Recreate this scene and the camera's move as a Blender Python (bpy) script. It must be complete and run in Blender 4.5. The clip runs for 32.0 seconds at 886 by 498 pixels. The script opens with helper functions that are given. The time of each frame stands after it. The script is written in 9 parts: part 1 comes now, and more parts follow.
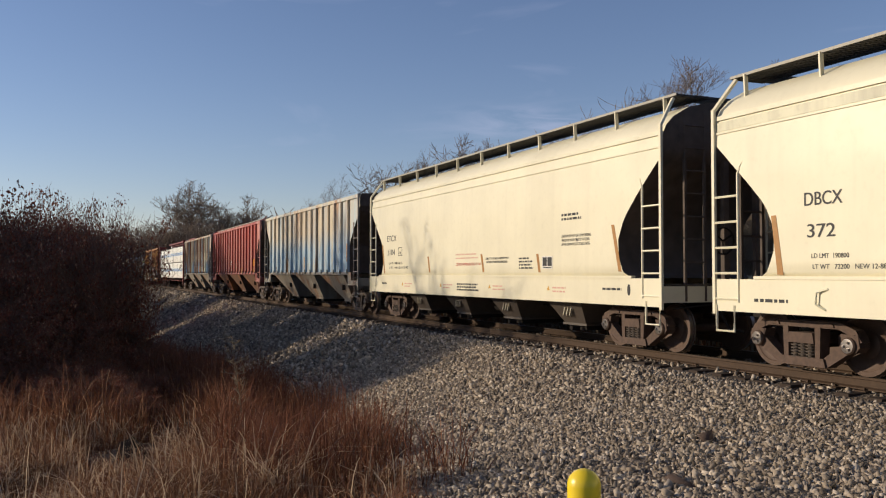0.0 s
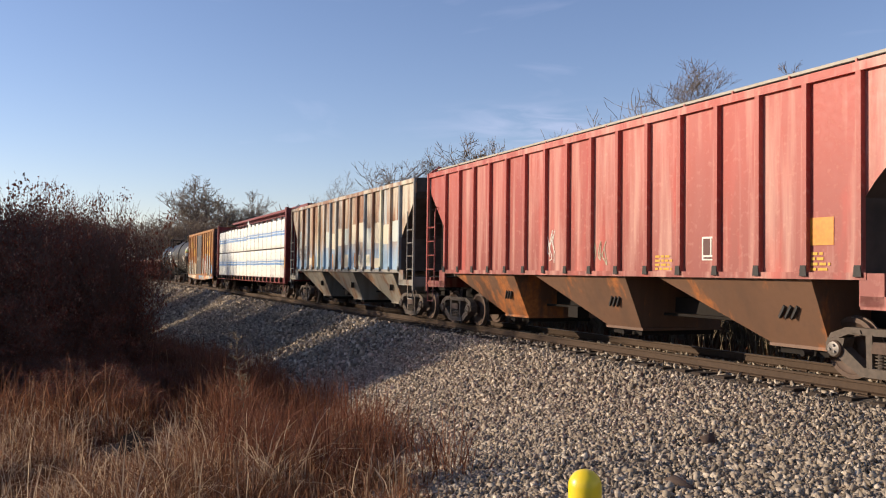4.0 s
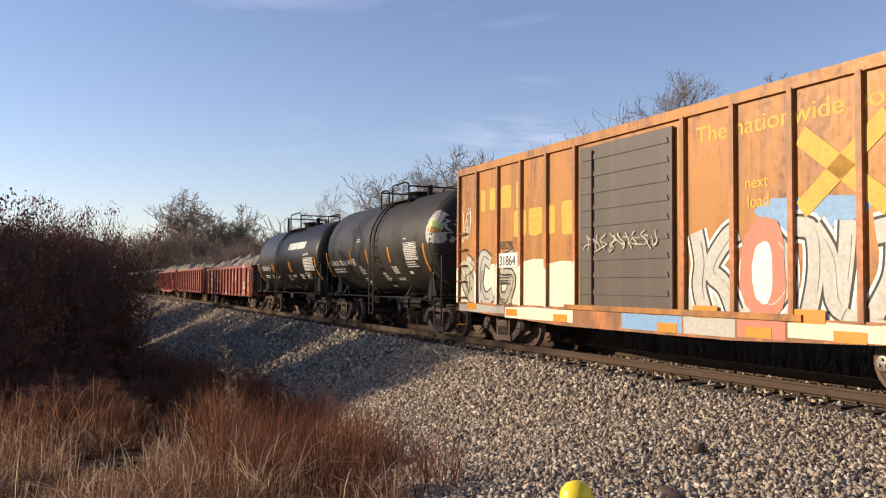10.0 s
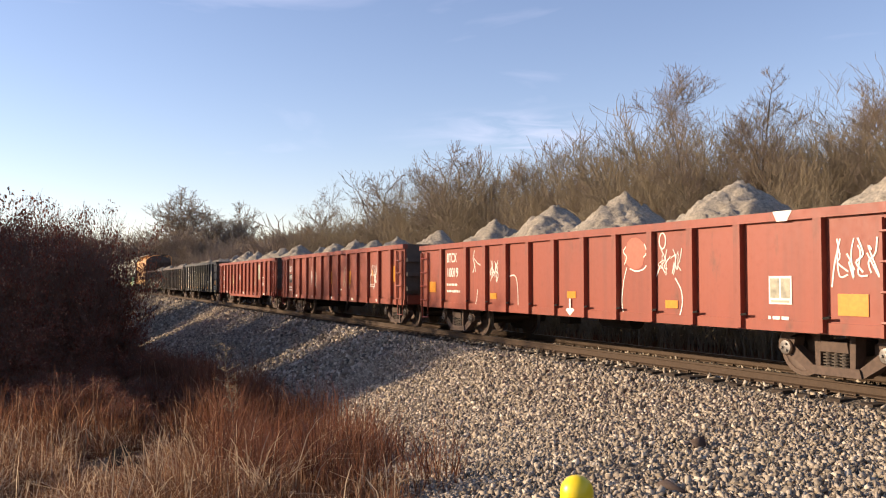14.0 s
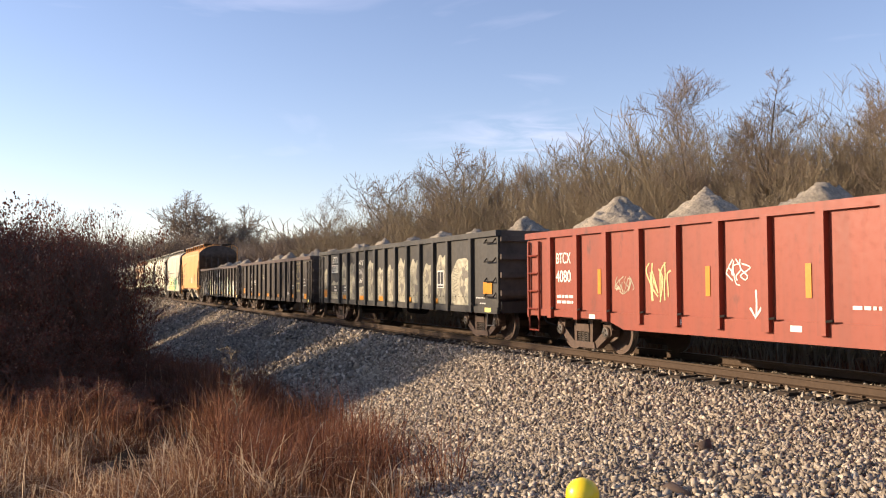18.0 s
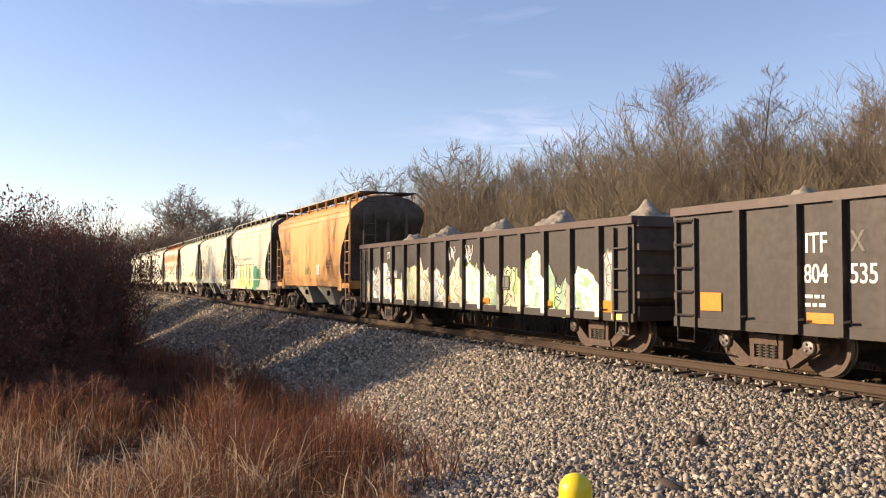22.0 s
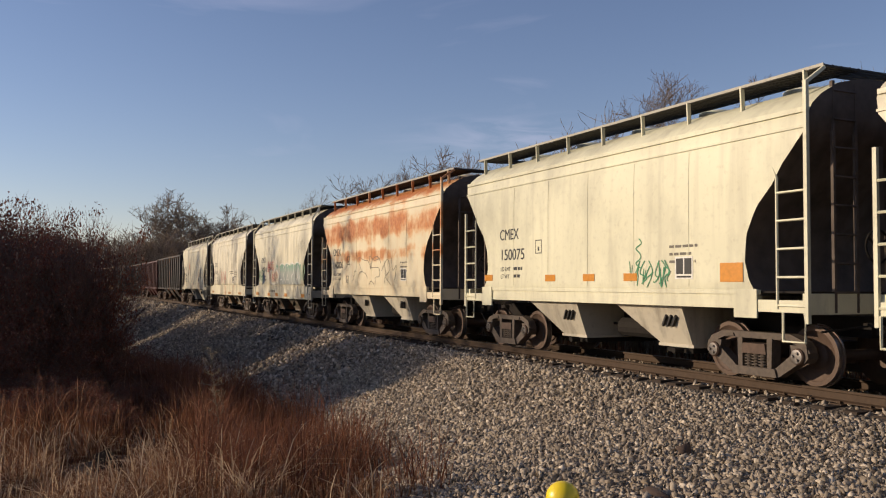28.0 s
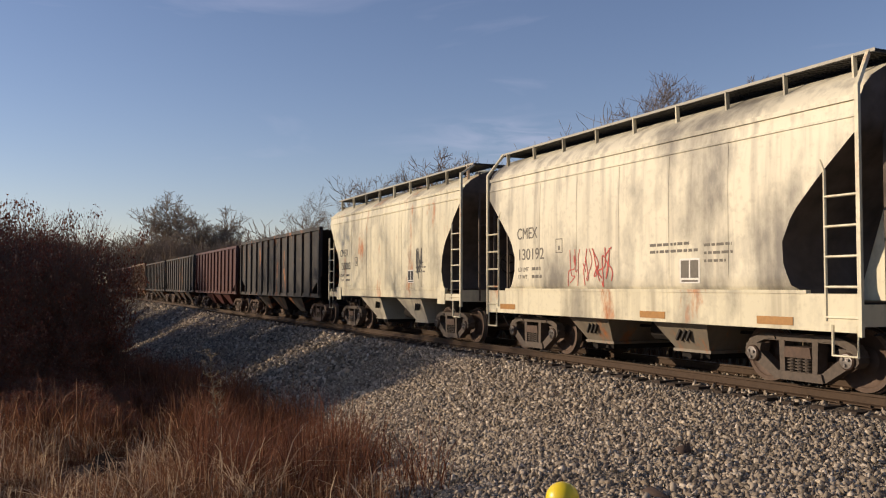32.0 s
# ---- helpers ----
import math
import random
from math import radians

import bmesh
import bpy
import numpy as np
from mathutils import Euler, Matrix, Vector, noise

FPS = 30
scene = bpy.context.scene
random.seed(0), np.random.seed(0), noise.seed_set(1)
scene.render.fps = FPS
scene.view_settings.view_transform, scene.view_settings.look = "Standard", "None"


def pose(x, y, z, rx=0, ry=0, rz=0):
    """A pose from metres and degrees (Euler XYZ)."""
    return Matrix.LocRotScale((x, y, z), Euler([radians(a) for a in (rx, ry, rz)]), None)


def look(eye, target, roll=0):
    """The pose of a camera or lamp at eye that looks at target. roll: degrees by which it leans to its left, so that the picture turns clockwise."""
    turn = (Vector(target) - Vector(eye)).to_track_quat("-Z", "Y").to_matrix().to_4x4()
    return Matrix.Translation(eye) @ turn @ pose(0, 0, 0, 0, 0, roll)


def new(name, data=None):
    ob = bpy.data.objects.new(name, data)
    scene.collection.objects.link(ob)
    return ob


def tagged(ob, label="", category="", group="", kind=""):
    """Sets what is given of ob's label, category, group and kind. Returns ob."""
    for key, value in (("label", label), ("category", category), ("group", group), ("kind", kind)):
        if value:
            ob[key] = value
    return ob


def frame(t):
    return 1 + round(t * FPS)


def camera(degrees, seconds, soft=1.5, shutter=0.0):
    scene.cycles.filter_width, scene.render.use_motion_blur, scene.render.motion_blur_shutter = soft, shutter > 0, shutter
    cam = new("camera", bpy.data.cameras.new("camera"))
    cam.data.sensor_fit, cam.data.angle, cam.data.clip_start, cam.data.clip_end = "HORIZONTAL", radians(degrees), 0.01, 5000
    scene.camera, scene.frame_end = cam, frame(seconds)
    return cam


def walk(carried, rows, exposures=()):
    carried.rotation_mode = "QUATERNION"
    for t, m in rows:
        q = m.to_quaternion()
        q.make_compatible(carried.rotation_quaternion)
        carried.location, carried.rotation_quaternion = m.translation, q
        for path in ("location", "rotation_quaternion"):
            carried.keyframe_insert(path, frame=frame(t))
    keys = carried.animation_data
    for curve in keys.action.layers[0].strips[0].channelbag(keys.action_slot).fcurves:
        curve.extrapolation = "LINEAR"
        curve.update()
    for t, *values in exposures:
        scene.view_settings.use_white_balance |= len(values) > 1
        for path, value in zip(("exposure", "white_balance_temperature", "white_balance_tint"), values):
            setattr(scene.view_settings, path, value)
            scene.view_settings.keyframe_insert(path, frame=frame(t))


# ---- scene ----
# ---------------- camera: a hand-turned tripod beside the line ----------------
cam = camera(53.81, 32.0, soft=1.15)
EYE = (0.0, 0.0, 1.483)
# seconds, turn to the left, tilt above level, lean (degrees)
PAN = [
    (0, 0.412, 1.641, -0.006), (0.5, 0.394, 1.741, 0.028), (1, 0.363, 1.821, 0.323), (1.5, 0.464, 1.77, 0.581),
    (2, 0.492, 1.703, 0.528), (2.5, 0.685, 1.599, 0.772), (3, 0.685, 1.531, 0.771), (3.5, 0.757, 1.496, 0.842),
    (5.5, 0.143, 1.912, 0.634), (6, 0.073, 1.988, 0.741), (6.5, -0.027, 2.073, 0.638), (7, -0.072, 2.198, 0.661),
    (7.5, -0.153, 2.339, 0.749), (8, -0.113, 2.421, 0.664), (8.5, -0.036, 2.459, 0.504), (9, -0.081, 2.439, 0.383),
    (9.5, -0.051, 2.419, 0.45), (10, 0.007, 2.322, 0.397), (10.5, 0.132, 2.178, 0.33), (11, 0.101, 2.185, -0.034),
    (11.5, 0.077, 2.312, 0.074), (12, 0.057, 2.219, -0.058), (12.5, -0.038, 2.154, -0.103), (13, 0, 2.039, 0),
    (13.5, -0.037, 2.047, -0.089), (14, -0.09, 2.067, -0.103), (14.5, -0.113, 2.145, -0.208), (16.5, 0.202, 2.092, -0.36),
    (17, 0.151, 2.166, -0.42), (17.5, 0.195, 2.271, -0.385), (18, 0.218, 2.254, -0.266), (18.5, 0.192, 2.204, -0.052),
    (19, 0.088, 2.168, 0.071), (19.5, -0.064, 2.186, 0.111), (20, -0.238, 2.218, -0.01), (20.5, -0.282, 2.174, 0.088),
    (21, -0.204, 2.068, 0.116), (21.5, -0.185, 1.968, 0.095), (22, -0.139, 1.925, 0.004), (22.5, -0.216, 1.942, 0.09),
    (23, -0.3, 1.991, -0.011), (23.5, -0.452, 2.072, 0.103), (24, -0.724, 2.142, 0.137), (24.5, -0.786, 2.21, 0.281),
    (25, -0.985, 2.25, -0.122), (25.5, -1.036, 2.323, -0.116), (27.5, -0.901, 2.455, 0.322), (28, -0.891, 2.408, 0.322),
    (28.5, -0.907, 2.438, 0.307), (29, -0.979, 2.486, 0.323), (29.5, -1.085, 2.528, 0.271), (30, -1.072, 2.634, 0.243),
    (30.5, -1.112, 2.661, 0.187), (31, -1.082, 2.644, 0.175), (31.5, -0.983, 2.532, 0.186), (32, -0.957, 2.481, 0.134)]
EXPOSE = [(0.0, -0.22, 6130, 10.5), (1.0, -0.34, 6163, 11.2), (2.0, 0.22, 6197, 11.8), (3.0, 0.3, 6230, 12.5), (6.0, 0.14, 6230, 12.5), (7.0, -0.25, 6230, 12.5), (8.0, -0.52, 6230, 12.5), (8.6, -0.4, 6230, 12.5), (9.0, -0.28, 6347, 12.2), (9.5, 0.17, 6406, 12.5), (10.5, 0.58, 6614, 12.6), (12.0, 1.08, 6790, 13.5), (13.0, 1.02, 6790, 13.5), (14.0, 0.75, 6790, 13.5), (16.8, 0.78, 6790, 13.5), (20.0, 0.9, 6790, 13.5), (21.0, 0.92, 6863, 13.5), (22.0, 0.78, 6766, 13.5), (23.0, 0.55, 6680, 13.5), (25.0, 0.05, 6460, 13.0), (28.0, -0.14, 6460, 13.0), (30.0, -0.02, 6460, 13.0), (32.0, -0.12, 6460, 13.0)]
walk(cam, [(t, pose(*EYE, 0, 0, a) @ pose(0, 0, 0, 90 + b) @ pose(0, 0, 0, 0, 0, c)) for t, a, b, c in PAN], EXPOSE)

# ---------------- the line's plan ----------------
# s runs along the track, away from the point nearest to the camera; lat is the distance from its centre line towards the camera
HEAD = 0.408056
GS = np.linspace(-480.0, 620.0, 5501)
_sc = np.clip(GS, 0.0, 150.0) / 100.0
_k = np.where(GS < 0, 0.0, 0.000386 - 0.001097 * _sc + 0.003111 * np.clip(_sc - 0.6, 0, None))
_h = np.concatenate([[0], np.cumsum((_k[1:] + _k[:-1]) * 0.1)])
_i0 = int(np.argmin(abs(GS)))
GH = _h - _h[_i0] + HEAD
_x = np.concatenate([[0], np.cumsum(-(np.sin(GH[1:]) + np.sin(GH[:-1])) * 0.1)])
_y = np.concatenate([[0], np.cumsum((np.cos(GH[1:]) + np.cos(GH[:-1])) * 0.1)])
GX = _x - _x[_i0] + 11.3 * math.cos(HEAD)
GY = _y - _y[_i0] + 11.3 * math.sin(HEAD)


def rail_xy(s, lat):
    h = np.interp(s, GS, GH)
    return np.interp(s, GS, GX) - lat * np.cos(h), np.interp(s, GS, GY) - lat * np.sin(h)


def plan_of(x, y):
    """s and lat of places in the plan."""
    x, y = np.atleast_1d(np.asarray(x, float)), np.atleast_1d(np.asarray(y, float))
    gx, gy, gs, gh = GX[::10], GY[::10], GS[::10], GH[::10]
    s, lat = np.empty(len(x)), np.empty(len(x))
    for i in range(0, len(x), 4000):
        j = np.argmin((x[i:i + 4000, None] - gx) ** 2 + (y[i:i + 4000, None] - gy) ** 2, axis=1)
        dx, dy = x[i:i + 4000] - gx[j], y[i:i + 4000] - gy[j]
        s[i:i + 4000] = gs[j] - dx * np.sin(gh[j]) + dy * np.cos(gh[j])
        lat[i:i + 4000] = -dx * np.cos(gh[j]) - dy * np.sin(gh[j])
    return s, lat


def toe(s):
    """Where the ballast slope ends on the camera's side: lat and height."""
    return np.interp(s, [4, 9, 15, 22, 40, 90], [9.0, 8.0, 6.6, 5.9, 6.4, 7.0]), np.interp(s, [4, 9, 15, 22, 40, 90], [-0.42, -0.8, -1.75, -2.2, -2.5, -2.9])


def bank(s, lat):
    """Height of the ballast bank."""
    tl, tz = toe(s)
    near = np.where(lat < 2.0, -0.215 - 0.05 * np.clip((lat - 1.05) / 0.35, 0, 1), -0.265 + (tz + 0.265) * np.clip((lat - 2.0) / (tl - 2.0), 0, 1.6) ** 0.92)
    far = np.where(lat > -1.9, -0.2, -0.2 - 0.45 * np.clip(-1.9 - lat, 0, 2.2))
    return np.where(lat > 0, near, far)


def ground_z(x, y):
    s, lat = plan_of(x, y)
    x, y = np.atleast_1d(x), np.atleast_1d(y)
    tl, tz = toe(s)
    r = np.hypot(x, y)
    low = np.interp(r, [2.5, 8.0, 14.0, 22.0, 90.0], [-0.15, -1.1, -1.7, -2.2, -3.0])
    low = np.where(s < 7, np.maximum(low, -0.75), low)
    out = low + (tz - low) * np.clip(1 - (lat - tl) / 3.0, 0, 1)
    z = np.where(lat > tl, out, bank(s, np.clip(lat, -4.2, None)) - 0.25)
    z = np.where(lat < -4.1, -1.2 + 0.02 * np.clip(-lat - 6, 0, 40), z)
    wob = np.array([noise.noise(Vector((a * 0.25, b * 0.25, 0))) for a, b in zip(x, y)]) if len(x) < 60000 else 0
    return z + 0.12 * wob * (np.abs(lat) > 4.2)


def run(t):
    """How far the train has still to come at t seconds, from where it is at 16 s."""
    q = t - 16.0
    return -(10.294323 * q - 0.018934 * q * q / 2 - 0.003397 * q ** 3 / 6 - 0.004895e-3 * q ** 4)


def on_track(s, half):
    """The pose of a car whose trucks stand half before and behind s; it faces the way that it runs."""
    ax, ay = rail_xy(s - half, 0)
    bx, by = rail_xy(s + half, 0)
    return Matrix.Translation(((ax + bx) / 2, (ay + by) / 2, 0)) @ Matrix.Rotation(math.atan2(ay - by, ax - bx), 4, "Z")


# ---------------- sky, sun ----------------
SUN_DIR = Vector((-0.97, 0.10, 0.0)).normalized()
SUN_UP = radians(17.0)
world = bpy.data.worlds.new("sky")
scene.world = world
world.use_nodes = True
wn, wl = world.node_tree.nodes, world.node_tree.links
wn.clear()
sky = wn.new("ShaderNodeTexSky")
sky.sky_type, sky.sun_disc = "NISHITA", False
sky.sun_elevation, sky.sun_rotation = SUN_UP, math.atan2(SUN_DIR.x, SUN_DIR.y)
sky.altitude, sky.air_density, sky.dust_density, sky.ozone_density = 150, 1.0, 0.1, 2.0
# thin high cloud
wtc = wn.new("ShaderNodeTexCoord")
wmap = wn.new("ShaderNodeMapping")
wmap.inputs["Scale"].default_value = (1.2, 1.2, 7.0)
wnz = wn.new("ShaderNodeTexNoise")
wnz.inputs["Scale"].default_value, wnz.inputs["Detail"].default_value = 2.6, 8
wnz.inputs["Distortion"].default_value = 0.7
wrp = wn.new("ShaderNodeMapRange")
wrp.inputs["From Min"].default_value, wrp.inputs["From Max"].default_value, wrp.inputs["To Max"].default_value = 0.60, 0.92, 0.30
wmx = wn.new("ShaderNodeMix")
wmx.data_type = "RGBA"
wbg = wn.new("ShaderNodeBackground")
wbg.inputs["Strength"].default_value = 0.117
wout = wn.new("ShaderNodeOutputWorld")
wl.new(wtc.outputs["Generated"], wmap.inputs["Vector"])
wl.new(wmap.outputs["Vector"], wnz.inputs["Vector"])
wl.new(wnz.outputs["Fac"], wrp.inputs["Value"])
wl.new(wrp.outputs["Result"], wmx.inputs["Factor"])
wl.new(sky.outputs["Color"], wmx.inputs["A"])
wmx.inputs["B"].default_value = (6.0, 6.6, 7.6, 1)
wsub, wscl, wlen = wn.new("ShaderNodeVectorMath"), wn.new("ShaderNodeVectorMath"), wn.new("ShaderNodeVectorMath")
wsub.operation, wscl.operation, wlen.operation = "SUBTRACT", "MULTIPLY", "LENGTH"
wsub.inputs[1].default_value = Vector((0.10, 1.0, 0.168)).normalized()
wscl.inputs[1].default_value = (5.0, 1.0, 26.0)
wl.new(wtc.outputs["Generated"], wsub.inputs[0])
wl.new(wsub.outputs[0], wscl.inputs[0])
wl.new(wscl.outputs[0], wlen.inputs[0])
wcr, wcm, wcx = wn.new("ShaderNodeMapRange"), wn.new("ShaderNodeMath"), wn.new("ShaderNodeMix")
wcr.interpolation_type = "SMOOTHSTEP"
wcr.inputs["From Min"].default_value, wcr.inputs["From Max"].default_value, wcr.inputs["To Min"].default_value, wcr.inputs["To Max"].default_value = 0.0, 1.0, 0.36, 0.0
wl.new(wlen.outputs["Value"], wcr.inputs["Value"])
wn2 = wn.new("ShaderNodeTexNoise")
wn2.inputs["Scale"].default_value, wn2.inputs["Detail"].default_value, wn2.inputs["Distortion"].default_value = 9.0, 9, 1.2
wl.new(wmap.outputs["Vector"], wn2.inputs["Vector"])
wcm.operation = "MULTIPLY"
wl.new(wcr.outputs["Result"], wcm.inputs[0])
wcn = wn.new("ShaderNodeMapRange")
wcn.inputs["From Min"].default_value, wcn.inputs["From Max"].default_value = 0.38, 0.75
wl.new(wn2.outputs["Fac"], wcn.inputs["Value"])
wl.new(wcn.outputs["Result"], wcm.inputs[1])
wcx.data_type = "RGBA"
wl.new(wcm.outputs[0], wcx.inputs["Factor"])
wl.new(wmx.outputs["Result"], wcx.inputs["A"])
wcx.inputs["B"].default_value = (6.0, 6.6, 7.6, 1)
wti = wn.new("ShaderNodeMix")
wti.data_type, wti.blend_type = "RGBA", "MULTIPLY"
wti.inputs["Factor"].default_value, wti.inputs["B"].default_value = 1.0, (1.085, 0.965, 1.045, 1)
wl.new(wcx.outputs["Result"], wti.inputs["A"])
wl.new(wti.outputs["Result"], wbg.inputs["Color"])
wl.new(wbg.outputs["Background"], wout.inputs["Surface"])
sun = new("sun", bpy.data.lights.new("sun", "SUN"))
sun.data.energy, sun.data.angle, sun.data.color = 5.0, radians(0.5), (1.0, 0.82, 0.585)
_d = Vector((SUN_DIR.x * math.cos(SUN_UP), SUN_DIR.y * math.cos(SUN_UP), math.sin(SUN_UP)))
sun.matrix_world = look((_d * 60)[:], (0, 0, 0))


# ---------------- materials ----------------
def shader(name, rough=0.6, metal=0.0):
    m = bpy.data.materials.new(name)
    m.use_nodes = True
    b = m.node_tree.nodes["Principled BSDF"]
    b.inputs["Roughness"].default_value, b.inputs["Metallic"].default_value = rough, metal
    return m, m.node_tree.nodes, m.node_tree.links, b


def noise_node(n, l, scale, detail=5, stretch=(1, 1, 1), shift=0.0, space="Object", rough=0.55):
    tc, mp, nz = n.new("ShaderNodeTexCoord"), n.new("ShaderNodeMapping"), n.new("ShaderNodeTexNoise")
    mp.inputs["Scale"].default_value = stretch
    mp.inputs["Location"].default_value = (shift, shift * 0.7, shift * 1.3)
    nz.inputs["Scale"].default_value, nz.inputs["Detail"].default_value, nz.inputs["Roughness"].default_value = scale, detail, rough
    l.new(tc.outputs[space], mp.inputs["Vector"])
    l.new(mp.outputs["Vector"], nz.inputs["Vector"])
    return nz.outputs["Fac"]


def span(n, l, value, lo, hi, to=1.0, base=0.0):
    r = n.new("ShaderNodeMapRange")
    r.inputs["From Min"].default_value, r.inputs["From Max"].default_value = lo, hi
    r.inputs["To Min"].default_value, r.inputs["To Max"].default_value = base, to
    l.new(value, r.inputs["Value"])
    return r.outputs["Result"]


def blend(n, l, fac, a, b, mode="MIX"):
    mx = n.new("ShaderNodeMix")
    mx.data_type, mx.blend_type = "RGBA", mode
    for socket, v in (("Factor", fac), ("A", a), ("B", b)):
        s = mx.inputs[socket]
        if isinstance(v, tuple):
            s.default_value = (*v, 1)
        elif isinstance(v, float):
            s.default_value = v
        else:
            l.new(v, s)
    return mx.outputs["Result"]


def bumpy(n, l, b, height, strength=0.3, dist=0.02):
    bp = n.new("ShaderNodeBump")
    bp.inputs["Strength"].default_value, bp.inputs["Distance"].default_value = strength, dist
    l.new(height, bp.inputs["Height"])
    l.new(bp.outputs["Normal"], b.inputs["Normal"])


def times(n, l, a, b):
    mt = n.new("ShaderNodeMath")
    mt.operation = "MULTIPLY"
    l.new(a, mt.inputs[0])
    if isinstance(b, float):
        mt.inputs[1].default_value = b
    else:
        l.new(b, mt.inputs[1])
    return mt.outputs[0]


def height_of(n, l):
    tc, sp = n.new("ShaderNodeTexCoord"), n.new("ShaderNodeSeparateXYZ")
    l.new(tc.outputs["Object"], sp.inputs["Vector"])
    return sp.outputs["Z"]


def paint(name, base, dirt=(0.16, 0.12, 0.08), streak=0.35, rust=0.0, rust_z=None, rust_bands=None, second=None, second_z=(1.6, 3.2), rough=0.5, shift=0.0, grime=0.25, soot=0.0, panel=None, smear=(1.4, 1.4, 0.45), tones=((0.48, 0.17, 0.045), (0.32, 0.11, 0.034))):
    """Weathered car paint: run-down streaks, blotches, rust that breaks through, and perhaps an older coat."""
    m, n, l, b = shader(name, rough)
    big = noise_node(n, l, 0.45, 6, (1, 1, 1), shift)
    run_ = noise_node(n, l, 1.1, 6, (3.2, 3.2, 0.22), shift + 3)
    fine = noise_node(n, l, 9.0, 8, (1, 1, 1), shift + 7)
    col = blend(n, l, span(n, l, big, 0.35, 0.7), base, tuple(c * 0.86 for c in base))
    if panel:
        # each sheet between two ribs has weathered in its own way
        start, wide, coats, amount = panel
        tc, sp, ad, fl, wn1 = n.new("ShaderNodeTexCoord"), n.new("ShaderNodeSeparateXYZ"), n.new("ShaderNodeMath"), n.new("ShaderNodeMath"), n.new("ShaderNodeTexWhiteNoise")
        ad.operation, fl.operation, wn1.noise_dimensions = "MULTIPLY_ADD", "FLOOR", "1D"
        ad.inputs[1].default_value, ad.inputs[2].default_value = 1 / wide, -start / wide + shift
        l.new(tc.outputs["Object"], sp.inputs["Vector"])
        l.new(sp.outputs["X"], ad.inputs[0])
        l.new(ad.outputs[0], fl.inputs[0])
        l.new(fl.outputs[0], wn1.inputs["W"])
        rmp = n.new("ShaderNodeValToRGB")
        while len(rmp.color_ramp.elements) < len(coats):
            rmp.color_ramp.elements.new(0.5)
        for i, (e, c) in enumerate(zip(rmp.color_ramp.elements, coats)):
            e.position, e.color = i / (len(coats) - 1), (*c, 1)
        l.new(wn1.outputs["Value"], rmp.inputs["Fac"])
        fade = noise_node(n, l, 0.8, 7, (3.0, 3.0, 0.35), shift + 51, rough=0.65)
        col = blend(n, l, span(n, l, fade, 0.36, 0.60, amount), col, rmp.outputs["Color"])
    if second:
        zz = span(n, l, height_of(n, l), second_z[1], second_z[0])
        pt = noise_node(n, l, 0.9, 7, (1.8, 1.8, 0.45), shift + 21)
        col = blend(n, l, times(n, l, span(n, l, pt, 0.34, 0.47), zz), col, second)
    col = blend(n, l, span(n, l, run_, 0.48, 0.72, streak), col, dirt)
    col = blend(n, l, span(n, l, fine, 0.55, 0.75, grime), col, tuple(c * 1.2 for c in dirt))
    rr = rough
    if soot:
        sn = noise_node(n, l, 0.55, 8, (1.0, 1.0, 0.55), shift + 31, rough=0.62)
        col = blend(n, l, span(n, l, sn, 0.50, 0.66, soot), col, (0.10, 0.09, 0.08))
    if rust:
        rn = noise_node(n, l, 0.8, 9, smear, shift + 11, rough=0.68)
        mask = span(n, l, rn, 0.62 - 0.3 * rust, 0.70 - 0.24 * rust)
        if rust_bands:
            # rust has broken through in lobes along some of the plates
            rn = noise_node(n, l, 0.8, 8, smear, shift + 11, rough=0.6)
            best = None
            for mid, half, amount in rust_bands:
                off, size = n.new("ShaderNodeMath"), n.new("ShaderNodeMath")
                off.operation, size.operation = "SUBTRACT", "ABSOLUTE"
                l.new(height_of(n, l), off.inputs[0])
                off.inputs[1].default_value = mid
                l.new(off.outputs[0], size.inputs[0])
                here = span(n, l, size.outputs[0], half, half * 0.3, amount)
                if best is None:
                    best = here
                else:
                    top = n.new("ShaderNodeMath")
                    top.operation = "MAXIMUM"
                    l.new(best, top.inputs[0])
                    l.new(here, top.inputs[1])
                    best = top.outputs[0]
            mixed = n.new("ShaderNodeMath")
            mixed.operation = "MULTIPLY_ADD"
            mixed.inputs[1].default_value = 0.34
            l.new(best, mixed.inputs[0])
            l.new(rn, mixed.inputs[2])
            ragged = n.new("ShaderNodeMath")
            ragged.operation = "MULTIPLY_ADD"
            ragged.inputs[1].default_value = 0.20
            l.new(run_, ragged.inputs[0])
            l.new(mixed.outputs[0], ragged.inputs[2])
            col = blend(n, l, span(n, l, ragged.outputs[0], 0.72, 0.90, 0.7), col, (0.62, 0.33, 0.12))
            mask = span(n, l, ragged.outputs[0], 0.80, 1.0, 0.95)
        if rust_z:
            mask = times(n, l, mask, span(n, l, height_of(n, l), rust_z[0], rust_z[1]))
        tone = blend(n, l, span(n, l, fine, 0.35, 0.65), *tones)
        col = blend(n, l, mask, col, tone)
    l.new(col, b.inputs["Base Color"])
    l.new(span(n, l, fine, 0.3, 0.8, min(1.0, rr + 0.14), rr - 0.04), b.inputs["Roughness"])
    bumpy(n, l, b, fine, 0.08, 0.01)
    return m


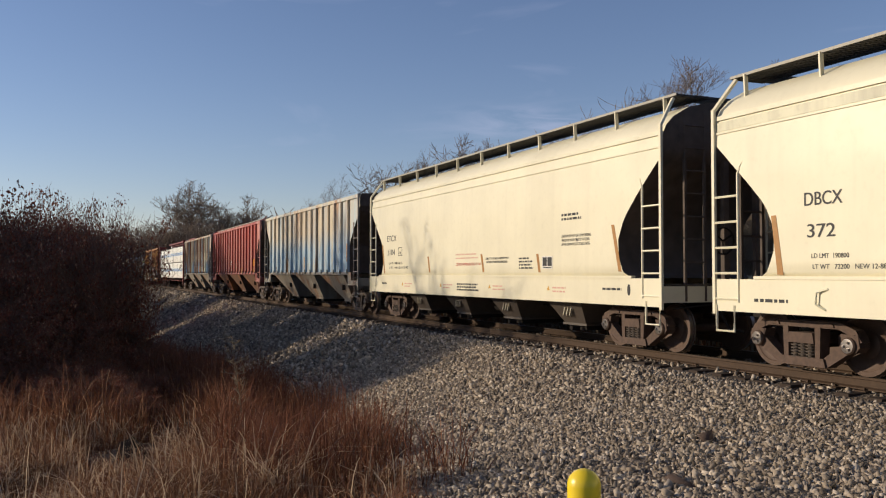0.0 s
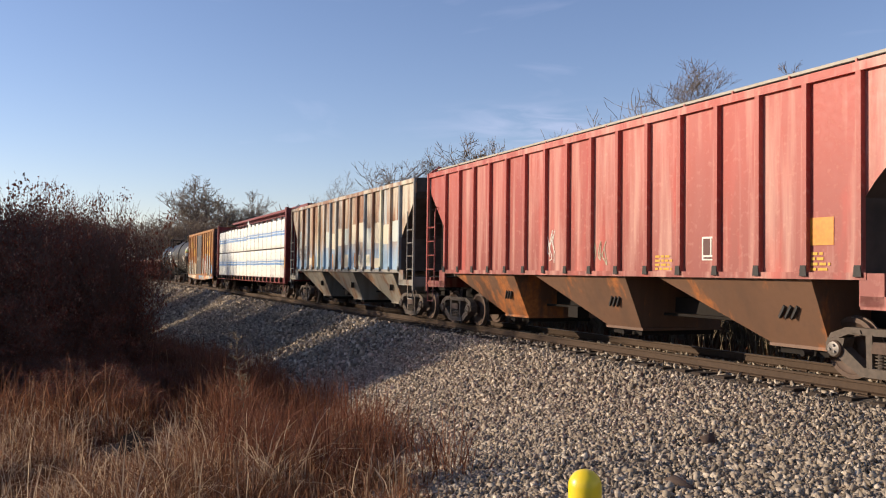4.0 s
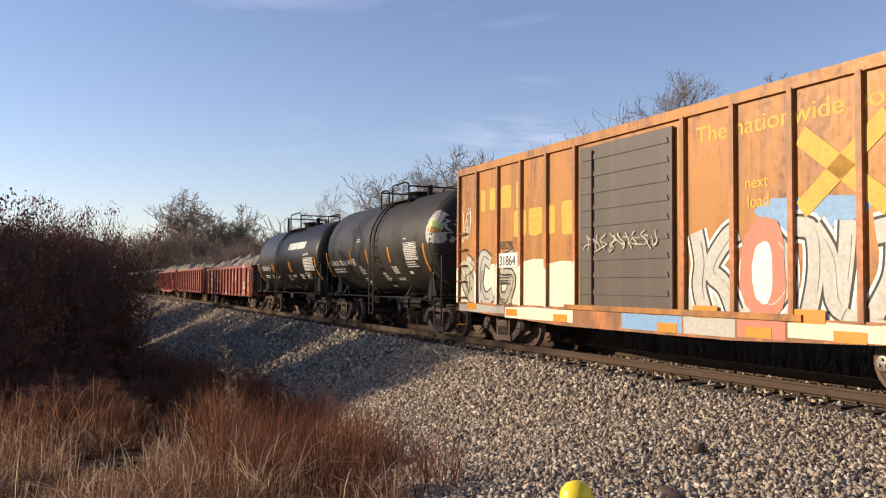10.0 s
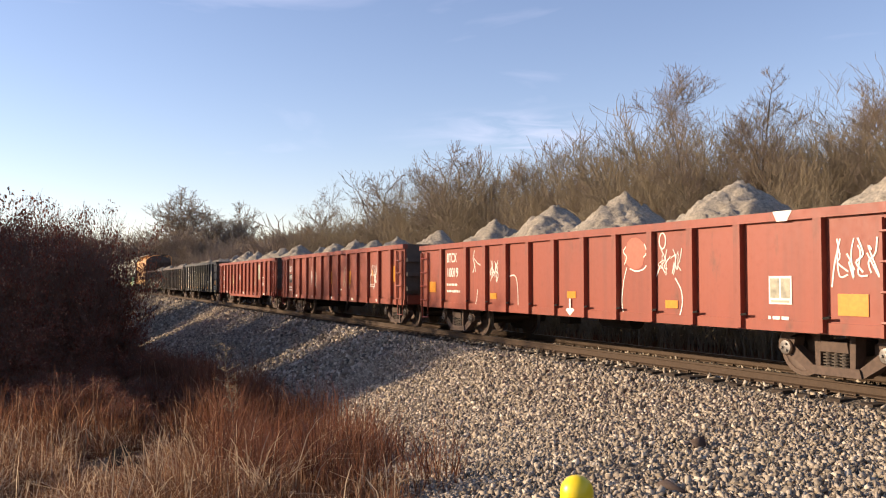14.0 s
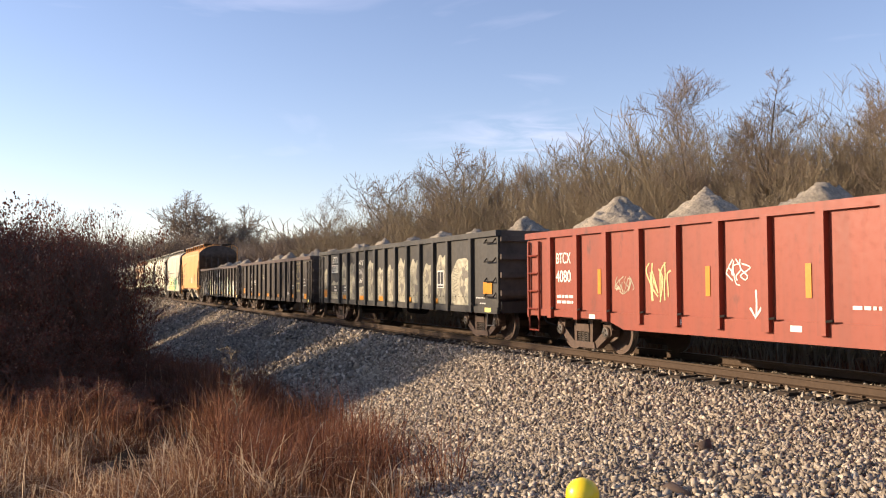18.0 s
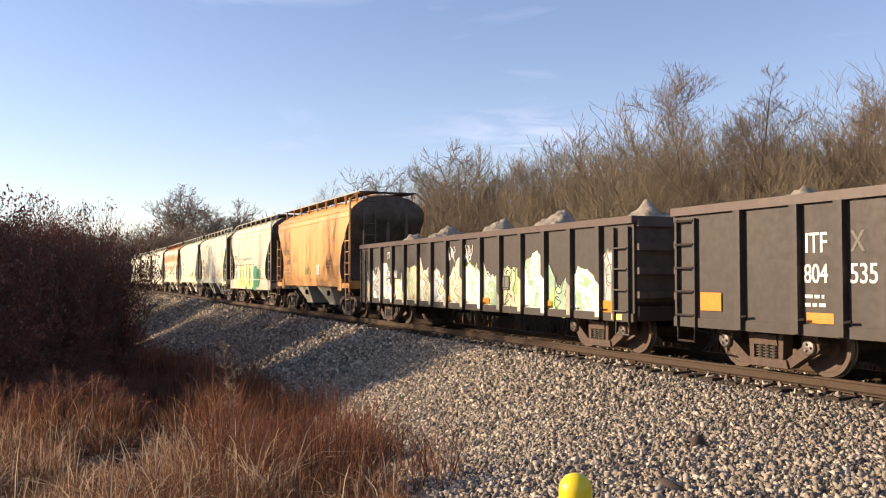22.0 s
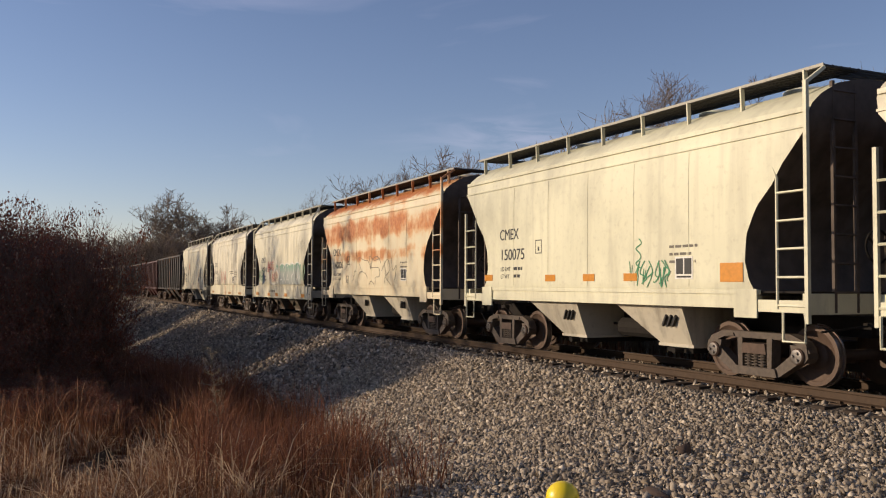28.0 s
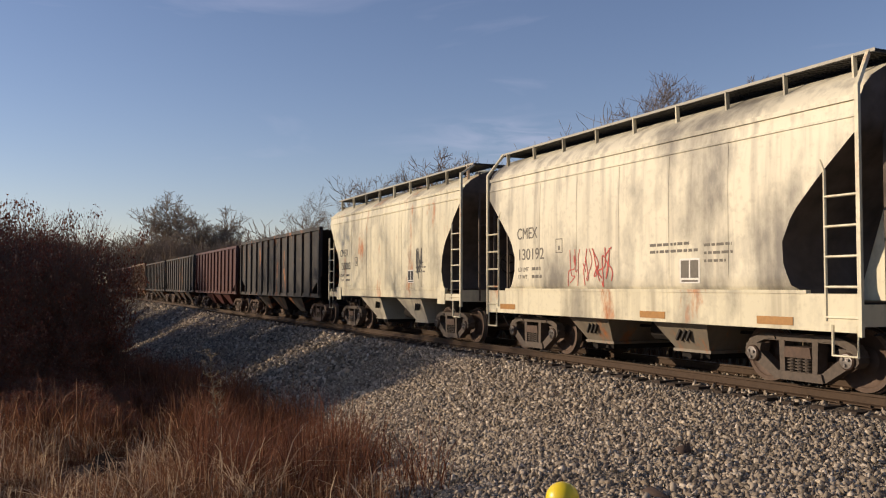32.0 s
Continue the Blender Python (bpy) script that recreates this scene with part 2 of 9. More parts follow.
def plain(name, base, rough=0.6, metal=0.0, vary=0.25, scale=14.0, bump=0.15, space="Object"):
    m, n, l, b = shader(name, rough, metal)
    fine = noise_node(n, l, scale, 7, space=space)
    wide = noise_node(n, l, scale * 0.08, 4, space=space)
    col = blend(n, l, span(n, l, fine, 0.35, 0.7), base, tuple(c * (1 - vary) for c in base))
    col = blend(n, l, span(n, l, wide, 0.4, 0.7, 0.5), col, tuple(c * (1 - vary) for c in base))
    l.new(col, b.inputs["Base Color"])
    bumpy(n, l, b, fine, bump, 0.01)
    return m


def scattered(name, tones, rough=0.9, trans=False):
    """For loose pieces joined into one mesh: a tone of its own for each."""
    m, n, l, b = shader(name, rough)
    geo, rmp = n.new("ShaderNodeNewGeometry"), n.new("ShaderNodeValToRGB")
    rmp.color_ramp.interpolation = "LINEAR"
    while len(rmp.color_ramp.elements) < len(tones):
        rmp.color_ramp.elements.new(0.5)
    for i, (e, c) in enumerate(zip(rmp.color_ramp.elements, tones)):
        e.position, e.color = i / (len(tones) - 1), (*c, 1)
    l.new(geo.outputs["Random Per Island"], rmp.inputs["Fac"])
    fine = noise_node(n, l, 40.0, 4)
    col = blend(n, l, span(n, l, fine, 0.3, 0.75, 0.45), rmp.outputs["Color"], tuple(0.5 * c for c in tones[len(tones) // 2]))
    if trans:
        wide = noise_node(n, l, 1.3, 4)
        col = blend(n, l, span(n, l, wide, 0.46, 0.66, 0.6), col, tuple(0.45 * c for c in tones[0]))
    l.new(col, b.inputs["Base Color"])
    b.inputs["Specular IOR Level"].default_value = 0.25
    if trans:
        tb, ad = n.new("ShaderNodeBsdfTranslucent"), n.new("ShaderNodeMixShader")
        l.new(col, tb.inputs["Color"])
        ad.inputs["Fac"].default_value = 0.3
        out = n["Material Output"]
        l.new(b.outputs["BSDF"], ad.inputs[1])
        l.new(tb.outputs["BSDF"], ad.inputs[2])
        l.new(ad.outputs["Shader"], out.inputs["Surface"])
    return m


CREAM = (0.80, 0.74, 0.54)
MAT = {
    "cream": paint("cream_paint", CREAM, streak=0.06, grime=0.06, rough=0.42),
    "spray_fade": paint("green_spray_fading_to_grey", (0.12, 0.31, 0.19), dirt=(0.30, 0.32, 0.28), streak=0.6, second=(0.34, 0.36, 0.32), second_z=(2.0, 2.4), shift=12.0),
    "red_overpaint": plain("salmon_overpaint", (0.50, 0.12, 0.07), 0.6),
    "slate_blue": plain("slate_blue_spray", (0.06, 0.09, 0.16), 0.6),
    "cream_smoke": paint("cream_paint_sooty", (0.74, 0.68, 0.50), dirt=(0.13, 0.11, 0.09), streak=0.35, soot=0.5, shift=4.0),
    "cream_soot": paint("cream_paint_streaked", (0.72, 0.66, 0.50), dirt=(0.16, 0.135, 0.11), streak=0.6, soot=0.8, shift=9.0),
    "tan_soot": paint("pale_tan_paint_streaked", (0.62, 0.55, 0.42), dirt=(0.20, 0.16, 0.12), streak=0.35, soot=0.55, shift=15.0),
    "grey_cream": paint("pale_grey_paint", (0.70, 0.67, 0.48), dirt=(0.24, 0.20, 0.15), streak=0.3, soot=0.3, shift=31.0),
    "cream_rust": paint("cream_paint_rusting", (0.70, 0.61, 0.42), dirt=(0.50, 0.30, 0.13), streak=0.3, grime=0.12, rust=0.60, rust_bands=((3.36, 0.62, 1.1), (2.48, 0.34, 0.82), (4.40, 0.52, 1.1)), shift=5.5, smear=(1.7, 1.7, 1.5), tones=((0.50, 0.17, 0.028), (0.36, 0.10, 0.016))),
    "cream_dirty": paint("cream_paint_grimy", (0.70, 0.64, 0.46), streak=0.5, rust=0.12, soot=0.7, shift=44.0),
    "orange": paint("faded_orange_paint", (0.68, 0.315, 0.085), dirt=(0.72, 0.47, 0.20), streak=0.45, rust=0.10, shift=2.0),
    "pale_blue": paint("chalky_blue_grey_paint", (0.64, 0.56, 0.42), dirt=(0.44, 0.34, 0.22), streak=0.5, second=(0.36, 0.49, 0.58), second_z=(2.5, 3.3), tones=((0.46, 0.27, 0.15), (0.36, 0.21, 0.12)), rust=0.44, rust_z=(2.2, 4.2), shift=8.0, panel=(-6.85, 0.913, ((0.66, 0.56, 0.36), (0.42, 0.52, 0.57), (0.70, 0.66, 0.54), (0.36, 0.48, 0.55), (0.58, 0.44, 0.27)), 0.85), smear=(2.6, 2.6, 0.3)),
    "rusty_blue": paint("rusty_cream_and_blue_paint", (0.56, 0.48, 0.36), second=(0.27, 0.41, 0.55), second_z=(2.2, 2.75), streak=0.4, tones=((0.31, 0.135, 0.055), (0.18, 0.082, 0.042)), rust=0.56, rust_z=(1.8, 3.2), shift=12.5, panel=(-6.915, 0.922, ((0.42, 0.25, 0.14), (0.62, 0.58, 0.46), (0.36, 0.20, 0.11), (0.38, 0.50, 0.56), (0.50, 0.36, 0.22)), 0.9), smear=(2.6, 2.6, 0.3)),
    "hopper_red": paint("faded_red_paint", (0.42, 0.06, 0.04), dirt=(0.58, 0.34, 0.27), streak=0.7, second=(0.24, 0.055, 0.042), second_z=(1.5, 4.0), shift=6.0, panel=(-7.175, 0.957, ((0.40, 0.05, 0.035), (0.62, 0.33, 0.27), (0.30, 0.05, 0.04), (0.50, 0.16, 0.12)), 0.7)),
    "gon_red": paint("oxide_red_paint", (0.26, 0.043, 0.019), dirt=(0.10, 0.025, 0.015), streak=0.4, rust=0.10, shift=1.0, tones=((0.12, 0.03, 0.02), (0.07, 0.025, 0.02)), grime=0.3),
    "gon_red_dark": paint("oxide_red_paint_worn", (0.26, 0.05, 0.024), dirt=(0.13, 0.03, 0.018), streak=0.45, rust=0.12, shift=17.0, tones=((0.20, 0.05, 0.025), (0.12, 0.035, 0.02))),
    "gon_black": paint("worn_black_paint", (0.032, 0.028, 0.024), dirt=(0.075, 0.06, 0.045), streak=0.45, shift=3.0, rough=0.6, grime=0.08),
    "gon_brown": paint("worn_brown_black_paint", (0.038, 0.026, 0.019), dirt=(0.068, 0.047, 0.033), streak=0.4, shift=23.0, rough=0.6, grime=0.08),
    "chord_rust": paint("rust_brown_chord_paint", (0.075, 0.04, 0.027), dirt=(0.11, 0.07, 0.048), streak=0.5, shift=54.0),
    "coal_black": paint("sooty_black_paint", (0.028, 0.024, 0.022), dirt=(0.07, 0.05, 0.035), streak=0.5, rust=0.2, shift=33.0, rough=0.65),
    "maroon": paint("dark_maroon_paint", (0.085, 0.022, 0.018), dirt=(0.04, 0.025, 0.02), streak=0.5, shift=27.0),
    "car_tan": paint("brown_tan_paint", (0.20, 0.11, 0.055), streak=0.5, rust=0.2, shift=37.0),
    "beam_red": paint("deep_red_paint", (0.20, 0.021, 0.017), dirt=(0.07, 0.022, 0.02), streak=0.4, shift=13.0),
    "box_orange": paint("rusting_yellow_orange_paint", (0.40, 0.160, 0.014), dirt=(0.16, 0.058, 0.014), streak=0.75, rust=0.42, tones=((0.30, 0.115, 0.018), (0.13, 0.05, 0.014)), smear=(2.0, 2.0, 0.35), shift=19.0),
    "box_post": paint("rust_brown_post_paint", (0.24, 0.10, 0.03), dirt=(0.10, 0.04, 0.02), streak=0.6, rust=0.4, shift=20.0),
    "door_grey": paint("dull_brown_door_paint", (0.062, 0.045, 0.034), dirt=(0.12, 0.09, 0.065), streak=0.45, shift=29.0),
    "tank_black": paint("black_tank_paint", (0.015, 0.0132, 0.0115), dirt=(0.04, 0.034, 0.028), streak=0.22, rough=0.40, shift=7.0, grime=0.03),
    "tank_brown": paint("dull_brown_black_tank_paint", (0.036, 0.031, 0.026), dirt=(0.06, 0.05, 0.04), streak=0.15, rough=0.5, shift=12.0, grime=0.04),
    "wheel": plain("rusted_wheel_steel", (0.11, 0.07, 0.05), 0.65, 0.3),
    "tread": plain("bright_wheel_tread", (0.35, 0.32, 0.30), 0.3, 0.9),
    "truck": plain("dusty_cast_steel", (0.115, 0.072, 0.051), 0.8, 0.1, 0.4),
    "truck_grey": plain("grey_cast_steel", (0.115, 0.087, 0.066), 0.75, 0.1, 0.4),
    "under": plain("sooty_underframe", (0.022, 0.018, 0.0155), 0.9),
    # dark brown for car ends: the shade between cars, put into the colour
    "end_shade": plain("shaded_end_brown", (0.13, 0.10, 0.08), 0.9, 0.0, 0.5, 3.0),
    "walk_edge": plain("weathered_walkway_edge", (0.42, 0.39, 0.32), 0.6),
    "grate": plain("dark_steel_grating", (0.055, 0.052, 0.05), 0.65, 0.2),
    "bay": paint("dusty_hopper_bay", (0.22, 0.185, 0.14), dirt=(0.12, 0.09, 0.07), streak=0.5, rust=0.2, shift=41.0),
    "bay_streaked": paint("streaked_rusty_hopper_bay", (0.30, 0.265, 0.21), dirt=(0.15, 0.12, 0.095), streak=0.75, rust=0.34, shift=42.0, smear=(2.2, 2.2, 0.4), tones=((0.26, 0.13, 0.06), (0.17, 0.085, 0.045))),
    "bay_dark": paint("dark_hopper_bay", (0.085, 0.068, 0.054), dirt=(0.04, 0.033, 0.028), streak=0.5, shift=45.0),
    "trim_dirty": paint("dirty_trim_paint", (0.30, 0.28, 0.24), dirt=(0.14, 0.10, 0.07), streak=0.6, rust=0.30, shift=46.0, tones=((0.20, 0.10, 0.055), (0.14, 0.07, 0.04))),
    "rib_rust": paint("rust_brown_rib_paint", (0.22, 0.10, 0.055), dirt=(0.36, 0.24, 0.15), streak=0.6, rust=0.2, shift=48.0),
    "rib_steel": paint("blue_grey_rib_paint", (0.24, 0.28, 0.31), dirt=(0.20, 0.13, 0.09), streak=0.7, rust=0.2, shift=49.0),
    "primer_blue": paint("pale_blue_primer", (0.56, 0.60, 0.54), dirt=(0.44, 0.38, 0.28), streak=0.4, shift=50.0),
    "primer_cream": paint("cream_primer", (0.68, 0.62, 0.47), dirt=(0.46, 0.34, 0.22), streak=0.4, shift=52.0),
    "bay_white": paint("pale_hopper_bay", (0.50, 0.45, 0.35), dirt=(0.12, 0.10, 0.08), streak=0.65, soot=0.35, shift=43.0),
    "bay_brown": paint("rusty_hopper_bay", (0.16, 0.085, 0.05), dirt=(0.08, 0.05, 0.035), streak=0.5, rust=0.3, shift=47.0),
    "ink": plain("black_stencil_paint", (0.02, 0.02, 0.02), 0.6),
    "grey_ink": plain("faded_grey_stencil_paint", (0.16, 0.14, 0.11), 0.7),
    "white": plain("white_stencil_paint", (0.78, 0.75, 0.68), 0.6),
    "yellow_ink": plain("yellow_stencil_paint", (0.66, 0.36, 0.03), 0.6),
    "faint_red": plain("faded_red_stencil_paint", (0.70, 0.40, 0.31), 0.6),
    "red_ink": plain("red_stencil_paint", (0.55, 0.07, 0.05), 0.6),
    "salmon": plain("salmon_spray_paint", (0.52, 0.17, 0.10), 0.55),
    "amber": plain("amber_reflective_strip", (0.66, 0.265, 0.03), 0.35),
    "ochre": plain("worn_amber_strip", (0.40, 0.19, 0.04), 0.5),
    "green_ink": plain("green_spray_paint", (0.03, 0.24, 0.10), 0.55),
    "lime_ink": plain("lime_spray_paint", (0.40, 0.55, 0.16), 0.55),
    "blue_ink": plain("blue_spray_paint", (0.18, 0.34, 0.55), 0.55),
    "lemon": plain("lemon_spray_paint", (0.84, 0.72, 0.22), 0.55),
    "grey_spray": plain("grey_spray_paint", (0.20, 0.175, 0.14), 0.6, vary=0.5, scale=6.0),
    "pale_spray": plain("pale_grey_spray_paint", (0.50, 0.455, 0.325), 0.55, vary=0.62, scale=7.0),
    "pale_lemon": plain("pale_yellow_spray_paint", (0.72, 0.67, 0.42), 0.55, vary=0.45, scale=5.0),
    "pale_green": plain("pale_green_spray_paint", (0.36, 0.50, 0.33), 0.55, vary=0.35, scale=5.0),
    "chalk": plain("yellow_chalk", (0.62, 0.52, 0.25), 0.8),
    "silver": plain("silver_spray_paint", (0.46, 0.45, 0.40), 0.5, vary=0.3),
    "wrap": plain("white_lumber_wrap", (0.90, 0.88, 0.80), 0.38, vary=0.06, scale=3.0, bump=0.4),
    "wrap_blue": plain("blue_print", (0.20, 0.41, 0.76), 0.4),
    "wrap_pale_blue": plain("pale_blue_print", (0.42, 0.58, 0.78), 0.4),
    "strap": plain("dark_strap", (0.05, 0.045, 0.04), 0.6),
    "rail": plain("brown_rail_steel", (0.075, 0.048, 0.031), 0.7, 0.2),
    "rail_top": plain("polished_rail_head", (0.30, 0.25, 0.20), 0.35, 0.8),
    "tie": plain("creosoted_timber", (0.055, 0.04, 0.031), 0.9, scale=10),
    "pole_yellow": plain("yellow_plastic", (0.85, 0.62, 0.02), 0.35, vary=0.05),
    "tank_frame": plain("black_frame_paint", (0.011, 0.010, 0.009), 0.6),
    # puddle water as a matt near-black: its shade and dark reflection are painted in
    "mud": plain("matt_black_puddle", (0.016, 0.012, 0.011), 0.95, vary=0.4, bump=0.3),
    "lump": plain("dark_brown_rock", (0.085, 0.055, 0.042), 0.9, scale=20),
    "bark": plain("grey_brown_bark", (0.17, 0.135, 0.10), 0.95, scale=20),
    "twig": plain("tan_twigs", (0.27, 0.208, 0.132), 0.95, scale=8),
    "twig_red": plain("dark_red_brown_twigs", (0.17, 0.094, 0.066), 0.95, scale=8),
    "twig_far": plain("dull_brown_twigs", (0.25, 0.185, 0.135), 0.95, scale=8),
    "leaf": scattered("dead_leaves", [(0.22, 0.065, 0.042), (0.31, 0.11, 0.065), (0.16, 0.06, 0.042), (0.46, 0.27, 0.18)], trans=True),
    "grass": scattered("dead_grass", [(0.066, 0.020, 0.011), (0.273, 0.105, 0.051), (0.093, 0.028, 0.016), (0.218, 0.076, 0.039), (0.655, 0.381, 0.213), (0.055, 0.017, 0.010), (0.229, 0.081, 0.039), (0.120, 0.040, 0.022), (0.393, 0.176, 0.085)], trans=True),
    "tan_grass": scattered("tan_dry_grass", [(0.27, 0.135, 0.074), (0.15, 0.062, 0.034), (0.50, 0.32, 0.19), (0.09, 0.036, 0.021), (0.32, 0.17, 0.092), (0.06, 0.024, 0.015)], trans=True),
    "weed": scattered("dead_weeds", [(0.120, 0.043, 0.024), (0.270, 0.112, 0.064), (0.170, 0.063, 0.035), (0.359, 0.179, 0.106), (0.089, 0.032, 0.020)], trans=True),
    "reed": scattered("pale_reeds", [(0.52, 0.36, 0.225), (0.72, 0.55, 0.37), (0.40, 0.24, 0.14)], trans=True),
    "stone": scattered("crushed_stone", [(0.140, 0.108, 0.080), (0.400, 0.325, 0.245), (0.045, 0.036, 0.028), (0.280, 0.220, 0.162), (0.660, 0.560, 0.440), (0.110, 0.083, 0.062), (0.500, 0.415, 0.320), (0.200, 0.155, 0.112), (0.340, 0.275, 0.205)]),
    "load": plain("grey_crushed_stone", (0.40, 0.34, 0.265), 0.95, vary=0.6, scale=18.0, bump=0.9),
}

for key in ("tank_black", "tank_brown", "tank_frame", "under", "grate", "tie", "rail", "mud"):
    MAT[key].node_tree.nodes["Principled BSDF"].inputs["Specular IOR Level"].default_value = 0.02 if key == "mud" else 0.22


def ground_mats():
    m, n, l, b = shader("ballast_bed", 0.95)
    fine = noise_node(n, l, 16.0, 8, rough=0.7)
    tc, vo = n.new("ShaderNodeTexCoord"), n.new("ShaderNodeTexVoronoi")
    vo.inputs["Scale"].default_value = 19.0
    l.new(tc.outputs["Object"], vo.inputs["Vector"])
    wide = noise_node(n, l, 0.5, 4)
    col = blend(n, l, span(n, l, vo.outputs["Color"], 0.1, 0.9), (0.03, 0.023, 0.017), (0.17, 0.132, 0.096))
    col = blend(n, l, span(n, l, wide, 0.4, 0.7, 0.5), col, (0.15, 0.115, 0.085))
    l.new(col, b.inputs["Base Color"])
    bumpy(n, l, b, vo.outputs["Distance"], 0.9, 0.05)
    MAT["ballast"] = m
    m, n, l, b = shader("dead_meadow", 0.97)
    fine, wide = noise_node(n, l, 6.0, 9, rough=0.7), noise_node(n, l, 0.12, 5)
    col = blend(n, l, span(n, l, fine, 0.3, 0.7), (0.05, 0.03, 0.02), (0.14, 0.085, 0.05))
    col = blend(n, l, span(n, l, wide, 0.4, 0.65, 0.6), col, (0.13, 0.085, 0.05))
    l.new(col, b.inputs["Base Color"])
    bumpy(n, l, b, fine, 0.8, 0.1)
    MAT["meadow"] = m


ground_mats()


# ---------------- mesh helpers ----------------
class Geo:
    """Gathers corners and faces of one part."""

    def __init__(self):
        self.v, self.f = [], []

    def add(self, verts, faces):
        o = len(self.v)
        self.v += [tuple(p) for p in verts]
        self.f += [tuple(i + o for i in f) for f in faces]
        return self

    def box(self, x0, x1, y0, y1, z0, z1):
        vs = [(x, y, z) for x in (x0, x1) for y in (y0, y1) for z in (z0, z1)]
        return self.add(vs, [(0, 1, 3, 2), (4, 6, 7, 5), (0, 4, 5, 1), (2, 3, 7, 6), (0, 2, 6, 4), (1, 5, 7, 3)])

    def slab(self, pts, y0, y1):
        """A flat outline in x and z, with a thickness from y0 to y1."""
        n = len(pts)
        vs = [(x, y0, z) for x, z in pts] + [(x, y1, z) for x, z in pts]
        return self.add(vs, [tuple(range(n)), tuple(range(2 * n - 1, n - 1, -1))] + [(i, i + n, (i + 1) % n + n, (i + 1) % n) for i in range(n)])

    def bar(self, p, q, w, h=None, up=(0, 0, 1)):
        p, q = Vector(p), Vector(q)
        d = (q - p).normalized()
        a = d.cross(Vector(up))
        a = a.normalized() if a.length > 1e-4 else d.cross(Vector((1, 0, 0))).normalized()
        c = a.cross(d)
        a, c = a * w / 2, c * (h or w) / 2
        vs = [e + k for e in (p, q) for k in (-a - c, a - c, a + c, -a + c)]
        return self.add(vs, [(3, 2, 1, 0), (4, 5, 6, 7)] + [(i, (i + 1) % 4, (i + 1) % 4 + 4, i + 4) for i in range(4)])

    def tube(self, pts, r, n=6, r2=None):
        pts = [Vector(p) for p in pts]
        r2 = r if r2 is None else r2
        rings = []
        for i, p in enumerate(pts):
            d = (pts[min(i + 1, len(pts) - 1)] - pts[max(i - 1, 0)]).normalized()
            a = d.cross(Vector((0.31, 0.17, 0.93)))
            a = a.normalized() if a.length > 0.05 else d.cross(Vector((1, 0, 0))).normalized()
            c = d.cross(a)
            k = r + (r2 - r) * i / max(1, len(pts) - 1)
            rings.append([p + (a * math.cos(t) + c * math.sin(t)) * k for t in [2 * math.pi * j / n for j in range(n)]])
        vs = [v for ring in rings for v in ring]
        fs = [(i * n + j, i * n + (j + 1) % n, (i + 1) * n + (j + 1) % n, (i + 1) * n + j) for i in range(len(pts) - 1) for j in range(n)]
        fs += [tuple(range(n - 1, -1, -1)), tuple(range((len(pts) - 1) * n, len(pts) * n))]
        return self.add(vs, fs)

    def lathe(self, prof, n, axis="y", at=(0, 0, 0)):
        """Turns (along, radius) pairs round an axis."""
        vs = []
        for a, r in prof:
            for j in range(n):
                t = 2 * math.pi * j / n
                c, s = r * math.cos(t), r * math.sin(t)
                p = (c, a, s) if axis == "y" else ((a, c, s) if axis == "x" else (c, s, a))
                vs.append((p[0] + at[0], p[1] + at[1], p[2] + at[2]))
        m = len(prof)
        fs = [(i * n + j, i * n + (j + 1) % n, (i + 1) * n + (j + 1) % n, (i + 1) * n + j) for i in range(m - 1) for j in range(n)]
        fs += [tuple(range(n - 1, -1, -1)), tuple(range((m - 1) * n, m * n))]
        return self.add(vs, fs)

    def frustum(self, x0, x1, X0, X1, y, Y, z, Z):
        """A bin: from half-width y and x0..x1 at height z to half-width Y and X0..X1 at height Z."""
        vs = [(x0, -y, z), (x1, -y, z), (x1, y, z), (x0, y, z), (X0, -Y, Z), (X1, -Y, Z), (X1, Y, Z), (X0, Y, Z)]
        return self.add(vs, [(0, 3, 2, 1), (4, 5, 6, 7)] + [(i, (i + 1) % 4, (i + 1) % 4 + 4, i + 4) for i in range(4)])

    def mesh(self, name, mat, smooth=0.0):
        me = bpy.data.meshes.new(name)
        me.from_pydata(self.v, [], self.f)
        me.materials.append(mat)
        if smooth:
            me.shade_smooth()
            me.set_sharp_from_angle(angle=radians(smooth))
        me.update()
        return me


def part(name, geo, mat, parent, label="", smooth=0.0, at=None):
    """Links a mesh as one part of a thing."""
    me = geo if isinstance(geo, bpy.types.Mesh) else geo.mesh(name, MAT[mat] if isinstance(mat, str) else mat, smooth)
    ob = new(name, me)
    ob.parent = parent
    if at is not None:
        ob.matrix_basis = at
    if label:
        ob["label"] = label
    return ob


def numpy_mesh(name, verts, faces, mat, smooth=False):
    """A large mesh from arrays of corners and of equal-sided faces."""
    me = bpy.data.meshes.new(name)
    k = faces.shape[1]
    me.vertices.add(len(verts))
    me.vertices.foreach_set("co", np.ascontiguousarray(verts, np.float32).ravel())
    me.loops.add(faces.size)
    me.loops.foreach_set("vertex_index", np.ascontiguousarray(faces, np.int32).ravel())
    me.polygons.add(len(faces))
    me.polygons.foreach_set("loop_start", np.arange(0, faces.size, k, dtype=np.int32))
    me.polygons.foreach_set("loop_total", np.full(len(faces), k, np.int32))
    me.materials.append(mat)
    me.update(calc_edges=True)
    me.validate()
    if smooth:
        me.shade_smooth()
    return me


# ---------------- ground, bank, track ----------------
def axis_steps(count, a, reach):
    u = np.linspace(-1, 1, count)
    return a * np.sinh(u * math.asinh(reach / a))


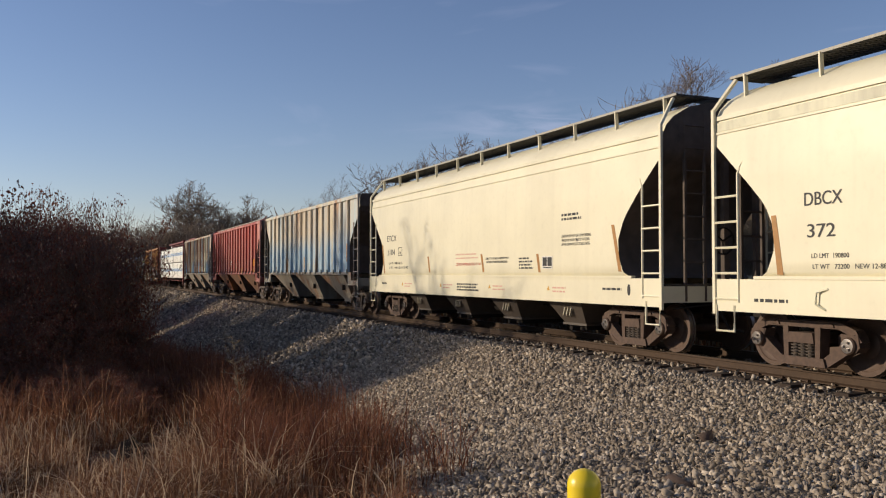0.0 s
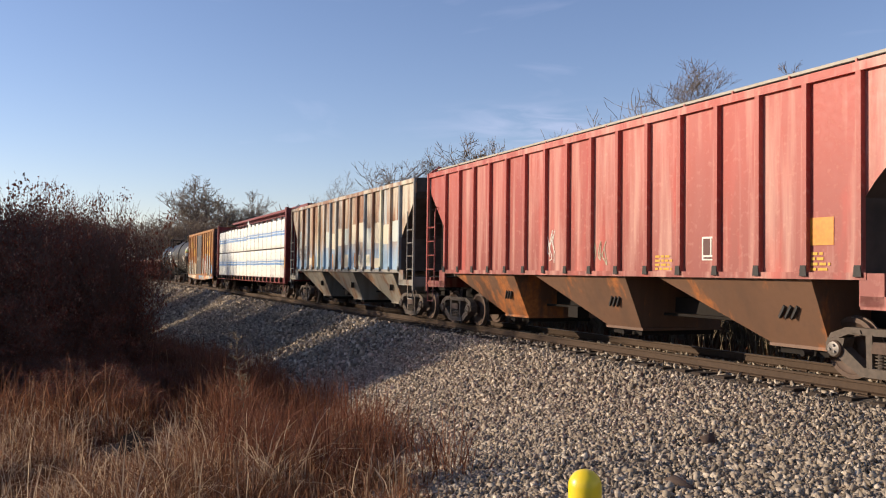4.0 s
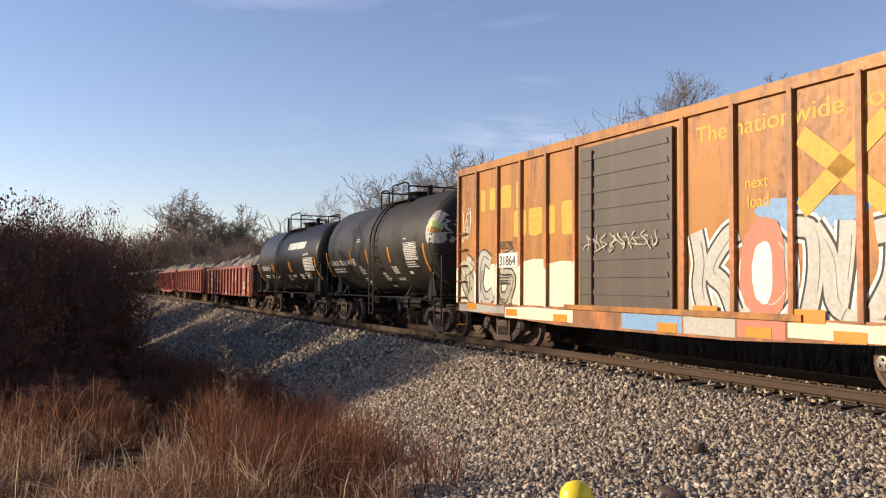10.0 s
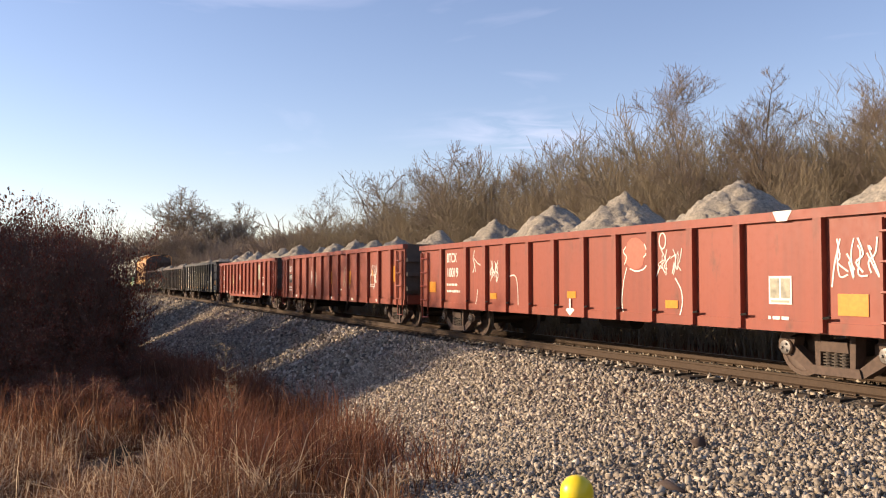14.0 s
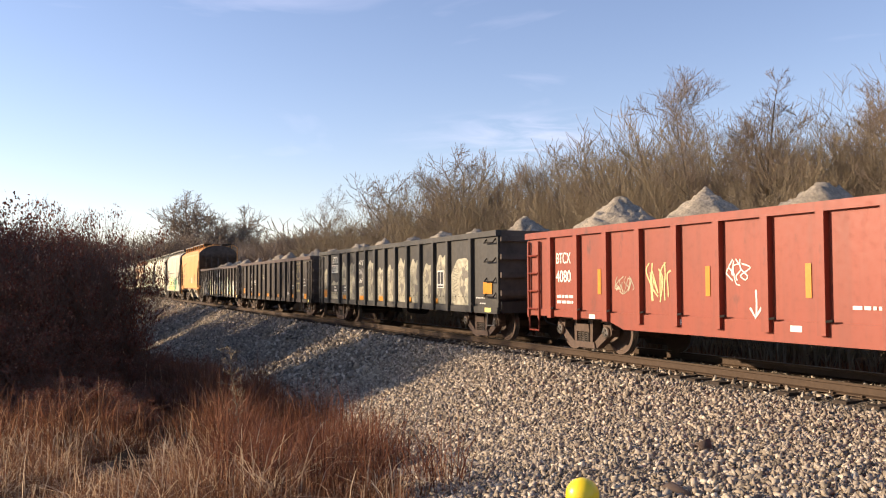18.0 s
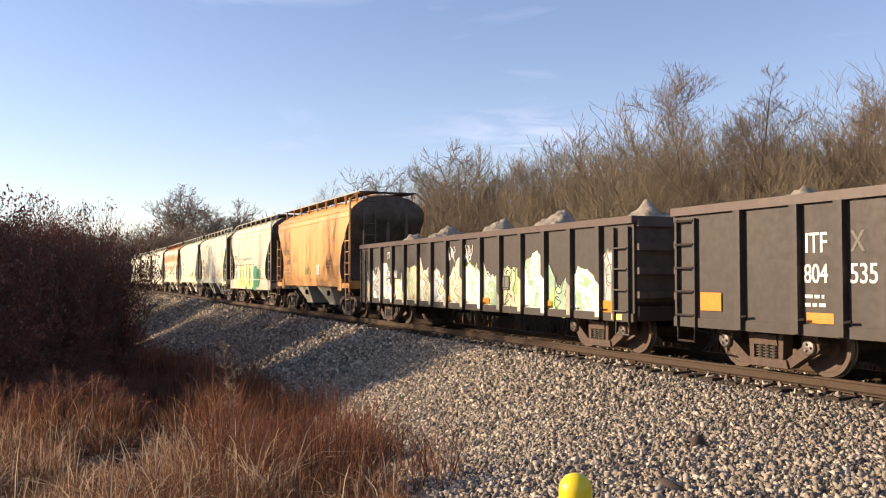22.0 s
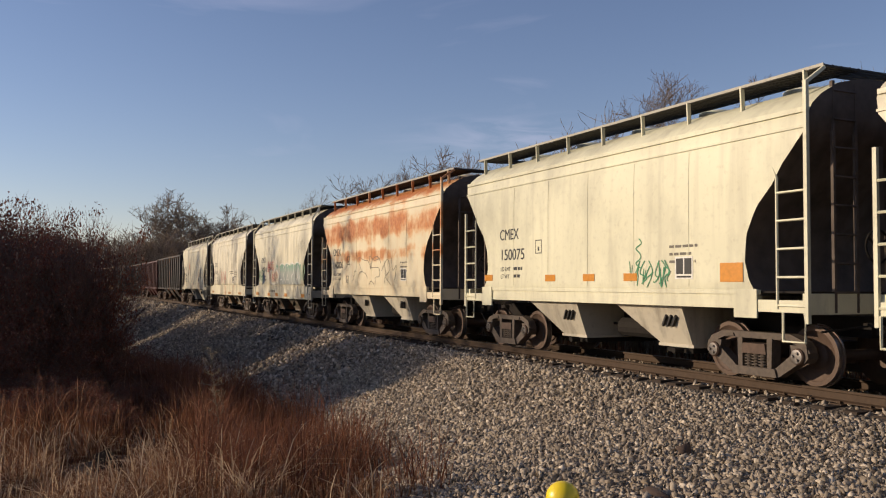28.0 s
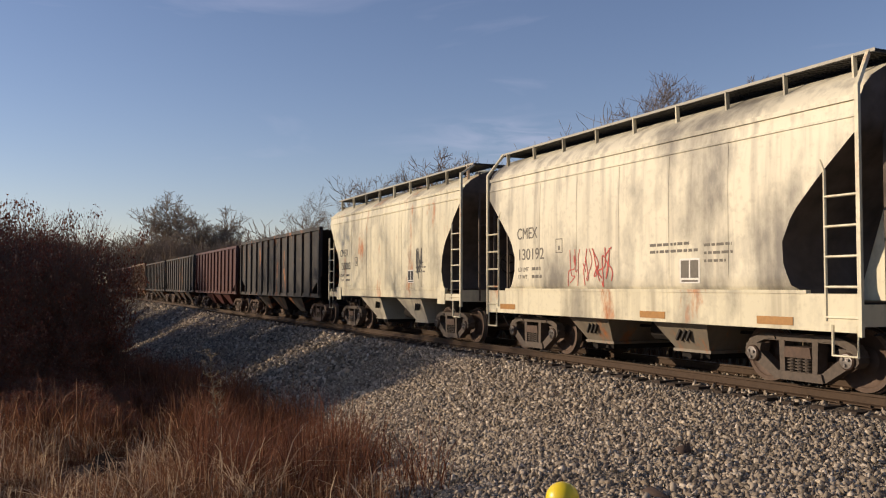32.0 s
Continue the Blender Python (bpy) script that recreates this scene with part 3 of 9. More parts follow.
def build_ground():
    gx, gy = axis_steps(190, 7.0, 3200.0) - 3.0, axis_steps(190, 7.0, 3200.0) + 13.0
    xx, yy = np.meshgrid(gx, gy)
    zz = ground_z(xx.ravel(), yy.ravel())
    v = np.stack([xx.ravel(), yy.ravel(), zz], 1)
    n = len(gx)
    i = (np.arange(n - 1)[:, None] * n + np.arange(n - 1)).ravel()
    f = np.stack([i, i + 1, i + n + 1, i + n], 1)
    tagged(new("ground", numpy_mesh("ground", v, f, MAT["meadow"], True)), "brown dead meadow and wood floor beside a railway line", "ground", kind="structure")
    # ballast bank, swept along the line
    ss = np.concatenate([np.arange(-470, -6, 8.0), np.arange(-6, 60, 0.6), np.arange(60, 200, 2.0), np.arange(200, 610, 8.0)])
    lats = np.concatenate([np.linspace(-4.3, -1.5, 7), [-1.0, 0.0, 1.0], np.linspace(1.5, 2.6, 6), np.linspace(2.9, 10.0, 26)])
    S, L = np.meshgrid(ss, lats, indexing="ij")
    tl, tz = toe(S)
    L = np.where(L > 2.7, 2.7 + (L - 2.7) / 7.3 * (tl + 0.6 - 2.7), L)
    x, y = rail_xy(S.ravel(), L.ravel())
    z = bank(S.ravel(), L.ravel())
    z = z + np.where(np.abs(L.ravel()) > 1.6, 0.05, 0.01) * np.array([noise.noise(Vector((a * 0.9, b * 0.9, 2))) for a, b in zip(x, y)])
    v = np.stack([x, y, z], 1)
    m = len(lats)
    i = (np.arange(len(ss) - 1)[:, None] * m + np.arange(m - 1)).ravel()
    f = np.stack([i, i + m, i + m + 1, i + 1], 1)
    tagged(new("ballast_bank", numpy_mesh("ballast_bank", v, f, MAT["ballast"], True)), "sloping grey crushed-stone ballast bank carrying the track", "ballast", kind="structure")


def rocks(name, pts, sizes, mat, rng, flat=0.7):
    """Crushed stones: dented six-sided blocks, each turned at will."""
    base = np.array([(x, y, z) for x in (-1, 1) for y in (-1, 1) for z in (-1, 1)], float) * 0.5
    quad = np.array([(0, 1, 3, 2), (4, 6, 7, 5), (0, 4, 5, 1), (2, 3, 7, 6), (0, 2, 6, 4), (1, 5, 7, 3)])
    n = len(pts)
    p = base[None] * (1 + rng.uniform(-0.75, 0.45, (n, 8, 3)))
    p *= np.stack([rng.uniform(1.0, 2.0, n), rng.uniform(0.6, 1.15, n), rng.uniform(0.35, 0.8, n) * flat / 0.7], 1)[:, None, :]
    q = rng.normal(size=(n, 4))
    q /= np.linalg.norm(q, axis=1, keepdims=True)
    w, a, b, c = q.T
    R = np.stack([1 - 2 * (b * b + c * c), 2 * (a * b - c * w), 2 * (a * c + b * w), 2 * (a * b + c * w), 1 - 2 * (a * a + c * c), 2 * (b * c - a * w),
                  2 * (a * c - b * w), 2 * (b * c + a * w), 1 - 2 * (a * a + b * b)], 1).reshape(n, 3, 3)
    p = np.einsum("nij,nkj->nki", R, p) * np.asarray(sizes)[:, None, None] + np.asarray(pts)[:, None, :]
    f = (quad[None] + 8 * np.arange(n)[:, None, None]).reshape(-1, 4)
    return numpy_mesh(name, p.reshape(-1, 3), f, mat)


def scatter_bank(rng, s0, s1, l0, l1, count, size):
    s, u = rng.uniform(s0, s1, count), rng.uniform(0, 1, count)
    tl, _ = toe(s)
    lat = l0 + u * (np.minimum(tl + 0.4, l1) - l0)
    x, y = rail_xy(s, lat)
    k = size * (0.5 + 1.25 * rng.uniform(0, 1, count) ** 1.6)
    z = bank(s, lat) + k * rng.uniform(-0.15, 0.4, count)
    return np.stack([x, y, z], 1), k


def build_stones():
    rng = np.random.default_rng(5)
    sets = [scatter_bank(rng, 2.5, 12, 1.40, 9.4, 52000, 0.037), scatter_bank(rng, 12, 24, 1.40, 7.5, 36000, 0.042), scatter_bank(rng, 24, 60, 1.40, 7.5, 26000, 0.072), scatter_bank(rng, 60, 125, 1.40, 7.5, 16000, 0.12)]
    s = rng.uniform(4, 24, 5000)
    lat = rng.uniform(-3.4, 1.2, 5000)
    x, y = rail_xy(s, lat)
    sets.append((np.stack([x, y, bank(s, lat) + 0.01], 1), 0.06 * rng.uniform(0.6, 1.3, 5000)))
    p, k = np.concatenate([a for a, _ in sets]), np.concatenate([b for _, b in sets])
    tagged(new("ballast_stones", rocks("ballast_stones", p, k, MAT["stone"], rng)), "loose grey and tan crushed ballast stones on the bank", "ballast", kind="stuff")
    # a few dark lumps lying on the slope
    for s, lat, k in ((8.2, 4.49, 0.15), (6.73, 6.01, 0.12)):
        x, y = rail_xy(s, lat)
        me = rocks("rock", [(0, 0, 0)], [k * 1.05], MAT["lump"], rng, 0.6)
        ob = tagged(new("rock", me), "dark brown lump of rock on the ballast", "rock")
        ob.location = (x, y, float(bank(s, lat)) + k * 0.25)


def build_track():
    track = tagged(new("railway_track"), "single track of rust-brown rails on dark timber ties", "railway track", kind="structure")
    prof = [(-0.075, -0.178), (0.075, -0.178), (0.075, -0.16), (0.012, -0.14), (0.012, -0.045), (0.036, -0.035), (0.036, 0.0), (-0.036, 0.0), (-0.036, -0.035), (-0.012, -0.045), (-0.012, -0.14), (-0.075, -0.16)]
    ss = np.concatenate([np.arange(-470, 0, 10.0), np.arange(0, 60, 1.0), np.arange(60, 240, 2.0), np.arange(240, 611, 10.0)])
    for side in (0.7535, -0.7535):
        verts, faces = [], []
        for s in ss:
            for a, z in prof:
                x, y = rail_xy(s, side + a)
                verts.append((float(x), float(y), z))
        n = len(prof)
        for i in range(len(ss) - 1):
            for j in range(n):
                faces.append((i * n + j, i * n + (j + 1) % n, (i + 1) * n + (j + 1) % n, (i + 1) * n + j))
        g = Geo().add(verts, faces)
        ob = part("rail", g, "rail", track, "brown weathered steel rail")
        ob.data.materials.append(MAT["rail_top"])
        for k, pol in enumerate(ob.data.polygons):
            if k % n == 6:
                pol.material_index = 1
    rng = random.Random(11)
    tie = Geo().box(-0.115, 0.115, -1.27, 1.27, -0.17, 0.0).mesh("tie", MAT["tie"])
    plate = Geo().box(-0.1, 0.1, -0.18, 0.18, 0.0, 0.02).box(-0.03, 0.0, 0.085, 0.12, 0.02, 0.055).box(0.0, 0.03, -0.12, -0.085, 0.02, 0.055).mesh("tie_plate", MAT["rail"])
    for i in range(225):
        s = 4.0 + i * 0.52
        x, y = rail_xy(s, rng.uniform(-0.04, 0.05))
        m = pose(float(x), float(y), -0.2 + rng.uniform(-0.01, 0.012), 0, 0, math.degrees(float(np.interp(s, GS, GH))) + rng.uniform(-1.2, 1.2))
        # local y of the piece lies across the line
        ob = part("tie", tie, None, track, at=m @ pose(0, 0, 0, 0, 0, 90))
        if i < 45:
            for side in (0.7535, -0.7535):
                px, py = rail_xy(s, side)
                part("tie_plate", plate, None, track, at=pose(float(px), float(py), -0.2, 0, 0, math.degrees(float(np.interp(s, GS, GH))) + 90))
    rest = Geo()
    for s in np.concatenate([np.arange(-100, 4.0, 0.52), np.arange(121.5, 330, 0.52)]):
        h = float(np.interp(s, GS, GH))
        x, y = rail_xy(s, 0)
        ax, ay = np.cos(h) * 1.3, np.sin(h) * 1.3
        rest.bar((x - ax, y - ay, -0.28), (x + ax, y + ay, -0.28), 0.23, 0.16)
    ob = part("far_ties", rest, "tie", track)
    ob["kind"] = "stuff"


# ---------------- train: shared pieces ----------------
CARS = []       # (thing, middle on the line at 16 s, half of the truck distance)
WHEELS = []     # every wheelset
PI2 = 2 * math.pi


def make_truck_meshes():
    out = {}
    g = Geo()
    R = 0.457
    for side in (-1, 1):
        prof = [(0.625, 0.10), (0.63, R - 0.06), (0.66, R - 0.055), (0.665, R + 0.026), (0.695, R + 0.024), (0.70, R), (0.775, R - 0.004), (0.778, R - 0.07), (0.755, R - 0.09), (0.725, 0.2), (0.77, 0.13), (0.775, 0.09)]
        g.lathe([(side * a, r) for a, r in (prof if side > 0 else prof)], 28)
    g.lathe([(-0.8, 0.085), (0.8, 0.085)], 10)
    for side in (-1, 1):
        g.lathe([(side * 1.0, 0.125), (side * 1.13, 0.125), (side * 1.15, 0.105), (side * 1.156, 0.02)], 16)
        for k in range(3):
            t = PI2 * k / 3
            g.lathe([(side * 1.15, 0.022), (side * 1.18, 0.022)], 5, at=(0.055 * math.cos(t), 0, 0.055 * math.sin(t)))
    me = g.mesh("wheelset", MAT["wheel"], 40)
    me.materials.append(MAT["tread"])
    for p in me.polygons:
        r = math.hypot(p.center.x, p.center.z)
        if r > 0.44 and abs(p.normal.y) < 0.5 or abs(p.center.y) > 1.148:
            p.material_index = 1
    out["wheelset"] = me
    for key in ("truck", "truck_grey"):
        g = Geo()
        y0, y1 = -0.085, 0.085
        g.slab([(-1.09, 0.52), (-0.99, 0.68), (-0.72, 0.78), (0.72, 0.78), (0.99, 0.68), (1.09, 0.52), (0.98, 0.46), (0.84, 0.62), (0.68, 0.68), (-0.68, 0.68), (-0.84, 0.62), (-0.98, 0.46)], y0, y1)
        for k in (-1, 1):
            g.slab([(k * 1.00, 0.42), (k * 0.86, 0.54), (k * 0.78, 0.50), (k * 0.38, 0.21), (k * 0.36, 0.12), (k * 0.47, 0.10)][::k], y0, y1)
            g.slab([(k * 0.26, 0.69), (k * 0.37, 0.69), (k * 0.35, 0.20), (k * 0.26, 0.20)][::k], y0 * 1.15, y1 * 1.15)
            g.slab([(k * 0.73, 0.62), (k * 1.04, 0.61), (k * 1.07, 0.44), (k * 1.0, 0.36), (k * 0.97, 0.50), (k * 0.81, 0.50), (k * 0.80, 0.44), (k * 0.76, 0.50)][::k], y0 * 1.2, y1 * 1.2)
            g.slab([(k * 0.44, 0.70), (k * 0.62, 0.70), (k * 0.60, 0.75), (k * 0.46, 0.75)][::k], y0 * 1.25, y1 * 1.25)
        g.slab([(-0.47, 0.10), (0.47, 0.10), (0.43, 0.23), (-0.43, 0.23)], y0 * 1.4, y1 * 1.4)
        out["side_" + key] = g.mesh("side_frame", MAT[key], 30)
    g = Geo()
    for k in range(5):
        z = 0.225 + k * 0.045
        g.lathe([(z - 0.014, 0.05), (z - 0.007, 0.080), (z + 0.007, 0.080), (z + 0.014, 0.05)], 10, "z")
    g.lathe([(0.21, 0.045), (0.43, 0.045)], 8, "z")
    out["spring"] = g.mesh("spring", MAT["truck_grey"], 40)
    g = Geo().slab([(-0.26, 0.44), (0.26, 0.44), (0.23, 0.60), (-0.23, 0.60)], -1.12, 1.12).box(-0.34, 0.34, -0.35, 0.35, 0.60, 0.70)
    g.box(-0.62, -0.5, -0.72, 0.72, 0.30, 0.44).box(0.5, 0.62, -0.72, 0.72, 0.30, 0.44)
    g.box(-0.52, -0.44, -0.82, -0.68, 0.26, 0.58).box(0.44, 0.52, -0.82, -0.68, 0.26, 0.58)
    out["bolster"] = g.mesh("truck", MAT["truck"], 0)
    return out


TRUCK = make_truck_meshes()


def add_truck(car, x, kind="truck"):
    tr = part("truck", TRUCK["bolster"], None, car, at=pose(x, 0, 0))
    for y in (-1.0, 1.0):
        part("side_frame", TRUCK["side_" + kind], None, tr, at=pose(0, y, 0))
        for cx in (-0.145, 0.0, 0.145):
            part("spring", TRUCK["spring"], None, tr, at=pose(cx, y * 1.05, 0))
    for x2 in (-0.889, 0.889):
        w = part("wheelset", TRUCK["wheelset"], None, tr, "rusty steel wheels with bright treads", at=pose(x2, 0, 0.457))
        WHEELS.append((w, x2))


def make_coupler():
    g = Geo().box(-0.5, 0.28, -0.075, 0.075, -0.08, 0.08)
    g.slab([(0.26, -0.14), (0.46, -0.14), (0.46, 0.14), (0.26, 0.14)], -0.13, 0.02).slab([(0.40, -0.13), (0.62, -0.13), (0.62, 0.13), (0.40, 0.13)], 0.0, 0.14)
    g.tube([(0.1, -0.42, 0.1), (0.24, -0.42, 0.05), (0.33, -0.4, -0.15), (0.42, -0.32, -0.35), (0.60, -0.15, -0.42)], 0.025, 6)
    g.tube([(0.0, -1.25, 0.0), (0.0, -0.2, 0.08), (0.15, -0.1, 0.16)], 0.016, 5)
    return g.mesh("coupler", MAT["under"], 0)


COUPLER = make_coupler()


def new_car(kind, label, front, rear, mat, truck="truck", inset=1.35, stub=False):
    car = tagged(new(kind), label, {"covered_hopper": "hopper car", "boxcar": "boxcar", "gondola": "gondola car", "tank_car": "tank car", "centerbeam_flatcar": "flatcar", "open_hopper": "hopper car"}[kind], "cars of the freight train")
    car.empty_display_size = 0.3
    L = rear - front
    half = L / 2 - inset
    for k in (1, -1):
        add_truck(car, k * half, truck)
        part("coupler", COUPLER, None, car, at=pose(k * (L / 2), 0, 0.85, 0, 0, 0 if k > 0 else 180))
    if stub:
        g = Geo()
        for k in (-1, 1):
            g.box(min(k * (L / 2 - 0.05), k * (half - 1.5)), max(k * (L / 2 - 0.05), k * (half - 1.5)), -0.17, 0.17, 0.74, 1.02)
        g.lathe([(-0.45, 0.14), (0.45, 0.14)], 12, "x", (half - 2.4, -0.75, 0.86)).box(half - 3.6, half - 3.2, -0.8, -0.55, 0.72, 0.98)
        part("underframe", g, "under", car)
        CARS.append((car, (front + rear) / 2, half))
        return car, L
    g = Geo().box(-L / 2 + 0.05, L / 2 - 0.05, -0.17, 0.17, 0.74, 1.05)
    for x in np.linspace(-half, half, 6):
        g.box(x - 0.06, x + 0.06, -0.6, 0.6, 0.86, 1.02)
    g.tube([(-half + 0.6, -0.42, 0.72), (half - 0.6, -0.42, 0.72)], 0.03, 6).lathe([(-0.55, 0.2), (0.55, 0.2)], 12, "x", (0.5, -0.55, 0.68)).box(-1.6, -1.2, -0.75, -0.45, 0.5, 0.75)
    part("underframe", g, "under", car)
    CARS.append((car, (front + rear) / 2, half))
    return car, L


def ladder(car, x0, x1, y, z0, z1, mat, top_bend=0.0, step=0.40, r=0.022, name="ladder", bottom_step=True, dz=0.45):
    """Side ladder: two stiles and round rungs."""
    g = Geo()
    g.bar((x0, y, z0), (x0, y, z1 + top_bend), 0.05, 0.05, (1, 0, 0)).bar((x1, y, z0), (x1, y, z1), 0.045, 0.045, (1, 0, 0))
    z = z0 + 0.12
    while z < z1:
        g.tube([(x0, y * 1.004, z), (x1, y * 1.004, z)], r, 5)
        z += step
    if bottom_step:
        g.tube([(x0, y, z0 + 0.1), (x0, y, z0 - dz), (x1, y, z0 - dz), (x1, y, z0 + 0.1)], 0.022, 5)
    return part(name, g, mat, car)


def stripes(car, spots, y, w, h, mat, name="reflective_strip"):
    for x, z in spots:
        part(name, Geo().box(x - w / 2, x + w / 2, y - 0.006, y, z - h / 2, z + h / 2), mat, car, "amber reflective strip" if mat in ("amber", "ochre") else "")


TEXTS = []


def write(car, text, x, z, size, mat, y=-1.503, squeeze=1.0, name="lettering", wrap=None, width=None):
    """Stencilled words on the near side, from x towards the front."""
    cu = bpy.data.curves.new(name, "FONT")
    cu.body, cu.size, cu.extrude, cu.offset = text, size * 1.38, 0.0, 0.0
    cu.materials.append(MAT[mat])
    ob = new(name, cu)
    ob.parent = car
    ob.matrix_basis = Matrix.Translation((x, y, z)) @ Matrix.Rotation(math.pi / 2, 4, "X") @ Matrix.Diagonal((squeeze, 1, 1, 1))
    TEXTS.append((ob, wrap, width))


def small_print(car, x, z, lines, mat, rng, y=-1.501, width=0.7, h=0.035, gap=0.075):
    """Lines too small to read, as bars of words."""
    g = Geo()
    for i in range(lines):
        u, end = 0.0, width * rng.uniform(0.65, 1.0)
        while u < end:
            w = min(rng.uniform(0.05, 0.17), end - u)
            g.box(x + u, x + u + w, y - 0.003, y, z - i * gap - h, z - i * gap)
            u += w + 0.035
    ob = part("stencil_print", g, mat, car)
    ob["kind"] = "stuff"
    return ob


def panel_sign(car, x, z, w, h, y=-1.501, frame="white", back="ink", rng=None):
    """A stencilled maintenance panel: boxes on a plate."""
    part("stencil_panel", Geo().box(x, x + w, y - 0.004, y, z, z + h), frame, car)
    g = Geo()
    g.box(x + w * 0.07, x + w * 0.46, y - 0.008, y - 0.004, z + h * 0.22, z + h * 0.92).box(x + w * 0.54, x + w * 0.93, y - 0.008, y - 0.004, z + h * 0.22, z + h * 0.92)
    g.box(x + w * 0.1, x + w * 0.9, y - 0.008, y - 0.004, z + h * 0.06, z + h * 0.14)
    part("stencil_field", g, back, car)["kind"] = "stuff"


def blob(rng, cx, cz, w, h, n=26, wob=0.22, power=2.6):
    pts = []
    ph = rng.uniform(0, 6)
    for i in range(n):
        t = PI2 * i / n
        c, s = math.cos(t), math.sin(t)
        k = (abs(c) ** power + abs(s) ** power) ** (-1 / power) * (1 + wob * math.sin(3 * t + ph) * 0.5 + rng.uniform(-wob, wob) * 0.4)
        pts.append((cx + c * w / 2 * k, cz + s * h / 2 * k))
    return pts


def flat(pts, y):
    return [(x, y, z) for x, z in pts], [tuple(range(len(pts)))]


def ribbon(pts, thick, y):
    """A flat band along a line in x and z."""
    vs, fs, n = [], [], len(pts) - 1
    for i, (px, pz) in enumerate(pts):
        qx, qz = pts[min(i + 1, n)]
        ox, oz = pts[max(i - 1, 0)]
        dx, dz = qx - ox, qz - oz
        k = thick / 2 / max(1e-4, math.hypot(dx, dz))
        yy = y - 0.00004 * i
        vs += [(px - dz * k, yy, pz + dx * k), (px + dz * k, yy, pz - dx * k)]
        if i:
            fs.append((2 * i - 2, 2 * i - 1, 2 * i + 1, 2 * i))
    return vs, fs


def smooth_line(pts, k=5):
    out = []
    for i in range(len(pts) - 1):
        p0, p1, p2, p3 = pts[max(i - 1, 0)], pts[i], pts[i + 1], pts[min(i + 2, len(pts) - 1)]
        for j in range(k):
            t = j / k
            out.append(tuple(0.5 * (2 * p1[a] + (p2[a] - p0[a]) * t + (2 * p0[a] - 5 * p1[a] + 4 * p2[a] - p3[a]) * t * t + (3 * p1[a] - p0[a] - 3 * p2[a] + p3[a]) * t ** 3) for a in (0, 1)))
    return out + [pts[-1]]


def rough_hand(rng):
    def near(v):
        return v + rng.uniform(-0.09, 0.09)
    return near


def sprayed_letters(car, rng, x0, x1, z0, z1, fills, outline, y=-1.505, count=5, inner=None, fat=0.30, halo=None, figures=None):
    """Fat interlocked spray-painted strokes with dark edges, as plain shapes."""
    gap, h = (x1 - x0) / count, z1 - z0
    outl, ins, glow = Geo(), Geo(), Geo()
    fl = [Geo() for _ in fills]
    for i in range(count):
        bx = x0 + gap * i
        lean = rng.uniform(-0.12, 0.12)
        for q in range(len(figures[i]) if figures else 2):
            j = rough_hand(rng)
            ways = [[(j(0.85), j(0.88)), (j(0.35), j(0.92)), (j(0.12), j(0.5)), (j(0.4), j(0.08)), (j(0.95), j(0.2))],
                    [(j(0.05), j(0.9)), (j(0.4), j(0.15)), (j(0.6), j(0.7)), (j(1.0), j(0.1))],
                    [(j(0.15), 0.05), (j(0.15) + lean, 0.5), (j(0.3), 0.95)],
                    [(j(0.1), j(0.2)), (j(0.6), j(0.05)), (j(0.9), j(0.45)), (j(0.4), j(0.6)), (j(0.2), j(0.85)), (j(1.0), j(0.95))],
                    [(j(0.3), j(1.0)), (j(0.8), j(0.75)), (j(0.2), j(0.45)), (j(0.95), j(0.0))]]
            way = figures[i][q] if figures else ways[(i * 2 + q * 3 + rng.randrange(2)) % 5]
            pts = smooth_line([(bx + gap * a, z0 + h * b) for a, b in way])
            f = fat * h * rng.uniform(0.8, 1.15)
            lift = 0.0006 * (2 * i + q)
            outl.add(*ribbon(pts, f + 0.09, y - 0.001 - lift * 0.4))
            glow.add(*ribbon(pts, f + 0.20, y + 0.0002 - lift * 0.1))
            fl[i % len(fills)].add(*ribbon(pts, f, y - 0.004 - lift))
            ins.add(*ribbon([(a + f * 0.22, b) for a, b in pts[2:-3]], 0.022, y - 0.014))
    if halo:
        part("graffiti_halo", glow, halo, car, "pale sprayed border")["kind"] = "stuff"
    for ob in [part("graffiti_outline", outl, outline, car, "dark spray-painted outlines")] + [part("graffiti_fill", g, m, car, "fat spray-painted strokes") for g, m in zip(fl, fills)] + [part("graffiti_line_work", ins, inner or outline, car)]:
        ob["kind"] = "stuff"


def panel_spray(car, rng, xs, z0, z1, mat, line, y):
    """Pale sprayed figures that fill the panels between posts, with thin lines in them."""
    for a, b in zip(xs, xs[1:]):
        top = z1 + rng.uniform(-0.25, 0.12)
        w = b - a - 0.16
        crest = smooth_line([(b - 0.08 - w * t, top - d * (top - z0)) for t, d in ((0, rng.uniform(0.05, 0.4)), (0.25, rng.uniform(0, 0.15)), (0.5, rng.uniform(0, 0.3)), (0.75, rng.uniform(0, 0.12)), (1, rng.uniform(0.05, 0.4)))])
        pts = [(a + 0.08, z0), (b - 0.08, z0)] + crest
        part("graffiti_fill", Geo().add(*flat(pts, y - 0.001)), mat, car, "pale sprayed figure")
        g = Geo()
        for _ in range(3):
            ln = smooth_line([(a + 0.1 + w * rng.uniform(0.05, 0.95), z0 + (top - z0) * t) for t in (0.1, 0.35, 0.6, 0.85)])
            g.add(*ribbon(ln, rng.uniform(0.012, 0.03), y - 0.003))
        part("graffiti_line_work", g, line, car)["kind"] = "stuff"


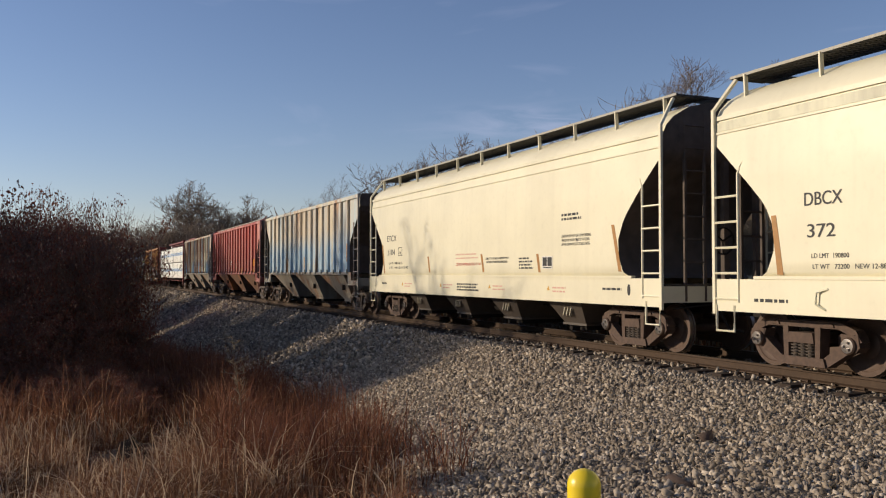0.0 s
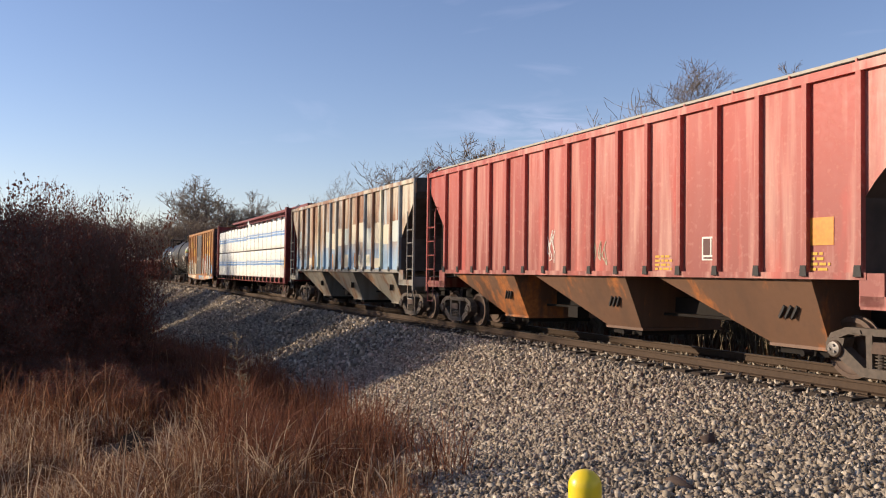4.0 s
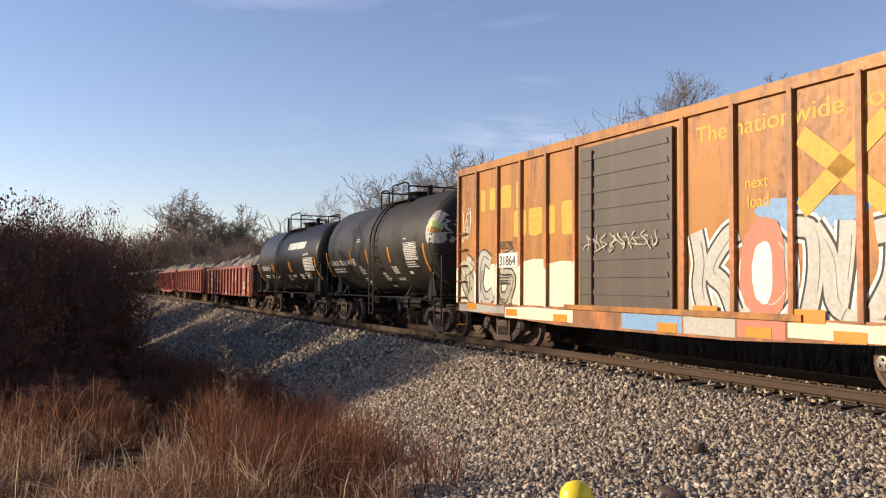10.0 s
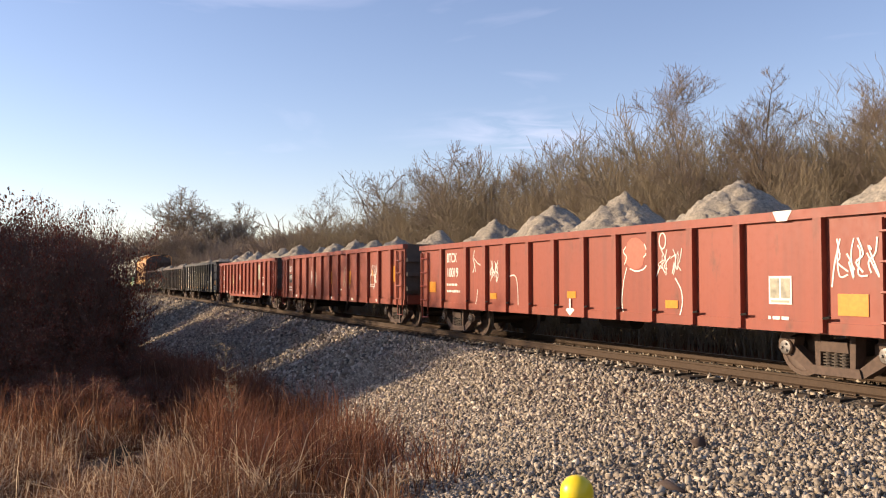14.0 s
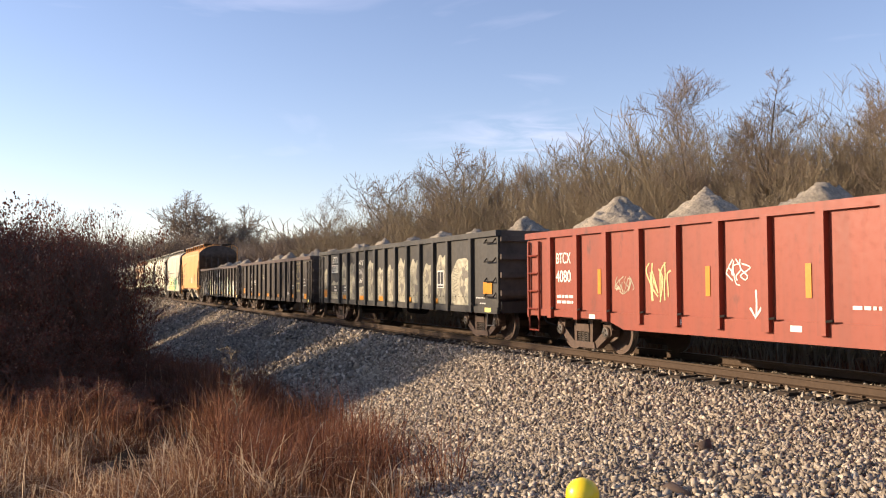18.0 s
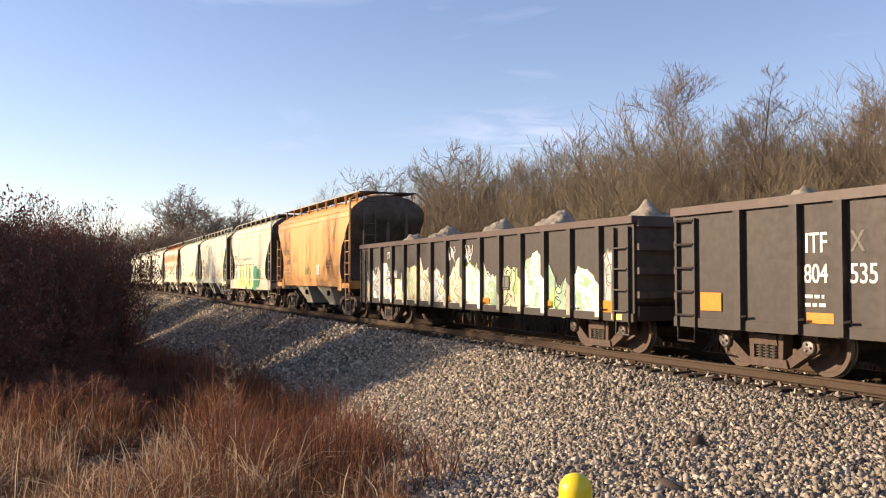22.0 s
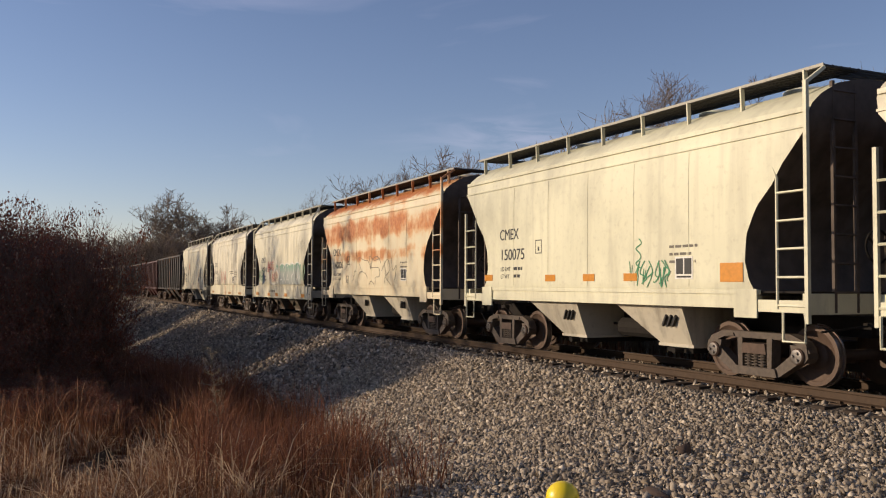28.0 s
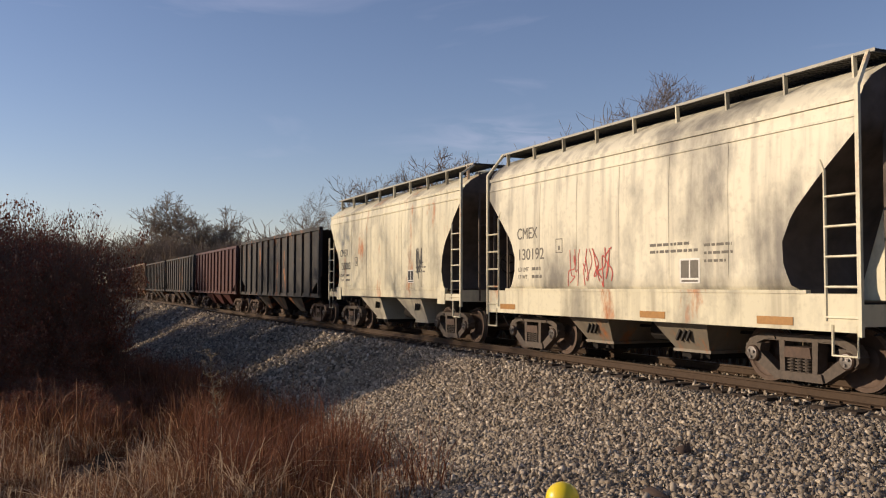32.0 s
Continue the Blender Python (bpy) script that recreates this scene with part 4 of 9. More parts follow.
def mural(car, rng, bays, z0, crest, pick, y):
    """One long sprayed piece: ragged pale fills under a wavy crest, cut by the posts, with bubbles, fat strokes and thin edges."""
    for i, (a, b) in enumerate(bays):
        w = b - a
        fill, second, line = pick(i)
        top = [(b - w * t / 9, crest(b - w * t / 9) + rng.uniform(-0.05, 0.05)) for t in range(10)]
        part("graffiti_fill", Geo().add(*flat([(a, z0), (b, z0)] + top, y)), fill, car, "pale sprayed fill")
        g = Geo()
        for q in range(3):
            cx, cz = a + w * rng.uniform(0.2, 0.8), z0 + (crest(a + w / 2) - z0) * (0.2 + 0.27 * q)
            g.add(*flat(blob(rng, cx, cz, w * rng.uniform(0.3, 0.6), rng.uniform(0.22, 0.5), 18, 0.35), y - 0.0008 - 0.0003 * q))
        part("graffiti_core", g, second, car, "sprayed bubble shapes")
        edge, fat, thin = Geo(), Geo(), Geo()
        for q in range(2):
            way = smooth_line([(a + w * rng.uniform(0.08, 0.92), z0 + (crest(a + w / 2) - z0) * t + rng.uniform(-0.06, 0.06)) for t in (0.06, 0.35, 0.65, 0.95)])
            f = rng.uniform(0.09, 0.17)
            edge.add(*ribbon(way, f + 0.05, y - 0.0026 - 0.0008 * q))
            fat.add(*ribbon(way, f, y - 0.0046 - 0.0008 * q))
        thin.add(*ribbon([(x, z - 0.015) for x, z in top], 0.03, y - 0.007))
        for q in range(2):
            cx, cz, r = a + w * rng.uniform(0.25, 0.75), z0 + rng.uniform(0.15, 0.9), rng.uniform(0.08, 0.2)
            thin.add(*ribbon([(cx + r * math.cos(t), cz + 1.25 * r * math.sin(t)) for t in np.linspace(rng.uniform(0, 2), rng.uniform(4.5, 6.2), 12)], 0.022, y - 0.0082 - 0.0006 * q))
        part("graffiti_outline", edge, line, car)["kind"] = "stuff"
        part("graffiti_fill", fat, fill, car, "fat sprayed strokes")["kind"] = "stuff"
        part("graffiti_line_work", thin, "white" if i % 2 else line, car)["kind"] = "stuff"


def hatched_panel(car, rng, a, b, z0, z1, y):
    """A pale sprayed figure in one panel: a ragged fill, grey cores, close short strokes down one edge."""
    w, h = b - a, z1 - z0
    sides = [(0, rng.uniform(0.1, 0.35)), (0.2, rng.uniform(0, 0.12)), (0.45, rng.uniform(0.0, 0.2)), (0.7, rng.uniform(0, 0.1)), (1, rng.uniform(0.1, 0.4))]
    part("graffiti_fill", Geo().add(*flat([(a, z0), (b, z0)] + smooth_line([(b - w * t, z1 - d * h) for t, d in sides]), y - 0.001)), "pale_spray", car, "pale sprayed figure")
    core = Geo()
    for q in range(2):
        core.add(*flat(blob(rng, a + w * rng.uniform(0.35, 0.75), z0 + h * (0.3 + 0.35 * q), w * rng.uniform(0.18, 0.34), h * rng.uniform(0.18, 0.34), 18, 0.5), y - 0.0022 - 0.0004 * q))
    part("graffiti_core", core, "grey_spray", car)
    g = Geo()
    edge = a + w * rng.uniform(0.05, 0.12)
    n = int(h / 0.055)
    for i in range(n):
        z = z0 + 0.1 + (h * 0.72) * i / n
        r = w * rng.uniform(0.10, 0.34)
        g.add(*ribbon([(edge, z), (edge + r * 0.5, z + 0.02), (edge + r, z + rng.uniform(0.02, 0.07))], rng.uniform(0.008, 0.018), y - 0.0034 - 0.00002 * i))
    for q in range(2):
        g.add(*ribbon(smooth_line([(a + w * rng.uniform(0.45, 0.95), z0 + h * t) for t in (0.05, 0.3, 0.55, 0.85)]), rng.uniform(0.014, 0.03), y - 0.0042 - 0.0004 * q))
    part("graffiti_line_work", g, "grey_ink", car)["kind"] = "stuff"


def rivet_row(car, a, b, z, y, mat):
    n = max(2, int((b - a) / 0.2))
    dot = Geo()
    for i in range(n):
        x = a + 0.1 + (b - a - 0.2) * i / (n - 1)
        dot.box(x - 0.015, x + 0.015, y - 0.006, y, z - 0.015, z + 0.015)
    part("riveted_seam", dot, mat, car)["kind"] = "stuff"


def scrawl(car, rng, x, z, w, h, mat, y=-1.506, loops=5, thick=0.035, name="graffiti_scrawl"):
    """A spray-painted tag: quick curled strokes side by side."""
    g = Geo()
    cell = w / loops
    for i in range(loops):
        for q in range(2):
            x0 = x + cell * i
            pts = [(x0 + cell * rng.uniform(-0.15, 1.15), z + h * v) for v in ((rng.uniform(0.6, 1), rng.uniform(0.3, 0.9), rng.uniform(0, 0.5), rng.uniform(0, 0.9)) if q else (rng.uniform(0, 0.3), 0.4, rng.uniform(0.5, 0.8), 1.0))]
            g.add(*ribbon(smooth_line(pts), thick * rng.uniform(0.7, 1.0), y - 0.0004 * (2 * i + q)))
    part(name, g, mat, car, "curled spray-painted scrawl")["kind"] = "stuff"


# ---------------- covered hoppers ----------------
def resample(pts, step):
    out = []
    for (a, b), (c, d) in zip(pts, pts[1:]):
        k = max(1, int(math.hypot(c - a, d - b) / step))
        out += [(a + (c - a) * i / k, b + (d - b) * i / k) for i in range(k)]
    return out + [pts[-1]]


def shell(L, prof, inset, step=0.14):
    """The closed body: a cross-section drawn out along x, its ends cut back by inset(z)."""
    half = resample(prof, step)
    zi, xi = [a for a, _ in inset], [b for _, b in inset]
    rows = [(-y, z) for y, z in half] + [(y, z) for y, z in half[::-1][1:]]
    cols = np.linspace(-1, 1, 9)
    vs, n = [], len(cols)
    for y, z in rows:
        e = L / 2 - float(np.interp(z, zi, xi))
        vs += [(e * c, y, z) for c in cols]
    fs = [(i * n + j, i * n + j + 1, (i + 1) * n + j + 1, (i + 1) * n + j) for i in range(len(rows) - 1) for j in range(n - 1)]
    m = len(rows)
    for i in range(m // 2):
        a, b, c, d = i, i + 1, m - 2 - i, m - 1 - i
        if b != c:
            fs += [(a * n, b * n, c * n, d * n), (d * n + n - 1, c * n + n - 1, b * n + n - 1, a * n + n - 1)]
    fs.append(tuple([j for j in range(n)][::-1] + [(m - 1) * n + j for j in range(n)]))
    return Geo().add(vs, fs)


def shade_ends(body):
    """Paints the shade between cars onto the sheets at both ends."""
    body.data.materials.append(MAT["end_shade"])
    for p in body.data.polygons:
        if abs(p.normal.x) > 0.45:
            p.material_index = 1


PROF_ROUND = [(1.38, 1.40), (1.47, 1.45), (1.5, 1.52), (1.5, 2.0), (1.5, 3.1), (1.485, 3.45), (1.47, 3.77), (1.44, 4.05), (1.37, 4.20), (1.20, 4.37), (0.85, 4.57), (0.4, 4.67), (0.0, 4.69)]
PROF_SLAB = [(1.44, 1.36), (1.49, 1.42), (1.5, 1.47), (1.5, 3.3), (1.48, 3.75), (1.46, 3.98), (1.37, 4.14), (1.18, 4.30), (0.85, 4.48), (0.4, 4.58), (0.0, 4.60)]
CUT_TEAR = [(1.40, 0.95), (1.52, 1.18), (1.8, 1.32), (2.15, 1.34), (2.55, 1.15), (3.0, 0.70), (3.62, 0.02), (3.7, 0.0)]
CUT_WIDE = [(1.36, 0.95), (1.55, 1.12), (1.9, 1.22), (2.3, 1.18), (2.7, 0.98), (3.05, 0.62), (3.25, 0.50), (3.75, 0.04), (3.9, 0.0)]
CUT_FLAT = [(1.5, 1.28), (2.62, 1.28), (3.92, 0.0), (4.6, 0.0)]


def profile_y(prof, z):
    zs = [b for a, b in prof]
    return float(np.interp(z, zs, [a for a, b in prof]))


def roof_walk(car, L, mat, z=4.67, prof=PROF_ROUND, posts=11, y0=0.42, y1=1.12, end_drop=0.0):
    """Raised gratings along both sides of the hatches, on short posts."""
    for k in (-1, 1):
        g = Geo()
        for y in np.linspace(y0, y1, 5):
            g.bar((-L / 2, k * y, z), (L / 2, k * y, z), 0.03, 0.045)
        x = -L / 2
        while x < L / 2:
            g.bar((x, k * y0, z), (x, k * y1, z), 0.05, 0.045)
            x += 0.085
        part("running_board", g, "grate", car, "steel grating walkway")
        edge = Geo().bar((-L / 2, k * (y1 + 0.02), z), (L / 2, k * (y1 + 0.02), z + 0.01), 0.012, 0.045)
        part("running_board_edge", edge, "walk_edge", car)
        zs = 4.34 if z < 4.75 else 4.40
        for x in np.linspace(-L / 2 + 0.35, L / 2 - 0.35, posts):
            part("roof_post", Geo().bar((x, k * (y1 - 0.01), zs - 0.06), (x, k * (y1 + 0.01), z), 0.075, 0.03, (1, 0, 0)), mat, car)
    for s in (-1, 1):
        g = Geo()
        x = s * (L / 2 - 0.02)
        for i in range(5):
            g.bar((x - s * 0.11 * i, -y1, z), (x - s * 0.11 * i, y1, z), 0.04, 0.03)
        part("end_walk", g, "grate", car)
    for x in np.linspace(-L / 2 + 1.4, L / 2 - 1.4, max(4, int(L / 2))):
        part("hatch", Geo().lathe([(4.45, 0.34), (4.70, 0.34), (4.73, 0.30), (4.75, 0.05)], 16, "z", (x, 0, 0)), mat, car, smooth=40)


def end_gear(car, L, mat, prof, z_sill, sill_h, zt, bend, post_w=0.062, fin=False, inset_top=3.15, low_rear=False):
    """End sills, corner posts, ladders, end ladders and steps, at both ends."""
    for s in (-1, 1):
        e = s * L / 2
        part("end_sill", Geo().box(min(e, e - s * 0.14), max(e, e - s * 0.14), -1.45, 1.45, z_sill - 0.02, z_sill + 0.28), mat, car)
        # platform takes the dark underframe colour, for shade at the car's end
        part("end_platform", Geo().box(min(e, e - s * 1.15), max(e, e - s * 1.15), -1.42, 1.42, z_sill + 0.28, z_sill + 0.31), "under", car)
        for k in (-1, 1):
            y = k * 1.5
            g = Geo()
            if low_rear and s < 0:
                g.bar((e, y, z_sill - 0.15), (e, y, 3.32), post_w, 0.05, (0, 1, 0))
            elif bend:
                g.bar((e, y, z_sill - 0.15), (e, y, zt), post_w, 0.05, (0, 1, 0))
                g.bar((e, y, zt - 0.02), (e - s * 0.12, k * 1.12, 4.72), post_w, 0.05, (0, 1, 0))
            else:
                g.bar((e, y, z_sill - 0.15), (e, y, 4.45), post_w, 0.06, (0, 1, 0)).bar((e, y, 4.42), (e, k * 1.13, 4.68), post_w * 0.8, 0.05, (0, 1, 0))
            part("corner_post", g, mat, car)
            x1 = e - s * 0.56
            g = Geo().tube([(x1 - s * 0.08, k * 1.48, inset_top + 0.12), (x1, y, inset_top - 0.05), (x1, y, z_sill + 0.05)], 0.023, 6)
            z = z_sill + 0.10
            while z < inset_top - 0.1:
                g.tube([(e, k * 1.505, z), (x1, k * 1.505, z)], 0.02, 5)
                z += 0.415
            part("side_ladder", g, mat, car)
            xs = e - s * 0.05
            part("stirrup_step", Geo().tube([(xs, y, z_sill), (xs, y, z_sill - 0.42), (x1 + s * 0.1, y, z_sill - 0.42), (x1 + s * 0.1, y, z_sill)], 0.024, 5), mat, car)
        g = Geo()
        for y in (-0.95, -0.5):
            g.bar((e - s * 0.02, y, z_sill), (e - s * 0.02, y, 4.5), 0.05, 0.05, (1, 0, 0))
        for z in np.arange(z_sill + 0.3, 4.5, 0.42):
            g.tube([(e, -0.95, z), (e, -0.5, z)], 0.02, 5)
        # end ladder and stiffener painted dark, as shaded by the next car
        part("end_ladder", g, "end_shade", car)
        if fin:
            part("end_brace", Geo().add([(e - s * 1.0, -0.35, 1.3), (e - s * 0.2, -0.35, 1.3), (e - s * 0.5, -0.35, 2.75), (e - s * 1.0, -0.29, 1.3), (e - s * 0.2, -0.29, 1.3), (e - s * 0.5, -0.29, 2.75)],
                                        [(0, 1, 2), (5, 4, 3), (0, 3, 4, 1), (1, 4, 5, 2), (2, 5, 3, 0)]), mat, car)
        else:
            part("end_stiffener", Geo().box(min(e, e - s * 0.1), max(e, e - s * 0.1), -0.06, 0.06, 1.3, 3.6).box(min(e, e - s * 0.1), max(e, e - s * 0.1), 0.7, 0.8, 1.3, 4.1), "end_shade", car)
    g = Geo().tube([(L / 2 + 0.02, -0.1 + 0.25 * math.cos(t), 2.1 + 0.25 * math.sin(t)) for t in np.linspace(0, PI2, 17)], 0.018, 5)
    for t in (0.5, 2.6, 4.7):
        g.bar((L / 2, -0.1, 2.1), (L / 2 + 0.02, -0.1 + 0.25 * math.cos(t), 2.1 + 0.25 * math.sin(t)), 0.03)
    part("brake_wheel", g, "under", car)


def hopper_bay(car, x, top, bot, z1, z0, mat, y1=1.42, y0=0.78, gate=True, skew=0.0):
    b = part("hopper_bay", Geo().frustum(x - bot / 2, x + bot / 2, x + skew - top / 2, x + skew + top / 2, y0, y1, z0, z1), mat, car)
    if gate:
        g = Geo().box(x - bot / 2 - 0.06, x + bot / 2 + 0.06, -y0 - 0.03, y0 + 0.03, z0 - 0.03, z0 + 0.02)
        part("gate_frame", g, mat, b)
        g = Geo().box(x - bot * 0.42, x + bot * 0.42, -y0 + 0.06, y0 - 0.06, z0 - 0.13, z0 - 0.03)
        g.tube([(x + bot * 0.2, -y0 - 0.02, z0 - 0.08), (x + bot * 0.2, -y0 - 0.22, z0 - 0.08)], 0.05, 8)
        part("outlet_gate", g, "under", b)
        g = Geo()
        zm, ym = z0 + (z1 - z0) * 0.5, -(y0 + (y1 - y0) * 0.5) - 0.02
        for i in range(3):
            g.bar((x - 0.2 + i * 0.13, ym + 0.02, zm - 0.10), (x - 0.04 + i * 0.13, ym - 0.03, zm + 0.08), 0.045, 0.05)
        part("vibrator_bracket", g, "bay_white" if mat == "bay_dark" else "grate", b)
    return b


def round_hopper(front, rear, label, mat, trim, outlets, marks=None, truck="truck", seams=5, bays=False):
    """Covered hopper with bulged sides and teardrop openings at its ends."""
    car, L = new_car("covered_hopper", label, front, rear, mat, truck, 1.45)
    prof = PROF_SLAB if bays else PROF_ROUND
    cut = CUT_WIDE if bays else CUT_TEAR
    shade_ends(part("body", shell(L, prof, cut), mat, car, smooth=38))
    g = Geo()
    for k in (-1, 1):
        g.bar((-L / 2 + 0.02, k * 1.445, 4.05), (L / 2 - 0.02, k * 1.445, 4.05), 0.06, 0.07)
    part("eave_moulding", g, mat, car)
    for k in (-1, 1):
        part("side_seam", Geo().bar((-L / 2 + 0.02, k * (profile_y(prof, 3.79) - 0.004), 3.80), (L / 2 - 0.02, k * (profile_y(prof, 3.79) - 0.004), 3.80), 0.05, 0.035), mat, car)
    for k in (-1, 1):
        if bays:
            part("side_sill", Geo().box(-L / 2 + 1.0, L / 2 - 1.0, k * 1.42 - 0.06, k * 1.42 + 0.06, 1.16, 1.38), trim, car)
            part("sill_lip", Geo().box(-L / 2 + 0.95, L / 2 - 0.95, k * 1.47 - 0.03, k * 1.47 + 0.03, 1.38, 1.45), trim, car)
            for s in (-1, 1):
                x = s * (L / 2 - 1.2)
                part("jacking_pad", Geo().slab([(x - 0.24, 1.02), (x + 0.24, 1.02), (x + 0.24, 1.46), (x - 0.24, 1.46)], k * 1.5 - 0.02, k * 1.5 + 0.012), trim, car)
                part("end_side_sill", Geo().box(min(s * L / 2, s * (L / 2 - 1.2)), max(s * L / 2, s * (L / 2 - 1.2)), k * 1.45 - 0.05, k * 1.45 + 0.05, 1.12, 1.30), trim, car)
        else:
            part("side_sill", Geo().slab([(-L / 2, 0.88), (L / 2, 0.88), (L / 2, 1.40), (-L / 2, 1.40)], min(k * 1.45, k * 1.498), max(k * 1.45, k * 1.498)), trim, car)
            part("sill_lip", Geo().box(-L / 2 + 0.9, L / 2 - 0.9, min(k * 1.42, k * 1.512), max(k * 1.42, k * 1.512), 1.40, 1.45), trim, car)
    zi, xi = [a for a, _ in cut], [b for _, b in cut]
    for x in np.linspace(-L / 2 + 1.0, L / 2 - 1.0, seams + 2)[1:-1]:
        pts = [(x, -profile_y(prof, z) - 0.002, z) for z in np.arange(1.5, 4.0, 0.25)]
        part("weld_seam", Geo().tube(pts, 0.0045, 4), mat, car)
    if bays:
        q = L / 11.42
        for x in (-1.05 * q, 2.32 * q):
            hopper_bay(car, x, 2.25 * q, 0.82, 1.34, 0.46, "bay_white", 1.42, 1.12, skew=-0.72 * q)
    else:
        n = outlets
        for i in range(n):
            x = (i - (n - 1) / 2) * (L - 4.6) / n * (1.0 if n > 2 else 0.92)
            # cars with more than two outlets have darker bays
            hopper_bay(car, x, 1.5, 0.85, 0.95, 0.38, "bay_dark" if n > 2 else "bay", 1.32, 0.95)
    end_gear(car, L, trim, prof, 1.12 if bays else 0.98, 0.3, 4.2, not bays, fin=not bays and L < 13, low_rear=bays)
    roof_walk(car, L, trim, 4.71 if L < 13 else 4.77, prof=prof, posts=9 if L < 13 else 11)
    return car, L


def ribbed_hopper(front, rear, label, mat, trim, ribs=16, walk_edge=False, truck="truck_grey", bay="bay", top=4.42, rib_mats=None):
    """Covered hopper with flat, ribbed sides and three open bays."""
    car, L = new_car("covered_hopper", label, front, rear, mat, truck, 1.2)
    prof = [(1.43, 1.52), (1.44, 1.56), (1.44, top), (1.36, top + 0.04), (0.0, top + 0.14)]
    shade_ends(part("body", shell(L, prof, CUT_FLAT, 0.2), mat, car))
    for k in (-1, 1):
        part("top_chord", Geo().box(-L / 2, L / 2, k * 1.46 - 0.045, k * 1.46 + 0.045, top - 0.10, top + 0.03), mat, car)
        part("side_sill", Geo().box(-L / 2 + 1.2, L / 2 - 1.2, k * 1.46 - 0.05, k * 1.46 + 0.05, 1.46, 1.56), trim, car)
        rib = Geo().slab([(-0.055, 1.56), (0.055, 1.56), (0.045, top - 0.1), (-0.045, top - 0.1)], k * 1.44, k * 1.53).mesh("side_rib", MAT[mat])
        foot = Geo().slab([(-0.07, 1.50), (0.07, 1.50), (0.05, 1.66), (-0.05, 1.66)], k * 1.53, k * 1.545).mesh("rib_foot", MAT["grate"])
        rib_set = [rib] + [Geo().slab([(-0.055, 1.56), (0.055, 1.56), (0.045, top - 0.1), (-0.045, top - 0.1)], k * 1.44, k * 1.535).mesh("side_rib", MAT[m]) for m in rib_mats or ()]
        for i, x in enumerate(np.linspace(-L / 2 + 1.32, L / 2 - 1.32, ribs)):
            part("side_rib", rib_set[(i * 7 + i // 3) % len(rib_set)], None, car, at=pose(float(x), 0, 0))
            part("rib_foot", foot, None, car, at=pose(float(x), 0, 0))
        for s in (-1, 1):
            x = s * (L / 2 - 1.12)
            part("bolster_plate", Geo().slab([(x - 0.2, 1.10), (x + 0.2, 1.10), (x + 0.2, 1.55), (x - 0.2, 1.55)], k * 1.47 - 0.03, k * 1.47 + 0.03), trim, car)
            part("end_side_sill", Geo().box(min(s * L / 2, s * (L / 2 - 1.3)), max(s * L / 2, s * (L / 2 - 1.3)), k * 1.45 - 0.05, k * 1.45 + 0.05, 1.06, 1.24), trim, car)
    w = (L - 3.0) / 3
    for i in range(3):
        hopper_bay(car, (i - 1) * w + 0.95, w * 0.80, 1.15, 1.50, 0.42, bay, 1.43, 0.95, skew=-0.5 * (w * 0.80 - 1.15) + 0.06)
    end_gear(car, L, trim, prof, 1.06, 0.3, 4.2, False, post_w=0.075, inset_top=3.3)
    if walk_edge:
        roof_walk(car, L, mat, z=top + 0.16, posts=14, y0=0.75, y1=1.2)
    else:
        part("running_board", Geo().box(-L / 2, L / 2, -0.35, 0.35, top + 0.15, top + 0.19), "grate", car)
        for x in np.linspace(-L / 2 + 1.5, L / 2 - 1.5, 10):
            part("hatch", Geo().box(x - 0.45, x + 0.45, 0.45, 0.95, top + 0.06, top + 0.14).box(x - 0.45, x + 0.45, -0.95, -0.45, top + 0.06, top + 0.14), mat, car)
    return car, L


